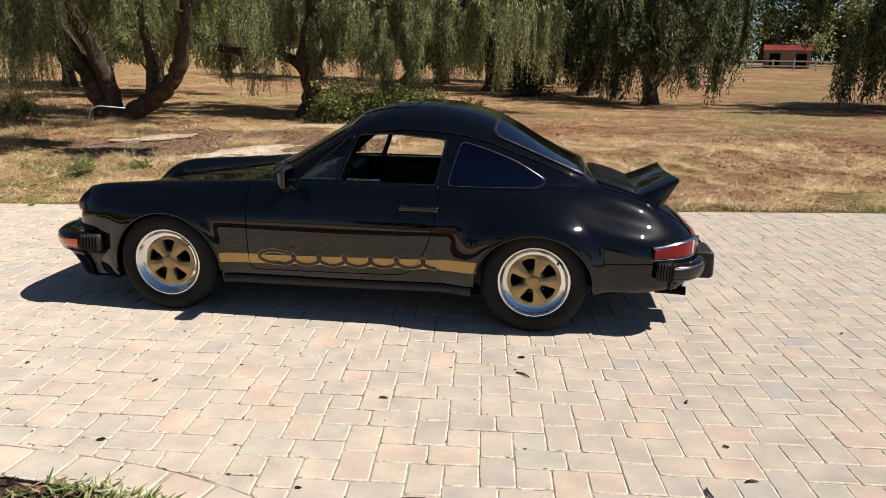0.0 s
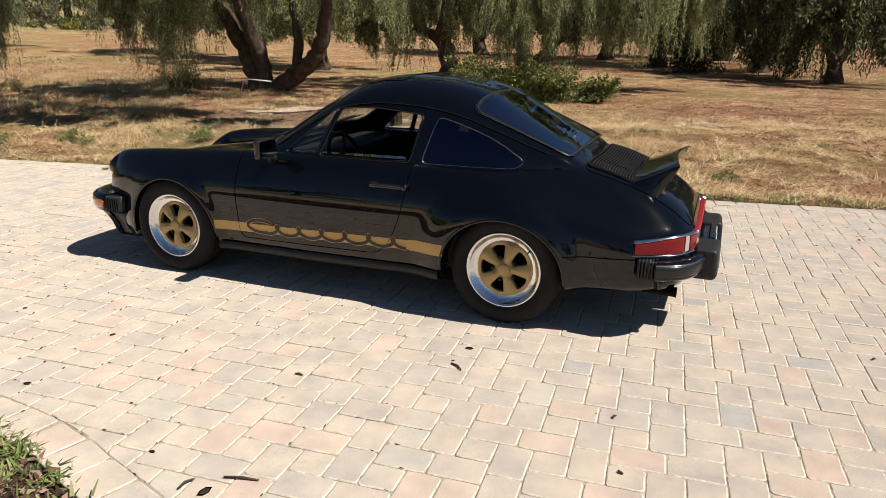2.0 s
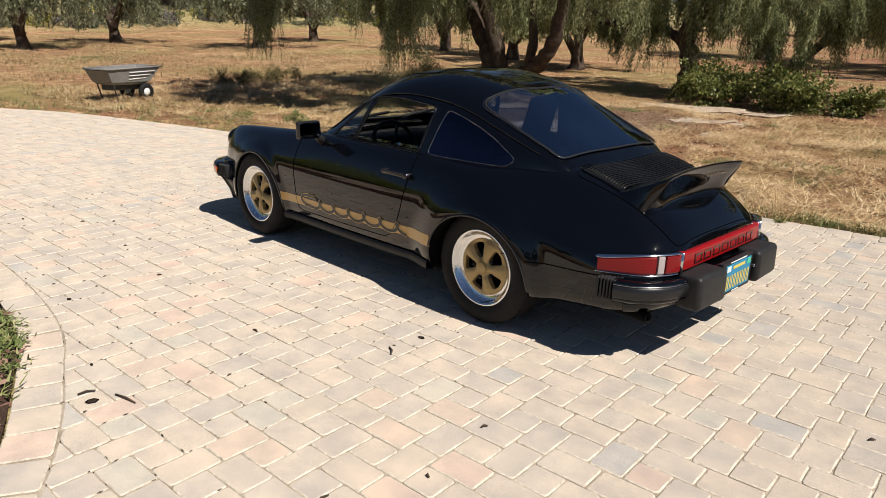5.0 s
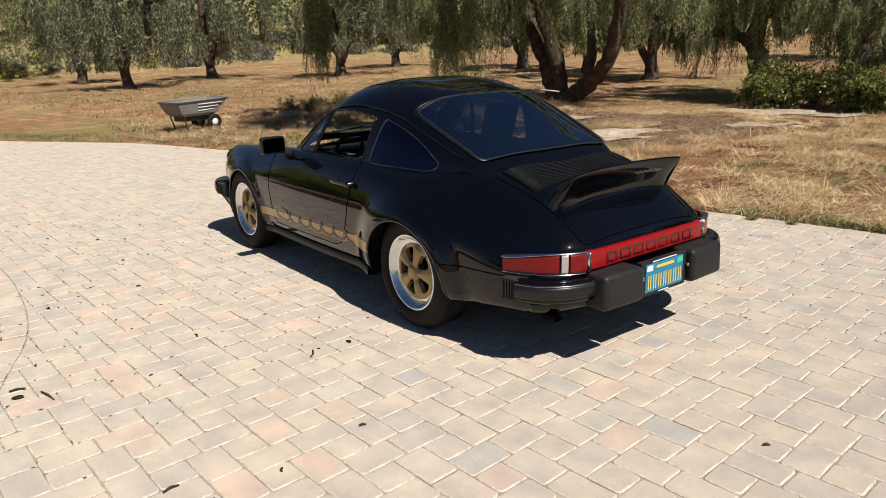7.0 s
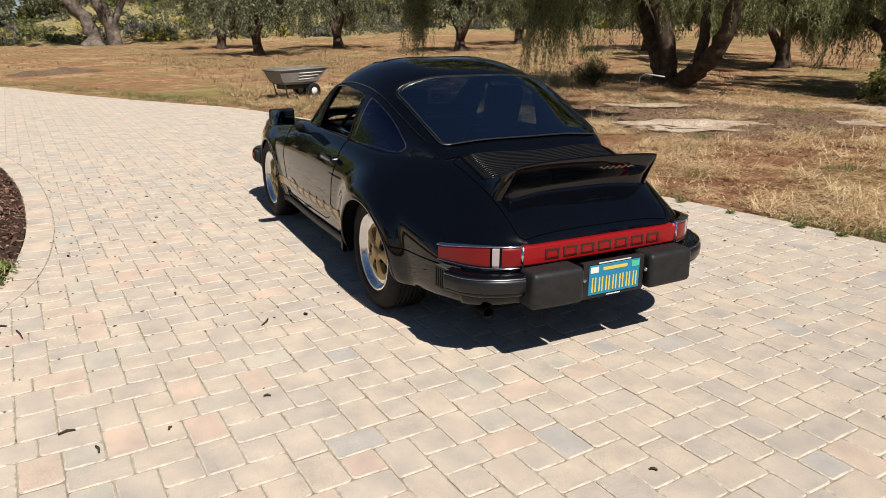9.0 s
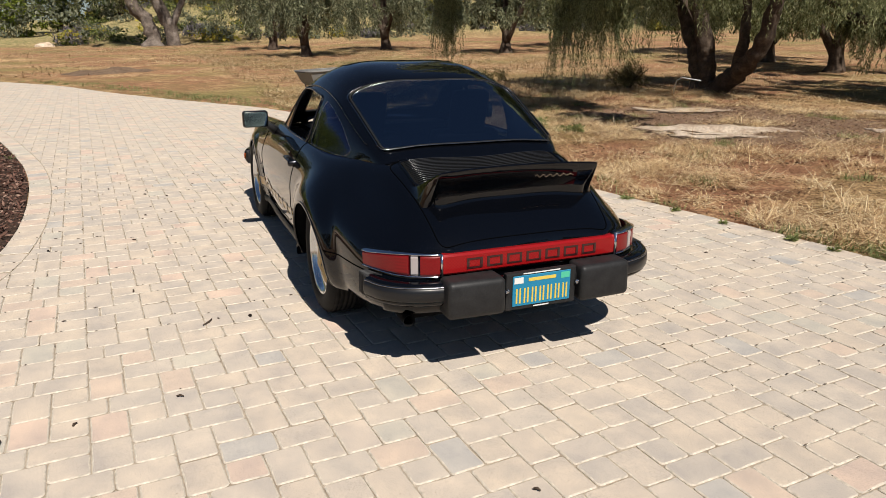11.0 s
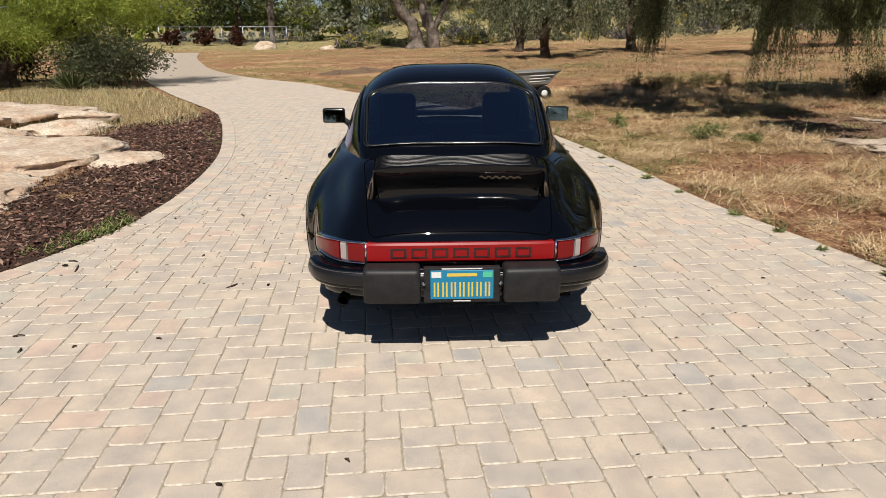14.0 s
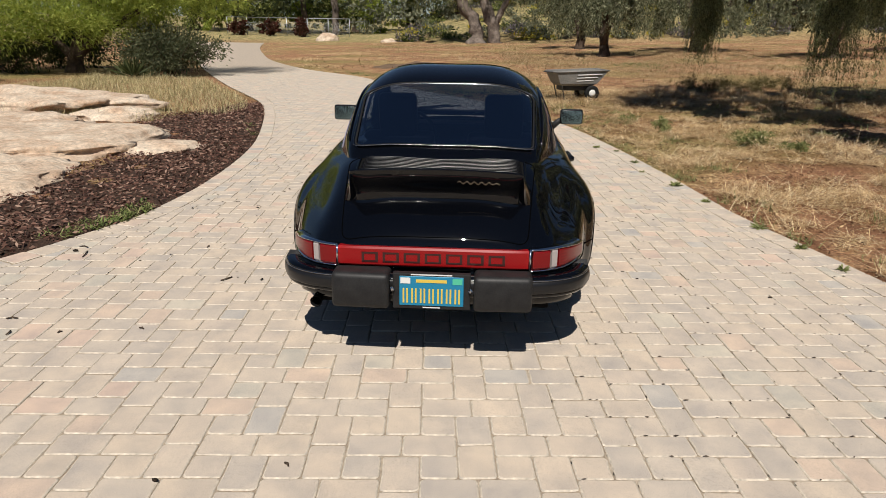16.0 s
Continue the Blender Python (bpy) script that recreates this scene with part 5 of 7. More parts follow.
PEPPER = leaf_material("pepper tree leaves", [(0.055, 0.066, 0.026), (0.16, 0.18, 0.075), (0.35, 0.365, 0.17), (0.58, 0.58, 0.34)], through_light=0.47)
FIELDLEAF = leaf_material("dusty pepper leaves", [(0.05, 0.056, 0.028), (0.12, 0.13, 0.07), (0.24, 0.25, 0.14), (0.42, 0.42, 0.27)], through_light=0.4)
# pepper tones scaled down to under half, for four of the dense trees
DARKPEPPER = leaf_material("darker pepper leaves", [(0.022, 0.028, 0.011), (0.055, 0.066, 0.026), (0.12, 0.132, 0.056), (0.26, 0.27, 0.13)], through_light=0.35)
DARKLEAF = leaf_material("dark leaves", [(0.03, 0.042, 0.013), (0.06, 0.075, 0.024), (0.11, 0.12, 0.045)], through_light=0.35)
BRIGHTLEAF = leaf_material("bright feathery leaves", [(0.20, 0.26, 0.045), (0.36, 0.42, 0.08), (0.52, 0.55, 0.14)], through_light=0.55)
BUSHLEAF = leaf_material("glossy bush leaves", [(0.035, 0.052, 0.013), (0.10, 0.125, 0.032), (0.21, 0.23, 0.065), (0.40, 0.39, 0.15)], 0.4, 0.3)
SHRUBLEAF = leaf_material("dusty dark shrub leaves", [(0.05, 0.06, 0.03), (0.10, 0.115, 0.055), (0.20, 0.20, 0.11)], through_light=0.3)
GREYLEAF = leaf_material("grey-green scrub", [(0.09, 0.10, 0.06), (0.17, 0.18, 0.11), (0.27, 0.27, 0.18)], through_light=0.2)
FLOWER_Y = leaf_material("yellow blossom", [(0.55, 0.42, 0.05), (0.38, 0.34, 0.06), (0.17, 0.20, 0.045)], through_light=0.2)
FLOWER_P = leaf_material("mauve scrub", [(0.17, 0.14, 0.17), (0.13, 0.13, 0.10), (0.22, 0.18, 0.22)], through_light=0.2)
REDLEAF = leaf_material("dark red hedge", [(0.08, 0.02, 0.015), (0.05, 0.035, 0.015), (0.12, 0.03, 0.02)], through_light=0.2)
STRAW = leaf_material("dry straw", [(0.22, 0.11, 0.052), (0.56, 0.37, 0.19), (0.84, 0.64, 0.37), (0.95, 0.83, 0.57)], 0.7, 0.2)
STUBBLE = leaf_material("dry stubble with some green", [(0.15, 0.15, 0.06), (0.30, 0.19, 0.10), (0.46, 0.32, 0.18), (0.68, 0.53, 0.33)], 0.7, 0.2)
GREENBLADE = leaf_material("green weed blades", [(0.14, 0.17, 0.06), (0.22, 0.25, 0.09), (0.35, 0.34, 0.15)], 0.6, 0.3)
DRYLEAF = leaf_material("drying leaves", [(0.09, 0.075, 0.03), (0.16, 0.135, 0.055), (0.25, 0.20, 0.09)], 0.6, 0.25)
BARK = grained("rough dark bark", [(0.045, 0.030, 0.022), (0.085, 0.060, 0.044), (0.14, 0.105, 0.08)], 5.0, 0.95, 0.9, 0.03, 26)
PALEBARK = grained("pale peeling bark", [(0.06, 0.047, 0.04), (0.15, 0.12, 0.10), (0.31, 0.265, 0.23)], 1.6, 0.9, 0.6, 0.03, 14)


def quads_mesh(name, corners, mat):
    """One mesh of loose quads; corners is an array (n, 4, 3)."""
    n = len(corners)
    me = bpy.data.meshes.new(name)
    me.vertices.add(n * 4)
    me.vertices.foreach_set("co", np.ascontiguousarray(corners, dtype=np.float32).ravel())
    me.loops.add(n * 4)
    me.loops.foreach_set("vertex_index", np.arange(n * 4, dtype=np.int32))
    me.polygons.add(n)
    me.polygons.foreach_set("loop_start", np.arange(0, n * 4, 4, dtype=np.int32))
    me.update(calc_edges=True)
    me.materials.append(mat)
    return me


def leaves_at(pos, along, length, width, rng):
    """Leaf-shaped quads: base, two sides, tip."""
    n = len(pos)
    along = along / np.maximum(1e-6, np.linalg.norm(along, axis=1, keepdims=True))
    r = rng.normal(size=(n, 3))
    side = np.cross(along, r)
    side /= np.maximum(1e-6, np.linalg.norm(side, axis=1, keepdims=True))
    length = np.broadcast_to(np.asarray(length, float), (n,))[:, None]
    width = np.broadcast_to(np.asarray(width, float), (n,))[:, None]
    mid = pos + along * length * 0.45
    return np.stack([pos, mid + side * width / 2, pos + along * length, mid - side * width / 2], axis=1)


def hanging_crown(blobs, strands, reach, rng, leaf=(0.085, 0.016), per=56, low=0.25, tuft=40, spread=0.075, top=2.9, hang=1.5):
    """Weeping foliage: strands that hang in narrow sprays from knots within round blobs (x, y, z, rx, ry, rz). Sparse, coarser leaves above top."""
    out = []
    share = np.array([b[3] * b[4] for b in blobs], float)
    share /= share.sum()
    for b, s in zip(blobs, share):
        n = max(4, int(strands * s))
        m = max(2, n // tuft)
        d = rng.normal(size=(m, 3))
        d /= np.linalg.norm(d, axis=1, keepdims=True)
        rad = rng.uniform(0.1, 1.0, m)[:, None] ** 0.5
        knots = np.array(b[:3]) + d * rad * np.array(b[3:6])
        pick = rng.integers(0, m, n)
        wide = rng.uniform(0.6, 1.6, m)[pick][:, None]
        fan = rng.normal(size=(n, 3)) * spread * wide * np.array([1, 1, 0.8])
        start = knots[pick] + fan
        ln = ((0.28 + 0.72 * rng.uniform(0.0, 1.0, m) ** hang)[pick] * rng.uniform(0.45, 1.0, n)) * reach
        room = np.maximum(0.15, start[:, 2] - low - rng.exponential(0.25, m)[pick])
        ln = np.minimum(ln, room)
        swing = (rng.normal(size=(m, 2)) * 0.10)[pick] + rng.normal(size=(n, 2)) * 0.05
        t = np.linspace(0.0, 1.0, per)[None, :]
        px = start[:, 0:1] + swing[:, 0:1] * t * ln[:, None] + 0.03 * np.sin(9 * t + rng.uniform(0, 6, n)[:, None])
        py = start[:, 1:2] + swing[:, 1:2] * t * ln[:, None] + 0.03 * np.sin(8 * t + rng.uniform(0, 6, n)[:, None])
        pz = start[:, 2:3] - t * ln[:, None]
        pos = np.stack([px, py, pz], axis=-1).reshape(-1, 3)
        high = pos[:, 2] > top
        keep = ~high | (rng.random(len(pos)) < 0.14)
        pos, high = pos[keep], high[keep]
        k = len(pos)
        al = rng.normal(size=(k, 3)) * 0.55
        al[:, 2] -= 1.0
        grow = np.where(high, 2.3, 1.0)
        out.append(leaves_at(pos, al, rng.uniform(0.5, 1.3, k) * leaf[0] * grow, rng.uniform(0.7, 1.3, k) * leaf[1] * grow, rng))
    return np.concatenate(out)


def clump_crown(blobs, count, rng, leaf=(0.16, 0.07), hollow=0.35, droop=0.2):
    """Foliage of many leaves gathered in clumps on the skin of round blobs."""
    out = []
    share = np.array([b[3] * b[4] + b[4] * b[5] for b in blobs], float)
    share /= share.sum()
    for b, s in zip(blobs, share):
        n = max(20, int(count * s))
        m = max(6, n // 40)
        d = rng.normal(size=(m, 3))
        d /= np.linalg.norm(d, axis=1, keepdims=True)
        c = np.array(b[:3]) + d * (rng.uniform(hollow, 1.08, m)[:, None]) * np.array(b[3:6])
        pick = rng.integers(0, m, n)
        size = 0.22 * min(b[3:6])
        pos = c[pick] + rng.normal(size=(n, 3)) * size * np.array([1, 1, 0.7])
        al = (pos - np.array(b[:3])) / np.array(b[3:6]) + rng.normal(size=(n, 3)) * 0.7
        al[:, 2] -= droop
        out.append(leaves_at(pos, al, rng.uniform(0.6, 1.3, n) * leaf[0], rng.uniform(0.6, 1.3, n) * leaf[1], rng))
    return np.concatenate(out)


def limb(bm, pts, r0, r1, rng, sides=9):
    """A tapered crooked limb through pts."""
    line = spline([pts[0]] + [tuple(p) for p in pts] + [pts[-1]], [6] * (len(pts) - 1))
    n = len(line)
    jig = [Vector((rng.gauss(0, 1), rng.gauss(0, 1), 0)) * r0 * 0.10 for _ in range(n)]
    rr = [(r0 + (r1 - r0) * (i / (n - 1)) ** 0.8) * rng.uniform(0.9, 1.12) for i in range(n)]
    rings = tube(bm, [Vector(p) + j for p, j in zip(line, jig)], rr, sides)
    for ring in rings:
        for v in ring:
            c = sum((w.co for w in ring), Vector()) / len(ring)
            v.co += (v.co - c) * rng.gauss(0, 0.08)


def tree(at, limbs, leaves, bark, leafmat, label, category="tree", group=""):
    """limbs: lists of points relative to the base with start and end radius."""
    z = ground_z(*at)
    root = empty("tree", (at[0], at[1], z), label, category, group)
    rng = random.Random(int(at[0] * 13 + at[1] * 7))
    for k, (pts, r0, r1) in enumerate(limbs):
        bm = bmesh.new()
        limb(bm, pts, r0, r1, rng)
        if k == 0:
            for v in bm.verts:
                if v.co.z < 0.35:
                    f = 1 + 0.5 * (0.35 - max(v.co.z, -0.1)) / 0.45
                    v.co.x *= f
                    v.co.y *= f
        part("trunk" if k == 0 else "limb", bm, bark, root)
    ob = new("crown", quads_mesh("crown", leaves - np.array([at[0], at[1], z]), leafmat))
    ob.parent = root
    ob["kind"] = "stuff"
    return root


R = np.random.default_rng(5)
# weeping tree with several trunks, beyond the car
crownA = hanging_crown([(-10.4, 9.6, 3.7, 2.6, 2.6, 0.8), (-7.6, 11.4, 3.7, 2.8, 2.4, 0.8), (-9.0, 7.4, 4.0, 2.2, 1.8, 0.8), (-11.3, 12.3, 3.6, 2.2, 2.0, 0.8), (-6.2, 9.0, 4.4, 1.6, 1.8, 0.8)], 3600, 2.6, R, low=1.15, hang=1.1)
low1 = hanging_crown([(-9.83, 4.56, 2.9, 0.24, 0.24, 0.3)], 440, 2.4, R, leaf=(0.044, 0.0125), per=110, low=0.80, tuft=14, spread=0.055, hang=0.5)
low2 = hanging_crown([(-6.95, 5.80, 2.6, 0.11, 0.11, 0.4), (-6.66, 6.10, 2.7, 0.07, 0.07, 0.4), (-7.02, 5.60, 2.4, 0.05, 0.05, 0.3)], 210, 2.6, R, leaf=(0.044, 0.0125), per=110, low=0.30, tuft=10, spread=0.035, hang=0.5)
low3 = hanging_crown([(-10.9, 10.6, 2.8, 0.9, 0.8, 0.4), (-11.6, 9.4, 2.6, 0.9, 0.8, 0.4), (-12.5, 10.4, 2.4, 0.8, 0.7, 0.4), (-10.1, 8.2, 2.6, 0.6, 0.5, 0.4)], 620, 2.5, R, low=0.20, tuft=22, spread=0.06, hang=1.1)
over = hanging_crown([(-9.2, 4.8, 4.2, 1.5, 1.4, 0.9), (-7.0, 6.0, 4.0, 0.7, 0.6, 0.8)], 340, 1.5, R, low=2.3)
# leaf masses above the view, added to block sun and shade the field
shadeA = clump_crown([(-6.6, 4.7, 5.7, 1.9, 1.7, 0.7), (-4.4, 6.1, 5.6, 1.6, 1.5, 0.7), (-9.2, 5.4, 5.4, 1.8, 1.5, 0.7), (-7.2, 12.2, 6.3, 2.4, 1.4, 0.8), (-4.6, 11.6, 6.2, 1.6, 1.0, 0.7), (-8.6, 9.2, 6.0, 2.6, 1.8, 0.9), (-6.2, 8.6, 6.0, 1.6, 1.4, 0.8)], 9000, R, (0.34, 0.13), 0.1, 0.3)
# more unseen blobs, set up-sun of where field shadows should fall
shadeA = np.concatenate([shadeA, clump_crown([(-6.7, 3.7, 5.0, 1.5, 0.55, 0.4), (-5.2, 4.7, 5.0, 1.3, 0.6, 0.4), (-2.1, 5.7, 5.0, 0.9, 0.75, 0.4), (-4.4, 6.6, 5.2, 1.2, 0.5, 0.4)], 4200, R, (0.30, 0.11), 0.05, 0.3)])
tree((-8.85, 10.9), [
    ([(0, 0, -0.2), (-0.25, 0.05, 0.6), (-0.95, 0.1, 1.6), (-1.75, 0.1, 2.9), (-2.6, -0.3, 4.6)], 0.30, 0.13),
    ([(0.1, 0, -0.1), (0.0, -0.05, 0.8), (-0.4, -0.1, 1.9), (-0.85, -0.2, 3.0), (-1.1, -0.8, 4.6)], 0.24, 0.11),
    ([(0.1, 0.05, -0.1), (0.75, -0.1, 0.28), (1.5, -0.25, 0.72), (1.95, -0.3, 1.35), (2.2, -0.35, 2.6), (2.6, -0.6, 4.4)], 0.25, 0.12),
    ([(1.1, -0.18, 0.45), (1.15, -0.1, 1.2), (0.9, 0.1, 2.1), (0.8, 0.2, 3.2)], 0.14, 0.07),
    ([(-1.75, 0.1, 2.9), (-1.6, -2.4, 4.0), (-0.9, -4.8, 4.3), (-0.5, -6.2, 4.0)], 0.13, 0.04),
    ([(-0.85, -0.2, 3.0), (0.9, -2.6, 4.1), (1.7, -4.6, 3.9)], 0.10, 0.04),
], np.concatenate([crownA, low1, low2, low3, over, shadeA]), BARK, PEPPER, "weeping pepper tree with several dark leaning trunks")

# second weeping tree with a long level limb
crownB = hanging_crown([(-4.6, 13.4, 3.8, 3.0, 2.0, 0.9), (-1.6, 14.2, 3.6, 2.4, 2.2, 0.9), (-7.4, 14.8, 3.8, 2.6, 2.0, 0.9), (-0.6, 13.8, 3.7, 1.8, 1.4, 0.8), (1.0, 15.4, 3.7, 1.8, 2.0, 0.9)], 3600, 2.6, R, low=1.0, hang=0.9)
lowB = hanging_crown([(-3.9, 12.6, 2.4, 0.9, 0.5, 0.6), (-2.6, 12.8, 2.3, 0.9, 0.6, 0.6), (-1.5, 12.4, 2.5, 0.8, 0.5, 0.6), (-5.6, 13.2, 2.3, 0.5, 0.4, 0.4), (-7.2, 13.9, 2.1, 0.6, 0.4, 0.4), (-0.3, 13.0, 2.6, 0.8, 0.6, 0.6)], 1500, 2.1, R, low=0.55, hang=0.9)
# upper leaf mass out of view, added to throw shade below the tree
shadeB = clump_crown([(-3.2, 15.6, 6.2, 2.6, 1.5, 0.8), (-0.2, 16.0, 6.2, 2.6, 1.6, 0.8), (2.6, 16.2, 6.0, 2.4, 1.6, 0.8), (-1.8, 14.0, 6.0, 2.6, 1.4, 0.8)], 7500, R, (0.34, 0.13), 0.1, 0.3)
tree((-4.75, 13.1), [
    ([(0, 0, -0.2), (0.05, 0, 0.7), (-0.1, 0.1, 1.5), (0.15, 0.2, 2.8), (0.0, 0.3, 4.4)], 0.28, 0.13),
    ([(-0.05, 0.1, 1.15), (-0.8, 0.3, 1.55), (-2.0, 0.5, 1.62), (-3.2, 0.7, 1.95), (-4.0, 0.6, 2.9)], 0.17, 0.06),
    ([(1.25, 0.2, -0.1), (1.7, 0.3, 0.45), (2.5, 0.4, 1.05), (3.3, 0.5, 1.9), (4.2, 0.4, 3.3)], 0.17, 0.07),
    ([(0.1, 0.2, 1.9), (1.2, 0.1, 3.0), (2.4, 0.2, 4.2)], 0.13, 0.05),
], np.concatenate([crownB, lowB, shadeB]), BARK, PEPPER, "weeping pepper tree with long level limb above ivy")


def bush(at, radii, count, mat, label, leaf=(0.07, 0.045), rise=0.55, name="bush", group="", woody=True):
    z = ground_z(*at)
    rng = np.random.default_rng(int(abs(at[0] * 31 + at[1] * 17)) + 3)
    blobs = []
    for k in range(7):
        a = rng.uniform(0, math.tau)
        q = rng.uniform(0.1, 0.62)
        blobs.append((at[0] + math.cos(a) * radii[0] * q, at[1] + math.sin(a) * radii[1] * q, z + radii[2] * rng.uniform(0.35, rise + 0.1), radii[0] * rng.uniform(0.3, 0.55), radii[1] * rng.uniform(0.3, 0.55), radii[2] * rng.uniform(0.35, 0.6)))
    q = clump_crown(blobs, count, rng, leaf, 0.2)
    q[:, :, 2] = np.maximum(q[:, :, 2], z - 0.02)
    root = empty(name, (at[0], at[1], z), label, "bush", group)
    ob = new("foliage", quads_mesh("foliage", q - np.array([at[0], at[1], z]), mat))
    ob.parent = root
    if not woody:
        return root
    bm = bmesh.new()
    rr = random.Random(3)
    for k in range(7):
        a = k * 0.9
        limb(bm, [(0, 0, -0.05), (radii[0] * 0.3 * math.cos(a), radii[1] * 0.3 * math.sin(a), radii[2] * 0.4), (radii[0] * 0.6 * math.cos(a), radii[1] * 0.6 * math.sin(a), radii[2] * 0.72)], 0.018, 0.005, rr, 5)
    part("stem", bm, BARK, root)
    return root


bush((-3.5, 11.9), (1.25, 0.8, 0.85), 7500, BUSHLEAF, "low glossy green bush under the weeping tree")
bush((-2.0, 12.0), (1.25, 0.8, 0.80), 7500, BUSHLEAF, "spreading glossy green bush with yellowish leaf tips")
bush((-0.8, 12.4), (0.8, 0.7, 0.6), 3600, BUSHLEAF, "low green bush at the shade's edge")
bush((-10.5, 9.9), (0.9, 0.7, 0.70), 4200, DRYLEAF, "thin twiggy drying bush beside the leaning trunks", (0.06, 0.022))

for at, radii, n in (((-5.05, 4.0), (0.34, 0.26, 0.20), 1100), ((-4.4, 4.4), (0.26, 0.18, 0.13), 520), ((-6.5, 3.1), (0.40, 0.26, 0.17), 700), ((-7.6, 2.75), (0.34, 0.24, 0.16), 520), ((0.9, 5.6), (0.30, 0.22, 0.10), 420), ((2.2, 4.3), (0.26, 0.2, 0.08), 320)):
    bush(at, radii, n, GREENBLADE, "low leafy green weed growing through straw", (0.05, 0.018), name="weed_clump", group="weeds in the field", woody=False)
for k in range(16):
    at = (-13.0 - 1.3 * k / 15 + 0.25 * math.sin(k * 5.1), 5.2 + 2.9 * k / 15)
    bush(at, (0.36, 0.3, 0.30 + 0.12 * math.sin(k * 2.3)), 420, DRYLEAF, "tall drying weed clump in the trees' shade", (0.10, 0.012), name="weed_clump", group="dry weeds in the field", woody=False)

# dense dark trees across the field
def dense_tree(at, size, label, strands=900, mat=DARKLEAF, low=0.5, leaf=(0.16, 0.034), per=30, skirt=9, cap=2600, top=4.0, hang=0.9):
    rng = np.random.default_rng(int(abs(at[0] * 7 + at[1] * 3)) + 1)
    h = size
    blobs = []
    for k in range(6):
        a = k * math.tau / 6 + rng.uniform(0, 0.6)
        blobs.append((at[0] + math.cos(a) * h * 0.32, at[1] + math.sin(a) * h * 0.32, h * rng.uniform(0.5, 0.85), h * 0.28, h * 0.28, h * 0.2))
    blobs.append((at[0], at[1], h * 0.9, h * 0.3, h * 0.3, h * 0.2))
    for k in range(skirt):
        a = k * math.tau / skirt + rng.uniform(0, 0.7)
        r = h * rng.uniform(0.34, 0.5)
        blobs.append((at[0] + math.cos(a) * r, at[1] + math.sin(a) * r, h * rng.uniform(0.32, 0.50), h * 0.10, h * 0.10, h * 0.08))
    q = hanging_crown(blobs, strands, h * 0.58, rng, leaf, per, low + ground_z(*at), 26, 0.016 * h, top + ground_z(*at), hang)
    # big leaves high above the view, added to shade the strands and ground
    q = np.concatenate([q, clump_crown([(at[0] + math.cos(k) * h * 0.25, at[1] + h * 0.22 + math.sin(k) * h * 0.12, h * 0.88, h * 0.3, h * 0.2, h * 0.12) for k in range(0, 6, 2)], cap, rng, (0.34, 0.12), 0.1, 0.3)])
    q = np.concatenate([q, clump_crown([(at[0] + math.cos(a) * h * 0.18, at[1] + math.sin(a) * h * 0.18, h * z, h * 0.22, h * 0.22, h * 0.10) for a, z in ((0.4, 0.42), (2.5, 0.46), (4.6, 0.40), (1.5, 0.60))], 2200, rng, (0.24, 0.09), 0.15, 0.4)])
    lean = rng.uniform(-0.1, 0.1)
    tree(at, [([(0, 0, -0.2), (lean * h, 0.02 * h, h * 0.3), (lean * h * 1.5, 0, h * 0.75)], 0.045 * h, 0.02 * h),
              ([(0, 0, h * 0.12), (0.15 * h, 0.05 * h, h * 0.4), (0.25 * h, 0.1 * h, h * 0.7)], 0.028 * h, 0.012 * h),
              ([(0, 0, h * 0.1), (-0.16 * h, -0.05 * h, h * 0.38), (-0.27 * h, -0.1 * h, h * 0.66)], 0.028 * h, 0.012 * h)], q, BARK, mat, label)


for at, size, low, mat in (((3.0, 26.5), 6.6, 0.25, DARKPEPPER), ((5.2, 22.0), 5.6, 0.2, DARKPEPPER), ((-1.0, 28.5), 8.0, 0.4, PEPPER), ((13.6, 20.6), 6.4, 0.2, DARKPEPPER), ((16.4, 23.0), 6.8, 0.3, DARKPEPPER),
                           ((-4.0, 33.0), 8.0, 0.9, PEPPER), ((1.5, 35.0), 8.0, 0.8, PEPPER), ((-11.0, 34.0), 8.0, 1.6, PEPPER), ((-12.5, 19.5), 6.0, 1.0, PEPPER), ((-17.5, 22.0), 6.5, 1.2, PEPPER)):
    dense_tree(at, size, "dense weeping tree with dark trunk at the field's edge", 1200, mat, low, (0.19, 0.042), cap=2000, hang=0.45)
bush((0.65, 24.9), (1.7, 1.3, 1.9), 6500, DARKLEAF, "tall dark rounded bush in the shade", (0.13, 0.07))
for at, size, low in (((-38.9, 12.5), 7.0, 1.1), ((-33.5, 6.3), 6.0, 0.9), ((-30.0, 16.5), 6.5, 1.3), ((-45.0, 6.5), 7.0, 1.5), ((-24.0, 24.0), 7.0, 1.4), ((-36.0, 24.0), 7.0, 1.5)):
    dense_tree(at, size, "weeping tree in the dry field", 950, FIELDLEAF, low, (0.18, 0.043), 30, 9, 1500, hang=0.8)

# big pale-barked tree far down the field
FP = (-60.5, 0.2)
tree(FP, [([(0.2, -0.7, -0.3), (0.1, -1.0, 1.2), (-0.2, -2.1, 3.2), (-0.6, -4.0, 6.5)], 0.66, 0.42), ([(0, 0.7, -0.3), (0.1, 0.5, 1.4), (0.0, -0.3, 3.4), (0.2, -1.6, 6.5)], 0.62, 0.38),
          ([(0, 0.55, 1.4), (0.1, 1.3, 3.0), (0.2, 2.2, 5.0)], 0.34, 0.2)],
     hanging_crown([(-61, -4, 7.5, 4, 5, 2.5), (-61, 5, 7.5, 4, 5, 2.5), (-60, 0, 9, 4, 5, 2)], 1800, 5.0, R, (0.26, 0.055), 26, 3.0, 16, 0.3, 7.0), PALEBARK, PEPPER, "large old tree with forked pale trunks")

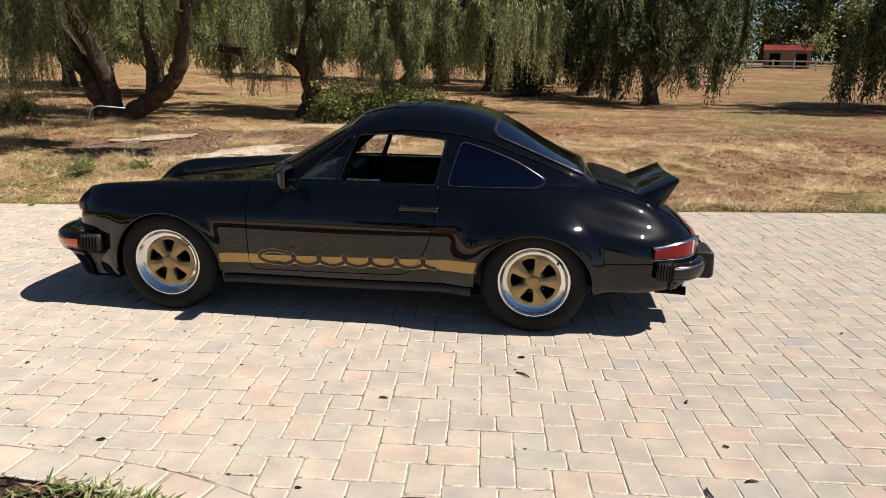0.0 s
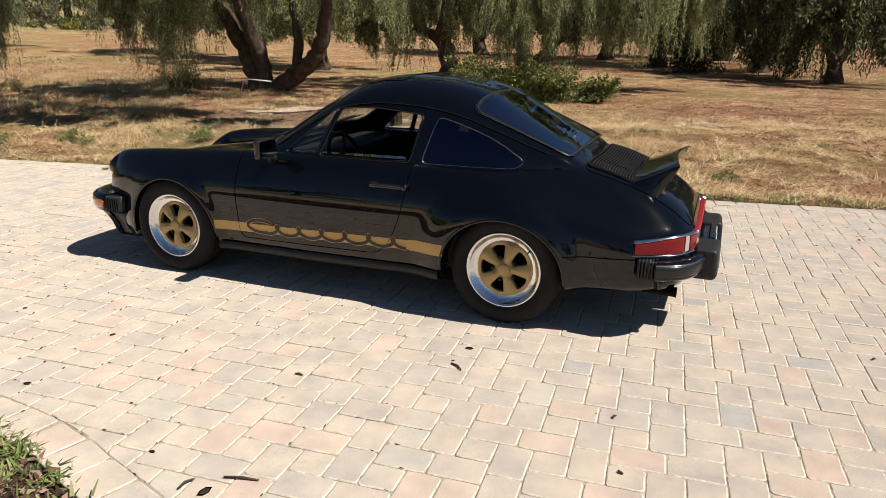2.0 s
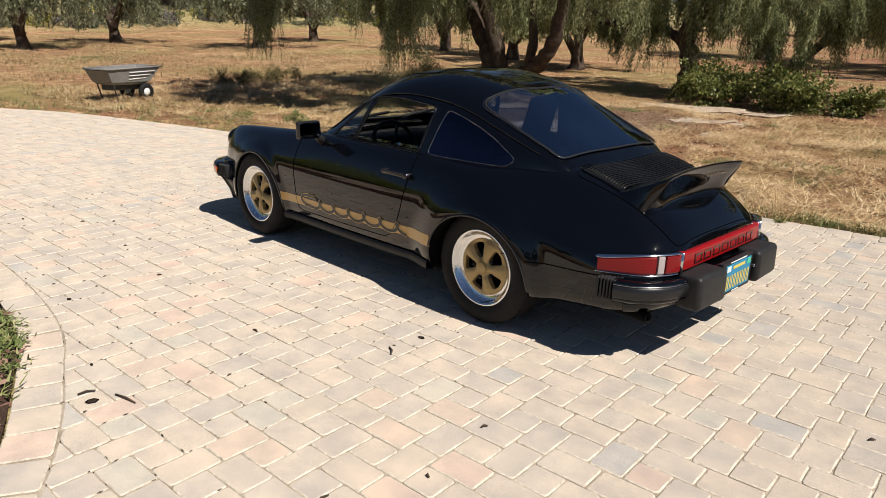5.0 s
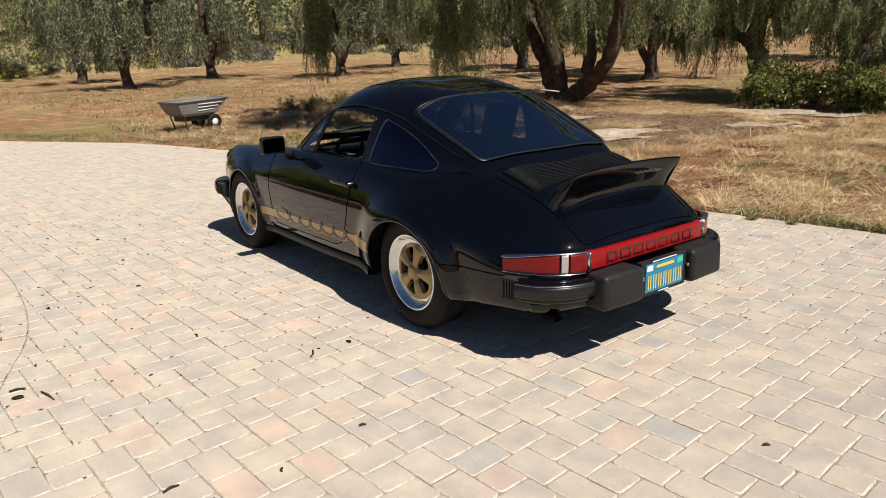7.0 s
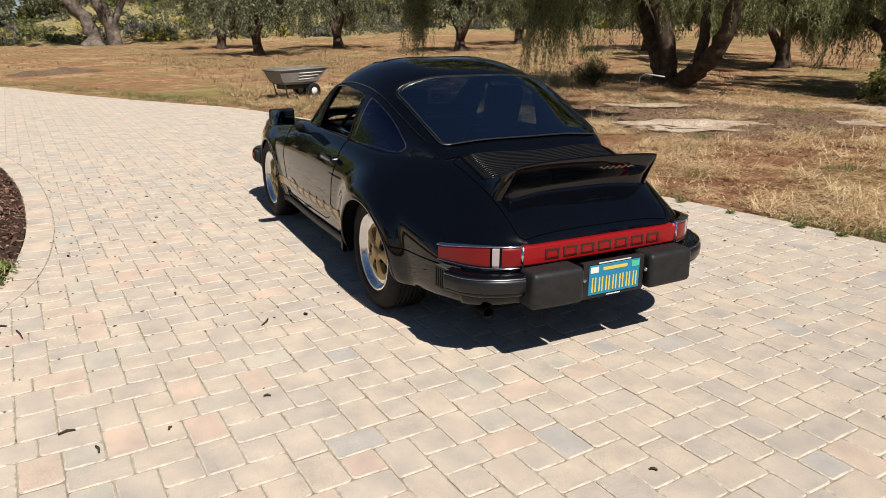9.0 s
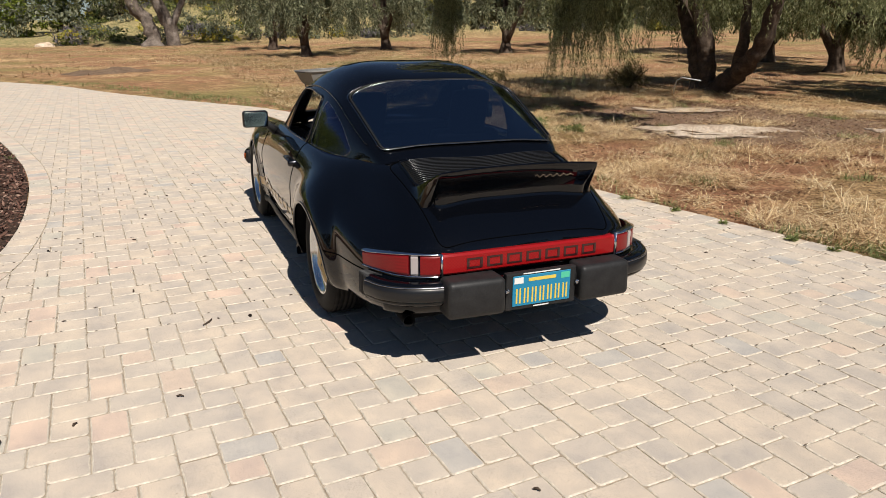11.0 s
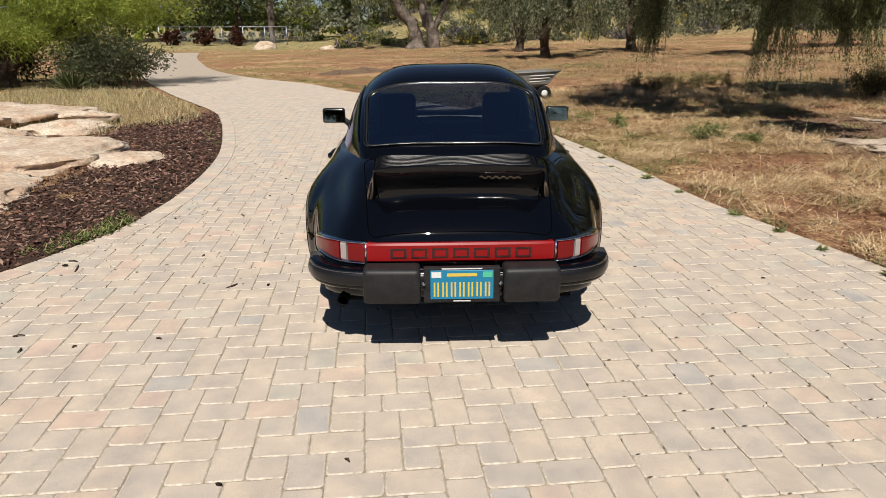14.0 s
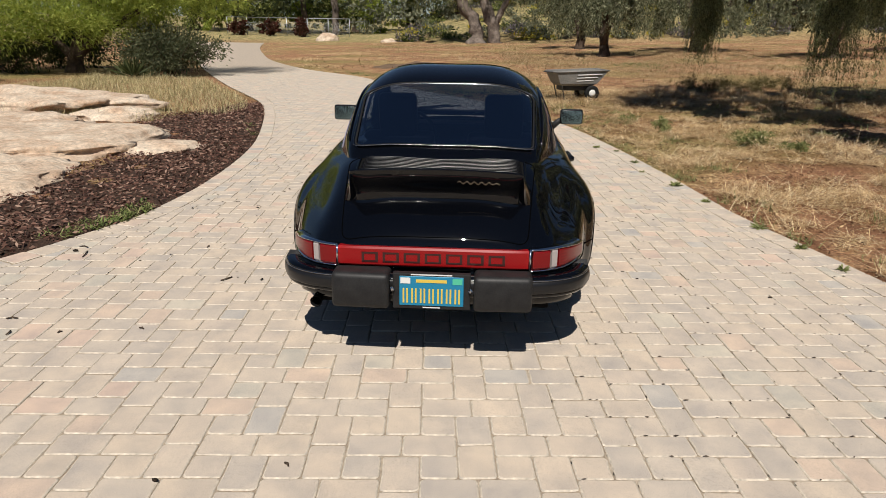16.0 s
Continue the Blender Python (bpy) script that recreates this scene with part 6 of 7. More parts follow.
# feathery bright tree and dark shrub beside the driveway's far bend
MP = (-17.2, -13.0)
tree(MP, [([(0, 0, -0.2), (0.1, 0.3, 0.8), (-0.3, 0.8, 2.0), (-0.6, 1.2, 3.6)], 0.28, 0.10), ([(0.05, 0.2, 0.5), (0.3, 1.4, 1.3), (0.4, 2.6, 1.9)], 0.17, 0.06), ([(0, 0, 0.5), (-0.3, -1.3, 1.6), (-0.4, -2.6, 2.4)], 0.16, 0.06)],
     clump_crown([(-17.4, -13.0, 3.4, 2.6, 3.0, 1.5), (-16.8, -10.8, 3.0, 1.9, 2.0, 1.1), (-16.9, -15.5, 2.8, 2.2, 2.4, 1.3), (-18.0, -8.6, 3.3, 2.0, 2.0, 1.2), (-17.6, -10.2, 2.3, 1.5, 1.6, 0.8), (-15.8, -13.6, 2.0, 1.5, 1.8, 0.9), (-17.0, -17.8, 2.2, 2.0, 2.0, 1.2), (-15.6, -15.8, 1.5, 1.6, 2.0, 0.9), (-16.4, -11.6, 1.7, 1.5, 1.4, 0.9), (-18.6, -11.6, 2.3, 1.6, 2.0, 1.2), (-17.3, -8.5, 2.5, 1.3, 1.3, 0.8), (-16.2, -9.8, 2.4, 1.3, 1.4, 0.7), (-15.6, -12.4, 1.6, 1.2, 1.5, 0.6), (-15.4, -14.4, 1.3, 1.2, 1.5, 0.6)], 85000, R, (0.14, 0.031), 0.25, 0.1), BARK, BRIGHTLEAF, "spreading bright yellow-green feathery tree")
bush((-16.2, -9.3), (1.7, 1.8, 1.35), 13000, SHRUBLEAF, "dense dark rounded shrub by the driveway", (0.09, 0.04))
bush((-16.4, -14.6), (1.7, 2.6, 1.3), 9000, DARKLEAF, "dark shrub under the feathery tree", (0.09, 0.04))
bush((-18.9, -11.5), (1.3, 1.9, 1.6), 7000, DRYLEAF, "thin yellowish drying shrub under the feathery tree", (0.12, 0.04))
bush((-19.2, -14.2), (1.6, 2.6, 1.9), 9000, DARKLEAF, "dark shrub behind the feathery tree's trunk", (0.12, 0.05))
bush((-13.2, -13.6), (1.0, 1.6, 0.8), 3000, GREYLEAF, "grey-green scrub beside the boulders", (0.10, 0.03))


def rosette(at, size, n, mat, label, name="yucca"):
    z = ground_z(*at)
    rng = np.random.default_rng(int(abs(at[0] * 5 + at[1])) + 2)
    a = rng.uniform(0, math.tau, n)
    e = rng.uniform(0.15, 1.35, n)
    al = np.stack([np.cos(a) * np.cos(e), np.sin(a) * np.cos(e), np.sin(e)], 1)
    q = leaves_at(np.array([[0, 0, 0.05]] * n) + al * 0.05, al, rng.uniform(0.7, 1.1, n) * size, size * 0.06, rng)
    return tagged(new(name, quads_mesh(name, q, mat)), label, "plant")


for at, size in (((-14.9, -9.9), 0.6), ((-15.3, -10.3), 0.55)):
    rosette(at, size, 90, DARKLEAF, "spiky dark green yucca in front of the shrub").matrix_basis = pose(*at, ground_z(*at))

# distance: scrub slope, hedge, fence, belt of trees
def far_scrub():
    rng = np.random.default_rng(21)
    spots = [(-64 - 44 * rng.random() ** 1.3, -8 + 70 * rng.random()) for _ in range(330)]
    for k, (x, y) in enumerate(spots):
        mat = (GREYLEAF, FLOWER_P, FLOWER_Y, GREYLEAF, BUSHLEAF)[k % 5]
        word = ("grey-green", "mauve-tinted", "yellow-flowering", "grey-green", "green")[k % 5]
        bush((x, y), (1.0 + 1.5 * rng.random(), 1.0 + 1.6 * rng.random(), 0.4 + 0.8 * rng.random()), 230, mat, "low rounded %s bush on the far slope" % word, (0.30, 0.15), group="far slope bushes")


far_scrub()
for y, wide in ((-28.3, 2.2), (-24.1, 1.5), (-20.2, 1.0)):
    bush((-77.0 + 0.233 * (y + 30), y), (0.9, wide, 1.9), 1500, REDLEAF, "dark red clipped hedge bush beside the wire fence", (0.28, 0.18), group="hedge along fence")
for k in range(9):
    bush((-87.0 + 1.5 * (k % 2), -37.0 + 3.4 * k), (2.0, 2.9, 4.2 + 0.7 * (k % 3)), 2400, (BUSHLEAF, BRIGHTLEAF)[k % 3 == 1], "tall green leafy shrub behind the wire fence", (0.42, 0.2), group="shrubs behind fence")


def belt():
    rng = np.random.default_rng(8)
    for az, dist in [(a, 84 + 30 * rng.random()) for a in np.arange(52, 212, 4.2)]:
        x, y = dist * math.cos(math.radians(az)), dist * math.sin(math.radians(az))
        if 68 < az < 76:
            dist, x, y = dist + 45, x * 1.4, y * 1.4
        h = 8 + 6 * rng.random()
        z = ground_z(x, y)
        blobs = [(x + rng.normal() * h * 0.3, y + rng.normal() * h * 0.3, z + h * rng.uniform(0.2, 0.85), h * 0.34, h * 0.34, h * 0.26) for _ in range(8)]
        mat = (DARKLEAF, PEPPER, BUSHLEAF, GREYLEAF)[int(rng.integers(0, 4))]
        tree((x, y), [([(0, 0, -0.3), (0.3, 0, h * 0.4), (0, 0.3, h * 0.8)], 0.04 * h, 0.015 * h)], clump_crown(blobs, 5200, rng, (0.55, 0.24), 0.2), BARK, mat, "tall leafy tree on the skyline", group="skyline trees")

    for az in np.arange(63, 81, 2.4):
        dist = 122 + 10 * rng.random()
        x, y = dist * math.cos(math.radians(az)), dist * math.sin(math.radians(az))
        h = 12 + 3 * rng.random()
        z = ground_z(x, y)
        blobs = [(x + rng.normal() * h * 0.25, y + rng.normal() * h * 0.25, z + h * rng.uniform(0.15, 0.85), h * 0.34, h * 0.34, h * 0.26) for _ in range(8)]
        tree((x, y), [([(0, 0, -0.3), (0.3, 0, h * 0.4), (0, 0.3, h * 0.8)], 0.04 * h, 0.015 * h)], clump_crown(blobs, 3800, rng, (0.7, 0.32), 0.2), BARK, (DARKLEAF, BUSHLEAF)[int(az) % 2], "tall green tree behind the barn", group="trees behind the barn")


belt()
# unseen trees added behind the camera's way, only to darken reflections
for at in ((24, 9), (27, -4), (24, -16), (12, -24), (-4, -30), (-22, -34), (17, 14)):
    rng = np.random.default_rng(int(abs(at[0] + at[1] * 3)))
    z = ground_z(*at)
    tree(at, [([(0, 0, -0.3), (0.3, 0, 2.5), (0, 0.3, 5.0)], 0.35, 0.12)],
         clump_crown([(at[0] + rng.normal() * 1.8, at[1] + rng.normal() * 1.8, z + rng.uniform(1.5, 5.5), 2.4, 2.4, 1.6) for _ in range(7)], 2600, rng, (0.4, 0.24), 0.2), BARK, DARKLEAF, "unseen leafy tree added for dark reflections", group="forecourt trees")

# ---- straw, weeds, mulch ----
def blades(name, pos, length, width, lean, mat, label, category, rng, yaw=None):
    n = len(pos)
    yaw = rng.uniform(0, math.tau, n) if yaw is None else yaw
    c, s = np.cos(yaw), np.sin(yaw)
    hx, hz = np.cos(lean), np.sin(lean)
    d = np.stack([c * hx, s * hx, hz], 1)
    side = np.stack([-s, c, np.zeros(n)], 1) * (width / 2)[:, None]
    tip = pos + d * length[:, None]
    q = np.stack([pos - side, pos + side, tip + side * 0.3, tip - side * 0.3], axis=1)
    return tagged(new(name, quads_mesh(name, q, mat)), label, category, kind="stuff")


def scatter(n, x0, x1, y0, y1, rng, keep):
    out = []
    while len(out) < n:
        x, y = rng.uniform(x0, x1), rng.uniform(y0, y1)
        if keep(x, y):
            out.append((x, y, ground_z(x, y)))
    return np.array(out)


G = np.random.default_rng(12)


def straw_here(x, y):
    d = y - side_y(x, False)
    if d < 0.03:
        return False
    bare = math.hypot((x + 4.6) / 3.3, (y - 7.4) / 2.4)
    p = 0.22 + 1.6 * noise.noise((x * 0.9, y * 0.9, 0.3)) + 1.5 * noise.noise((x * 2.9, y * 2.9, 1.3)) + 0.7 * noise.noise((x * 8.3, y * 8.3, 2.3))
    if bare < 1.0 + 0.35 * noise.noise((x * 1.3, y * 1.3, 5.0)):
        p -= 0.6
    return G.random() < p


near = scatter(165000, -13.5, 7.0, 1.0, 10.5, G, straw_here)
n = len(near)
heap = np.array([max(0.0, noise.noise((x * 1.7, y * 1.7, 4.0)) + 0.15) for x, y, z in near])
near[:, 2] += G.uniform(0.0, 0.035, n) + heap * G.uniform(0.0, 0.16, n)
swirl = np.array([5.0 * noise.noise((x * 1.1, y * 1.1, 9.0)) for x, y, z in near]) + G.normal(0, 1.3, n)
blades("straw", near, G.uniform(0.03, 0.22, n) * G.uniform(0.5, 1.6, n), G.uniform(0.003, 0.0075, n), G.normal(0.09, 0.28, n), STRAW, "tangled mown straw lying on the field", "straw", G, swirl)
mid = scatter(80000, -32, 13, 9.5, 27, G, lambda x, y: y - side_y(x, False) > 1 and G.random() < 0.45 + 1.0 * noise.noise((x * 0.55, y * 0.55, 0.3)) + 0.5 * noise.noise((x * 2.1, y * 2.1, 2.3)))
n = len(mid)
blades("straw", mid, G.uniform(0.06, 0.22, n), G.uniform(0.006, 0.015, n), G.normal(0.08, 0.2, n), STRAW, "dry straw and stubble farther out in the field", "dry grass", G)
west = scatter(85000, -40, -9, 1.0, 16, G, lambda x, y: y - side_y(x, False) > 0.1 and G.random() < 0.45 + 1.0 * noise.noise((x * 0.5, y * 0.5, 0.3)) + 0.5 * noise.noise((x * 1.9, y * 1.9, 2.3)))
n = len(west)
blades("straw", west, G.uniform(0.05, 0.17, n), G.uniform(0.006, 0.016, n), G.normal(0.3, 0.4, n), STUBBLE, "dry straw and stubble beyond the cart", "dry grass", G)


soilbits = scatter(60000, -14, 8.0, 1.0, 13.0, G, lambda x, y: y - side_y(x, False) > 0.03 and G.random() < 0.6 + 0.8 * noise.noise((x * 1.4, y * 1.4, 7.3)))
n = len(soilbits)
soilbits[:, 2] += G.uniform(0.0, 0.018, n)
al = G.normal(size=(n, 3))
al[:, 2] *= 0.35
tagged(new("soil_crumbs", quads_mesh("soil_crumbs", leaves_at(soilbits, al, G.uniform(0.012, 0.055, n), G.uniform(0.006, 0.022, n), G), leaf_material("soil clods and chaff", [(0.06, 0.032, 0.019), (0.14, 0.075, 0.04), (0.24, 0.135, 0.07), (0.40, 0.25, 0.13), (0.75, 0.57, 0.32)], 0.9, 0.0))), "crumbs of reddish soil and chaff on the field", "soil", kind="stuff")


far = scatter(34000, -72, -22, -9, 26, G, lambda x, y: y - side_y(max(x, -58), False) > 0.4 and G.random() < 0.45 + 1.1 * noise.noise((x * 0.3, y * 0.3, 0.3)) + 0.6 * noise.noise((x * 1.1, y * 1.1, 2.3)))
n = len(far)
blades("stubble", far, G.uniform(0.05, 0.13, n), G.uniform(0.02, 0.04, n), G.uniform(0.05, 0.9, n), STUBBLE, "pale dry stubble in the far field", "dry grass", G)


def clumps(centres, per, spread, G):
    out = []
    for x, y in centres:
        for _ in range(per):
            a, b = x + G.normal() * spread, y + G.normal() * spread
            out.append((a, b, ground_z(a, b)))
    return np.array(out)


cent = [(x, y) for x, y, z in scatter(430, -14, 6, 1.2, 9.5, G, lambda x, y: straw_here(x, y))]
tuft = clumps(cent, 20, 0.08, G)
n = len(tuft)
blades("dry_tufts", tuft, G.uniform(0.06, 0.24, n), G.uniform(0.003, 0.007, n), G.uniform(0.0, 0.8, n), STRAW, "standing tufts of dry pale grass", "dry grass", G)
cent = [(x, side_y(x, False) + abs(G.normal()) * 0.12 + 0.03) for x in G.uniform(-13, 6, 70)] + [(x, side_y(x, False) + 0.03 + abs(G.normal()) * 0.16) for x in G.uniform(0.8, 6.0, 130)] + [(x, side_y(x, False) + G.uniform(0.4, 1.3)) for x in G.uniform(-20.0, -7.0, 240)] + [(-5.6 + G.normal() * 0.20, 4.15 + G.normal() * 0.13) for _ in range(44)] + [(-4.65 + G.normal() * 0.16, 4.5 + G.normal() * 0.11) for _ in range(18)] + [(-8.6 + G.normal() * 0.9, 5.6 + G.normal() * 0.45) for _ in range(70)] + [(-24.5 + G.normal() * 1.6, 6.6 + G.normal() * 0.8) for _ in range(120)] + [(-30 + G.normal() * 2.5, 14 + G.normal() * 1.6) for _ in range(120)] + [(a + G.normal() * 0.12, b + G.normal() * 0.10) for a, b in zip(G.uniform(-13, 5, 44), G.uniform(2.2, 9.5, 44)) for _ in range(6)]
weed = clumps(cent, 22, 0.06, G)
weed = np.array([p for p in weed if p[1] > side_y(p[0], False) + 0.01])
n = len(weed)
blades("green_edge", weed, G.uniform(0.03, 0.11, n), G.uniform(0.005, 0.012, n), G.uniform(0.0, 1.2, n), GREENBLADE, "low green weeds along the driveway's edge", "weeds", G)

# left bank: dry grass, mulch, weeds
PALEWEED = leaf_material("pale drying weeds", [(0.22, 0.21, 0.09), (0.42, 0.36, 0.18), (0.60, 0.50, 0.28), (0.78, 0.66, 0.41)], 0.7, 0.25)
bank = scatter(27000, -15.5, -6.0, -11.5, -3.6, G, lambda x, y: side_y(x, True) - y > 0.3 + 0.45 * max(0.0, (x + 8.0)) and (x < -7.2 or y < -5.2) and not (math.hypot((x + 8.0) / 1.45, (y + 8.5) / 2.6) < 1))
n = len(bank)
blades("bank_grass", bank, G.uniform(0.05, 0.22, n) * G.uniform(0.6, 1.3, n), G.uniform(0.004, 0.010, n), G.uniform(0.05, 1.35, n), PALEWEED, "pale dry grass on the bank behind the boulders", "dry grass", G)
cent = [(x, side_y(x, True) - 0.03 - 0.20 * G.random() ** 1.6) for x in np.clip(G.normal(-0.25, 0.30, 55), -0.75, 0.6)] + [(x, side_y(x, True) - 0.05 - abs(G.normal()) * 0.12) for x in G.uniform(-8.5, -3.5, 5)]
cent = [(x, y) for x, y in cent if side_y(x, True) - y > 0.02]
LAWN = leaf_material("fresh green weeds", [(0.07, 0.10, 0.028), (0.16, 0.21, 0.06), (0.28, 0.32, 0.11), (0.44, 0.40, 0.20)], 0.6, 0.3)
weed = clumps(cent, 15, 0.035, G)
n = len(weed)
weed[:, 2] = np.maximum(weed[:, 2], -0.012) + G.uniform(0.01, 0.035, n)
blades("green_edge", weed, G.uniform(0.02, 0.065, n), G.uniform(0.007, 0.016, n), G.uniform(0.0, 0.9, n), LAWN, "small green weeds at the planting bed's edge", "weeds", G)

MULCH = leaf_material("bark mulch", [(0.060, 0.028, 0.022), (0.13, 0.064, 0.046), (0.21, 0.115, 0.085), (0.36, 0.24, 0.18)], 0.9, 0.0)
MULCHBED = grained("dark mulch bed", [(0.045, 0.026, 0.018), (0.09, 0.052, 0.035)], 5.0, 0.95, 0.9, 0.03, 40)
BEDW = pchip([(-9.2, 0.35), (-8.2, 0.8), (-6.8, 1.9), (-5.0, 2.2), (-3.0, 1.5), (-1.2, 1.7), (0.3, 1.3), (1.6, 1.6)])


def build_mulch():
    bm = bmesh.new()
    rows = []
    for i in range(61):
        x = -9.2 + 10.8 * i / 60
        y0 = side_y(x, True) - 0.01
        row = []
        for k in range(9):
            y = y0 - BEDW(x) * k / 8
            row.append(bm.verts.new((x, y, max(ground_z(x, y), -0.012) + 0.004 + (0.03 * math.sin(math.pi * min(1.0, k / 4)) if k < 8 else -0.02) + 0.012 * noise.noise((x * 4, y * 4, 0)))))
        rows.append(row)
    for a, b in zip(rows, rows[1:]):
        for k in range(8):
            bm.faces.new((a[k], a[k + 1], b[k + 1], b[k]))
    bmesh.ops.recalc_face_normals(bm, faces=bm.faces)
    for f in bm.faces:
        if f.normal.z < 0:
            f.normal_flip()
    thing("mulch_bed", bm, MULCHBED, "dark brown bark mulch bed beside the driveway", "mulch", kind="structure")
    rng = np.random.default_rng(2)
    pos = []
    while len(pos) < 15000:
        x = rng.uniform(-9.0, 1.5)
        k = rng.random()
        y = side_y(x, True) - 0.02 - BEDW(x) * k
        z = max(ground_z(x, y), -0.012) + 0.03 * math.sin(math.pi * min(1.0, k * 2)) + rng.uniform(0.004, 0.03)
        pos.append((x, y, z))
    pos = np.array(pos)
    n = len(pos)
    al = rng.normal(size=(n, 3))
    al[:, 2] *= 0.28
    q = leaves_at(pos, al, rng.uniform(0.02, 0.08, n), rng.uniform(0.010, 0.026, n), rng)
    tagged(new("bark_chips", quads_mesh("bark_chips", q, MULCH)), "loose reddish-brown bark chips", "mulch", kind="stuff")


build_mulch()
crumb = scatter(5000, -9.0, 0.5, 4.6, 10.5, G, lambda x, y: math.hypot((x + 4.6) / 3.4, (y - 7.5) / 2.5) < G.uniform(0.5, 1.1) + 0.3 * noise.noise((x, y, 2.0)))
n = len(crumb)
crumb[:, 2] += G.uniform(0.002, 0.012, n)
al = G.normal(size=(n, 3))
al[:, 2] *= 0.2
tagged(new("dirt_crumbs", quads_mesh("dirt_crumbs", leaves_at(crumb, al, G.uniform(0.015, 0.06, n), G.uniform(0.008, 0.022, n), G), leaf_material("bark and stone crumbs", [(0.09, 0.05, 0.033), (0.16, 0.10, 0.065), (0.26, 0.18, 0.12), (0.50, 0.40, 0.30)], 0.9, 0.0))), "crumbs of bark and stone on bare dirt", "dirt", kind="stuff")

# ---- rocks ----
ROCK = grained("pale sandstone", [(0.48, 0.32, 0.215), (0.64, 0.51, 0.39), (0.78, 0.67, 0.54)], 2.3, 0.9, 0.7, 0.03, 16)


# sandstone darkened for the flat stones: tree shade put into their colour
FLATROCK = grained("flat stone toned down for shade", [(0.30, 0.21, 0.15), (0.45, 0.36, 0.275), (0.58, 0.49, 0.40)], 5.0, 0.9, 0.7, 0.02, 30)


def boulder(at, radii, turn, seed, label, rough=0.16, name="boulder", group=""):
    bm = bmesh.new()
    bmesh.ops.create_icosphere(bm, subdivisions=5, radius=1.0)
    for v in bm.verts:
        p = v.co.copy()
        if p.z < -0.25:
            p.z = -0.25
        n1 = noise.fractal(p * 1.1 + Vector((seed, 0, 0)), 1.0, 2.0, 5)
        n2 = noise.fractal(p * 4.0 + Vector((seed, 3, 0)), 1.0, 2.0, 4)
        k = 1 + rough * 1.8 * n1 + rough * 0.5 * n2 + 0.012 * noise.fractal(p * 13.0 + Vector((seed, 9, 0)), 1.0, 2.0, 3)
        z = math.copysign(abs(p.z) ** 0.62, p.z)
        z = z - 0.10 * abs(noise.noise(Vector((p.x * 1.6 + seed, p.y * 3.2, 1)))) * (1 if p.z > 0 else 0)
        layer = z * radii[2] + 0.05 * noise.noise(Vector((p.x * 2.2 + seed, p.y * 2.2, 5)))
        if p.z > 0:
            z += 1.0 * 0.085 / math.tau * math.sin(layer / 0.085 * math.tau) / radii[2]
        v.co = Vector((p.x * k * radii[0], p.y * k * radii[1], z * k * radii[2]))
    ob = thing(name, bm, FLATROCK if name == "flat_stone" else ROCK, label, "rock", group)
    ob.matrix_basis = pose(at[0], at[1], ground_z(*at) - 0.02, 0, 0, turn)
    return ob


boulder((-7.9, -8.9), (1.4, 2.8, 0.34), -12, 1.0, "long low boulder of pale pinkish sandstone")
boulder((-6.5, -6.1), (0.55, 0.7, 0.20), 20, 4.0, "smaller pale boulder beside the long one", 0.12)
boulder((-3.3, -6.25), (2.2, 2.0, 0.26), -25, 7.0, "broad flat outcrop of weathered pale sandstone", 0.14)
boulder((-1.3, -5.1), (1.3, 1.1, 0.17), 10, 12.0, "low sloping slab of pale sandstone", 0.12)
boulder((-3.55, -3.95), (0.42, 0.62, 0.12), 30, 15.0, "smooth pale sandstone knob in the mulch", 0.10)
boulder((-5.1, -6.9), (0.9, 1.2, 0.20), 0, 18.0, "flat pale stone between the boulders", 0.12)
boulder((-3.55, 6.35), (0.50, 1.05, 0.10), -30, 21.0, "flat pale stone flush with the bare dirt", 0.30, "flat_stone")
boulder((-6.0, 8.0), (0.35, 0.80, 0.06), -28, 24.0, "thin pale stone slab in the dirt", 0.30, "flat_stone")
boulder((-2.2, 9.2), (0.36, 0.62, 0.06), -60, 27.0, "flat whitish stone among straw", 0.30, "flat_stone")
boulder((-2.9, 11.0), (0.45, 1.25, 0.07), -75, 30.0, "long flat stone in the tree's shade", 0.30, "flat_stone")
boulder((-1.3, 7.5), (0.20, 0.26, 0.045), 10, 33.0, "small pale stone in the straw", 0.30, "flat_stone")
boulder((1.95, 9.4), (0.22, 0.34, 0.06), 70, 36.0, "small pale stone in the dry grass", 0.30, "flat_stone")
boulder((-66.5, -15.6), (0.9, 1.1, 0.75), 10, 39.0, "rounded pale boulder by the far bend", 0.12)
boulder((-63.0, -9.0), (0.5, 0.7, 0.4), 10, 42.0, "small far boulder at the field's end", 0.12)
mound = bmesh.new()
bmesh.ops.create_grid(mound, x_segments=40, y_segments=40, size=1.0)
for v in mound.verts:
    r = min(1.0, v.co.length)
    v.co.z = 0.34 * (1 - r * r) ** 1.2 * (0.8 + 0.5 * noise.fractal(v.co * 2.3, 1.0, 2.0, 4)) - 0.14
    v.co.x, v.co.y = v.co.x * 1.6, v.co.y * 2.2
DIRT = grained("brown heaped soil", [(0.13, 0.085, 0.055), (0.22, 0.15, 0.10)], 1.5, 0.95, 0.8, 0.03, 16)
thing("soil_mound", mound, DIRT, "low mound of brown soil in the field", "mound", kind="structure").matrix_basis = pose(-23.6, -2.7, ground_z(-23.6, -2.7), 0, 0, 25)

# ---- garden cart ----
GREYPLASTIC = grained("grey cart plastic", [(0.20, 0.197, 0.19), (0.27, 0.265, 0.255)], 5, 0.5, 0.1, 0.002)
CARTDARK = grained("dark cart underside", [(0.05, 0.05, 0.05), (0.08, 0.08, 0.08)], 8, 0.6, 0.1, 0.002)


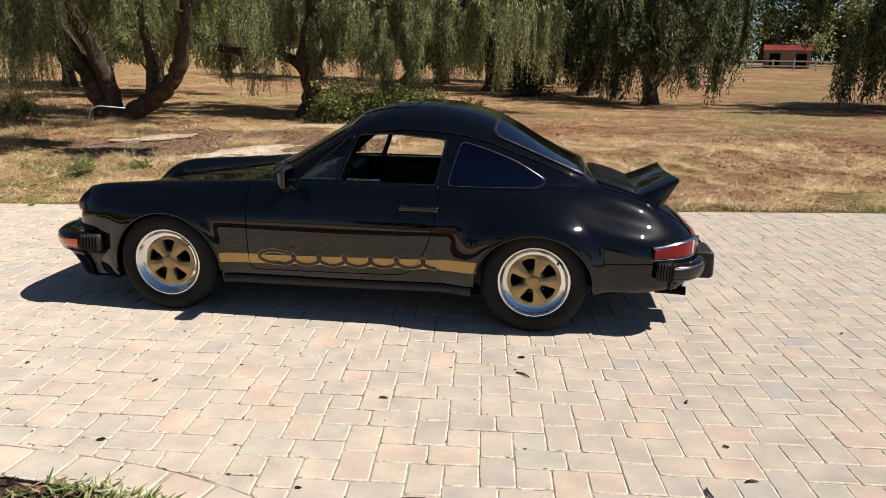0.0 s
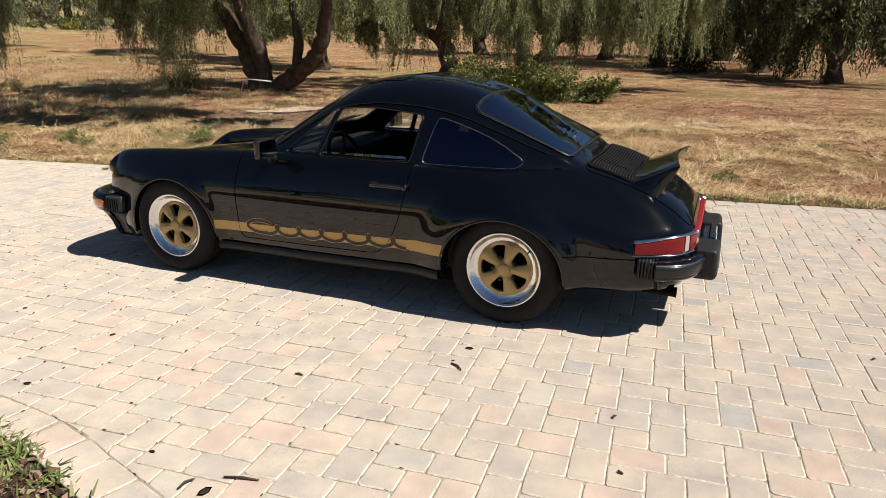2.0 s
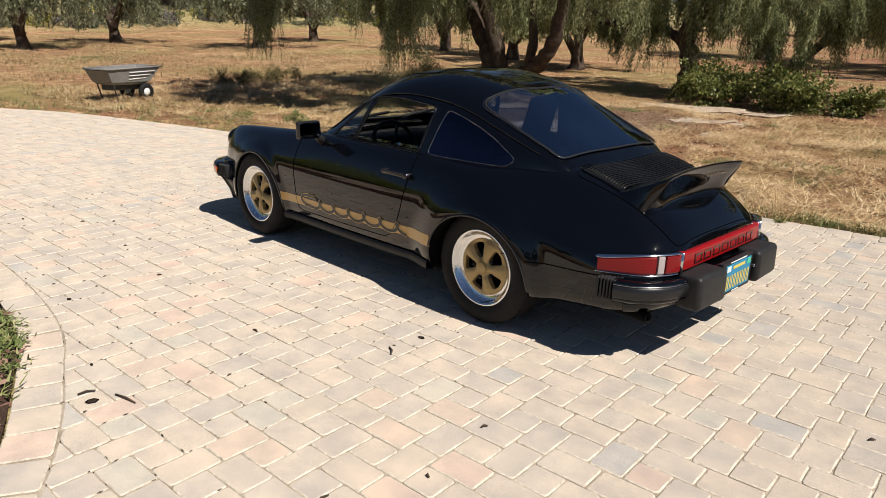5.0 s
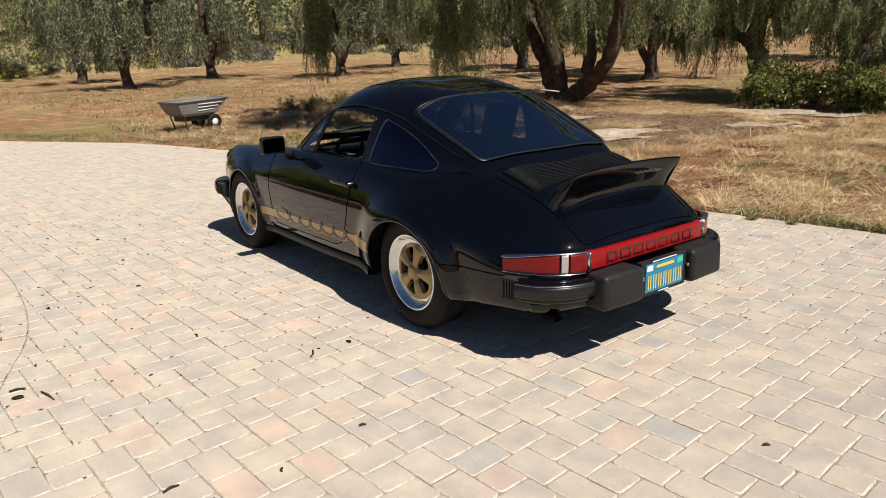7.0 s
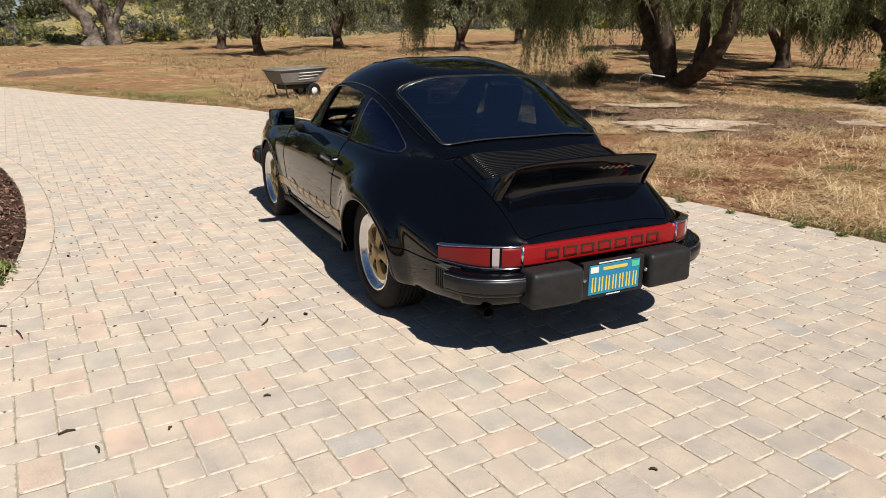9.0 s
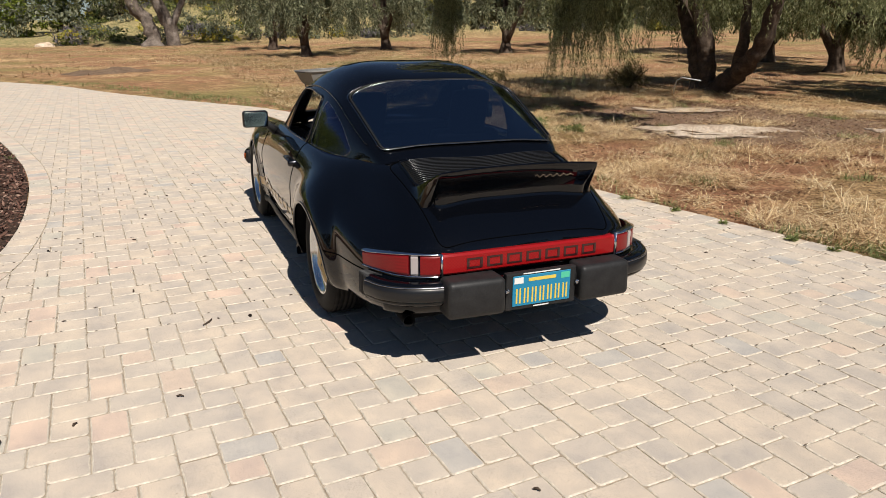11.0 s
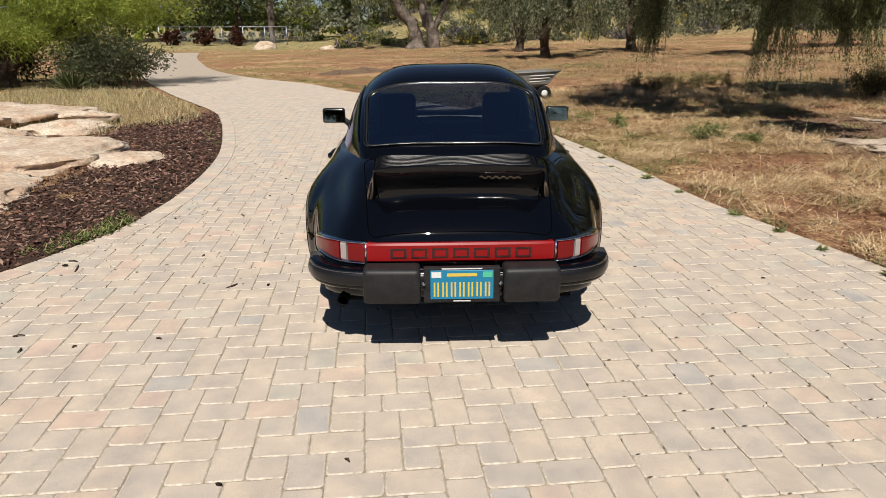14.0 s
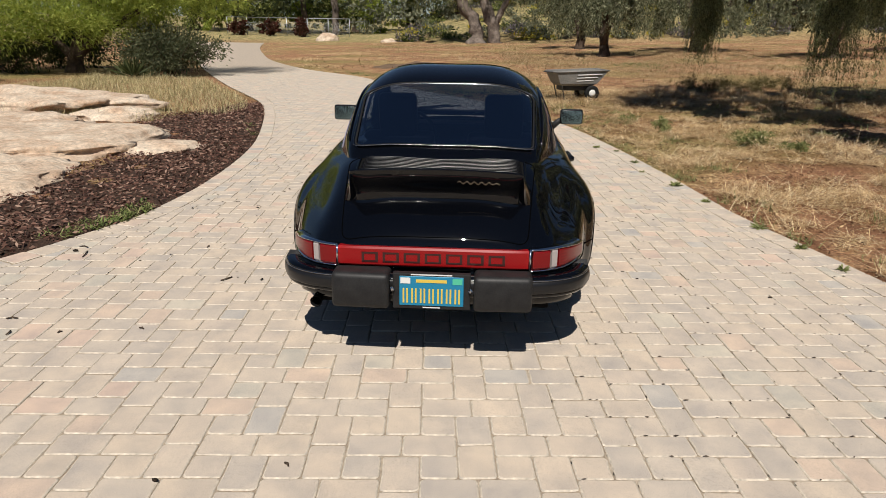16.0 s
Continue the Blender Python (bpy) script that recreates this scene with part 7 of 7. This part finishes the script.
def build_cart():
    at = (-11.52, 2.26)
    z = ground_z(*at)
    cart = empty("garden_cart", (*at, z), "grey plastic dump cart with two wheels standing on grass", "cart", rz=106)
    cart.matrix_basis = cart.matrix_basis @ Matrix.Scale(0.9, 4)
    bm = bmesh.new()
    # tub: along x, front lip at +x
    rings = []
    for inset, zz in ((0.0, 0.70), (0.012, 0.705), (0.03, 0.695), (0.11, 0.42), (0.16, 0.36)):
        x0, x1 = -0.70 + inset * 1.6, 0.82 - inset * 3.2
        y0 = 0.43 - inset * 0.9
        tip = 0.05 * (1 if zz > 0.6 else 0)
        rings.append([bm.verts.new(p) for p in ((x0, -y0, zz), (x1, -y0, zz + tip), (x1, y0, zz + tip), (x0, y0, zz))])
    for a, b in zip(rings[2:], rings[3:]):
        for k in range(4):
            bm.faces.new((a[k], a[(k + 1) % 4], b[(k + 1) % 4], b[k]))
    bm.faces.new(rings[-1])
    made = bmesh.ops.extrude_face_region(bm, geom=bm.faces[:])
    bmesh.ops.scale(bm, vec=(0.97, 0.95, 1.0), verts=[g for g in made["geom"] if isinstance(g, bmesh.types.BMVert)])
    bmesh.ops.delete(bm, geom=rings[0] + rings[1], context="VERTS")
    bmesh.ops.recalc_face_normals(bm, faces=bm.faces)
    tub = part("tub", bm, GREYPLASTIC, cart, smooth=False)
    bm = bmesh.new()
    tube(bm, [(-0.66, -0.41, 0.70), (0.74, -0.41, 0.745), (0.74, 0.41, 0.745), (-0.66, 0.41, 0.70)], 0.022, 8, True)
    part("rim_bead", bm, GREYPLASTIC, tub)
    PALEPLASTIC = material("pale cart plastic", (0.62, 0.61, 0.59), 0.5)
    for s in (-1, 1):
        for k in range(3):
            bm = bmesh.new()
            tube(bm, [(-0.10, s * (0.40 - 0.027 * k), 0.63 - 0.075 * k), (0.56 - 0.10 * k, s * (0.40 - 0.027 * k), 0.65 - 0.075 * k)], 0.014, 6)
            part("tub_rib", bm, PALEPLASTIC, tub)
    bm = bmesh.new()
    box(bm, -0.42, 0.36, -0.20, 0.20, 0.24, 0.37, 0.03)
    part("undercarriage", bm, CARTDARK, cart)
    for s in (-1, 1):
        bm = bmesh.new()
        tube(bm, [(-0.50, s * 0.30, 0.68), (-0.46, s * 0.28, 0.40), (-0.36, s * 0.26, 0.02)], 0.016, 8)
        part("leg", bm, CARTDARK, cart)
        bm = bmesh.new()
        lathe(bm, [(0.09, -0.04), (0.15, -0.05), (0.185, -0.03), (0.19, 0.0), (0.185, 0.03), (0.15, 0.05), (0.09, 0.04)], 28)
        bmesh.ops.translate(bm, vec=(0.34, s * 0.33, 0.19), verts=bm.verts)
        w = part("wheel", bm, RUBBER, cart)
        bm = bmesh.new()
        lathe(bm, [(0.0, -0.045), (0.04, -0.045), (0.09, -0.03), (0.092, 0.03), (0.04, 0.045), (0.0, 0.045)], 28)
        bmesh.ops.translate(bm, vec=(0.34, s * 0.33, 0.19), verts=bm.verts)
        part("hub", bm, WHITE, w)
    bm = bmesh.new()
    tube(bm, [(-0.62, -0.16, 0.69), (-0.80, -0.12, 0.70), (-0.85, 0.0, 0.70), (-0.80, 0.12, 0.70), (-0.62, 0.16, 0.69)], 0.016, 8)
    part("handle", bm, CARTDARK, cart)


build_cart()

# ---- barn, rail fence, wire fence ----
def build_barn():
    az, dist = math.radians(72.3), 92.0
    at = (1.1 + dist * math.cos(az), -4.7 + dist * math.sin(az))
    z = ground_z(*at)
    barn = empty("barn", (*at, z), "small pale barn with red roof beyond the field", "barn", rz=-14)
    WALL = grained("pale barn boards", [(0.21, 0.165, 0.13), (0.28, 0.22, 0.175)], 0.8, 0.9, 0.2, 0.01)
    REDROOF = grained("red metal roof", [(0.34, 0.06, 0.045), (0.42, 0.09, 0.07)], 0.6, 0.6, 0.2, 0.01)
    bm = bmesh.new()
    box(bm, -2.3, 2.3, -2.0, 2.0, 0.0, 2.0)
    part("wall", bm, WALL, barn, smooth=False)
    bm = bmesh.new()
    vs = [bm.verts.new(p) for p in ((-2.5, -2.4, 1.95), (2.5, -2.4, 1.95), (2.5, 0, 2.6), (-2.5, 0, 2.6), (2.5, 2.4, 1.95), (-2.5, 2.4, 1.95))]
    bm.faces.new((vs[0], vs[1], vs[2], vs[3]))
    bm.faces.new((vs[3], vs[2], vs[4], vs[5]))
    bmesh.ops.solidify(bm, geom=bm.faces[:], thickness=0.08)
    part("roof", bm, REDROOF, barn, smooth=False)
    for x in (-1.3, 1.4):
        bm = bmesh.new()
        box(bm, x - 0.55, x + 0.55, -2.05, -1.99, 0.1, 1.6)
        part("stall_door", bm, DARK, barn, smooth=False)
    fence = empty("rail_fence", (at[0] - 2, at[1] - 9, ground_z(at[0] - 2, at[1] - 9)), "white wooden rail fence in front of the barn", "fence", rz=-12)
    WHITEWOOD = grained("white painted rails", [(0.62, 0.60, 0.56), (0.74, 0.72, 0.68)], 2, 0.7, 0.1, 0.004)
    for k in range(9):
        bm = bmesh.new()
        box(bm, -8 + 2 * k - 0.07, -8 + 2 * k + 0.07, -0.07, 0.07, -0.3, 1.15)
        part("post", bm, WHITEWOOD, fence, smooth=False)
    for zz in (0.45, 0.95):
        bm = bmesh.new()
        box(bm, -8, 8, -0.1, -0.06, zz - 0.07, zz + 0.07)
        part("rail", bm, WHITEWOOD, fence, smooth=False)


build_barn()
GALV = material("galvanised steel", (0.45, 0.46, 0.46), 0.45, 0.8)


def build_wire_fence():
    a, b = Vector((-78.5, -30.0)), Vector((-75.0, -15.0))
    fence = empty("wire_fence", (a.x, a.y, 0), "grey chain-link fence on steel posts", "fence")
    n = 7
    for k in range(n):
        p = (b - a) * (k / (n - 1))
        z = ground_z(a.x + p.x, a.y + p.y)
        bm = bmesh.new()
        tube(bm, [(p.x, p.y, z - 0.1), (p.x, p.y, z + 1.95)], 0.05, 8)
        part("post", bm, GALV, fence)
    for zz in (1.92,):
        bm = bmesh.new()
        tube(bm, [(0, 0, zz + ground_z(a.x, a.y)), (b.x - a.x, b.y - a.y, zz + ground_z(b.x, b.y))], 0.035, 6)
        tube(bm, [(b.x - a.x, b.y - a.y, zz + 0.05), (b.x - a.x - 8, b.y - a.y + 0.6, zz + 0.2)], 0.035, 6)
        part("top_rail", bm, GALV, fence)
    bm = bmesh.new()
    d = b - a
    for k in range(110):
        s = k / 109
        for q in (-1, 1):
            s2 = min(1.0, max(0.0, s + q * 1.9 / d.length))
            h = abs(s2 - s) * d.length
            bm.edges.new((bm.verts.new((d.x * s, d.y * s, 0.02)), bm.verts.new((d.x * s2, d.y * s2, 0.02 + h))))
    lines = [[v.co.copy() for v in e.verts] for e in bm.edges]
    bm.free()
    bm = bmesh.new()
    for p, q in lines:
        if (p - q).length > 0.05:
            tube(bm, [p, q], 0.006, 3)
    ob = part("wire_mesh", bm, GALV, fence)
    ob["kind"] = "stuff"


build_wire_fence()
# palm trunk behind the fence
bm = bmesh.new()
limb(bm, [(0, 0, -0.3), (0.05, 0.05, 3.0), (0.1, 0.0, 7.0)], 0.42, 0.34, random.Random(2))
palm = empty("palm_tree", (-80.0, -17.6, ground_z(-80.0, -17.6)), "tall palm with grey ringed trunk behind the fence", "tree")
part("trunk", bm, PALEBARK, palm)
rng = np.random.default_rng(77)
a = rng.uniform(0, math.tau, 120)
e = rng.uniform(-0.7, 1.2, 120)
al = np.stack([np.cos(a) * np.cos(e), np.sin(a) * np.cos(e), np.sin(e)], 1)
ob = new("fronds", quads_mesh("fronds", leaves_at(np.array([[0.1, 0, 7.0]] * 120), al, 2.0, 0.25, rng), DARKLEAF))
ob.parent = palm

# ---- litter on the paving ----
WOODBIT = grained("dark dead wood", [(0.05, 0.035, 0.025), (0.10, 0.07, 0.05)], 30, 0.9, 0.4, 0.003)


def litter():
    rng = random.Random(31)
    def leaf(x, y, size, turn, label="curled dry brown leaf on the pavers", name="dry_leaf"):
        bm = bmesh.new()
        pts = [(-0.5, 0, 0.1), (-0.2, 0.2, 0.16), (0.2, 0.18, 0.2), (0.5, 0, 0.12), (0.2, -0.18, 0.02), (-0.2, -0.2, 0.02)]
        vs = [bm.verts.new((a * size, b * size, c * size)) for a, b, c in pts]
        vm = [bm.verts.new((-0.2 * size, 0, 0.05 * size)), bm.verts.new((0.2 * size, 0, 0.06 * size))]
        for f in ((vs[0], vm[0], vs[1]), (vs[1], vm[0], vm[1], vs[2]), (vs[2], vm[1], vs[3]), (vs[3], vm[1], vs[4]), (vs[4], vm[1], vm[0], vs[5]), (vs[5], vm[0], vs[0])):
            bm.faces.new(f)
        bmesh.ops.solidify(bm, geom=bm.faces[:], thickness=0.08 * size)
        ob = thing(name, bm, WOODBIT, label, "leaf", "dry leaves on the pavers")
        ob.matrix_basis = pose(x, y, 0.001, 0, 0, turn)

    def twig(x, y, length, turn, bend=0.1):
        bm = bmesh.new()
        tube(bm, [(-length / 2, 0, 0.005), (0, length * bend, 0.008), (length / 2, 0, 0.005)], [0.004, 0.005, 0.003], 6)
        ob = thing("twig", bm, WOODBIT, "short dark dead twig on the pavers", "twig", "twigs on the pavers")
        ob.matrix_basis = pose(x, y, 0.001, 0, 0, turn)

    leaf(1.087, -1.157, 0.045, 10)
    twig(1.10, -1.38, 0.085, -35)
    leaf(1.06, -1.32, 0.02, 30)
    leaf(0.64, -2.63, 0.058, 70, "thick chip of dark bark on the pavers", "bark_chip")
    twig(0.71, -2.52, 0.13, 15, 0.02)
    twig(0.55, -2.62, 0.07, 80)
    leaf(3.13, -0.90, 0.035, 60)
    leaf(0.29, -2.51, 0.03, 0)
    leaf(-0.63, -2.31, 0.04, 20)
    twig(1.82, -2.30, 0.06, 100)
    twig(2.0, -2.2, 0.05, 10)
    twig(0.45, -1.75, 0.04, 0)
    for _ in range(30):
        x = rng.uniform(-3, 4.5)
        y = rng.uniform(-2.6, 2.2)
        if -2.3 < x < 2.3 and -0.95 < y < 0.95:
            continue
        if side_gap(x, y)[0] < 0.05:
            continue
        if rng.random() < 0.5:
            leaf(x, y, rng.uniform(0.008, 0.015), rng.uniform(0, 360))
        else:
            twig(x, y, rng.uniform(0.015, 0.035), rng.uniform(0, 360), 0.15)


litter()
for x, y in ((-4.48, 1.75), (-4.2, 1.98), (-2.8, 2.02), (-2.1, 2.22), (-0.5, 2.50), (0.03, 2.60), (0.52, 2.68), (1.08, 2.82), (1.4, 2.88), (2.34, 3.08), (-3.4, 2.05), (-1.4, 2.33)):
    rng = np.random.default_rng(int(1000 + x * 37))
    n = 46
    a = rng.uniform(0, math.tau, n)
    e = rng.uniform(0.02, 0.5, n)
    al = np.stack([np.cos(a) * np.cos(e), np.sin(a) * np.cos(e), np.sin(e)], 1)
    size = rng.uniform(0.03, 0.075)
    q = leaves_at(al * rng.uniform(0, size * 0.2, n)[:, None], al + rng.normal(size=(n, 3)) * 0.3, size * rng.uniform(0.6, 1.2, n), size * 0.24, rng)
    q[:, :, 2] = np.abs(q[:, :, 2]) + 0.002
    tips = [tuple(v) for leaf in q for v in leaf[1:]]
    me = bpy.data.meshes.new("weed")
    me.from_pydata([(0, 0, 0.004)] + tips, [], [(0, 3 * k + 1, 3 * k + 2, 3 * k + 3) for k in range(n)])
    me.materials.append(GREENBLADE)
    tagged(new("weed", me), "small green weed rooted at the paving edge", "weed", "weeds at the paving edge").matrix_basis = pose(x, y, 0.0)

# thin white irrigation hoop by the leaning trunks
bm = bmesh.new()
tube(bm, [(-8.9, 10.0, 0.1), (-8.75, 9.95, 0.42), (-8.55, 9.92, 0.5), (-7.9, 9.9, 0.47)], 0.014, 8)
thing("irrigation_pipe", bm, WHITE, "thin white bent irrigation pipe by the trunks", "pipe")

build_pavers()
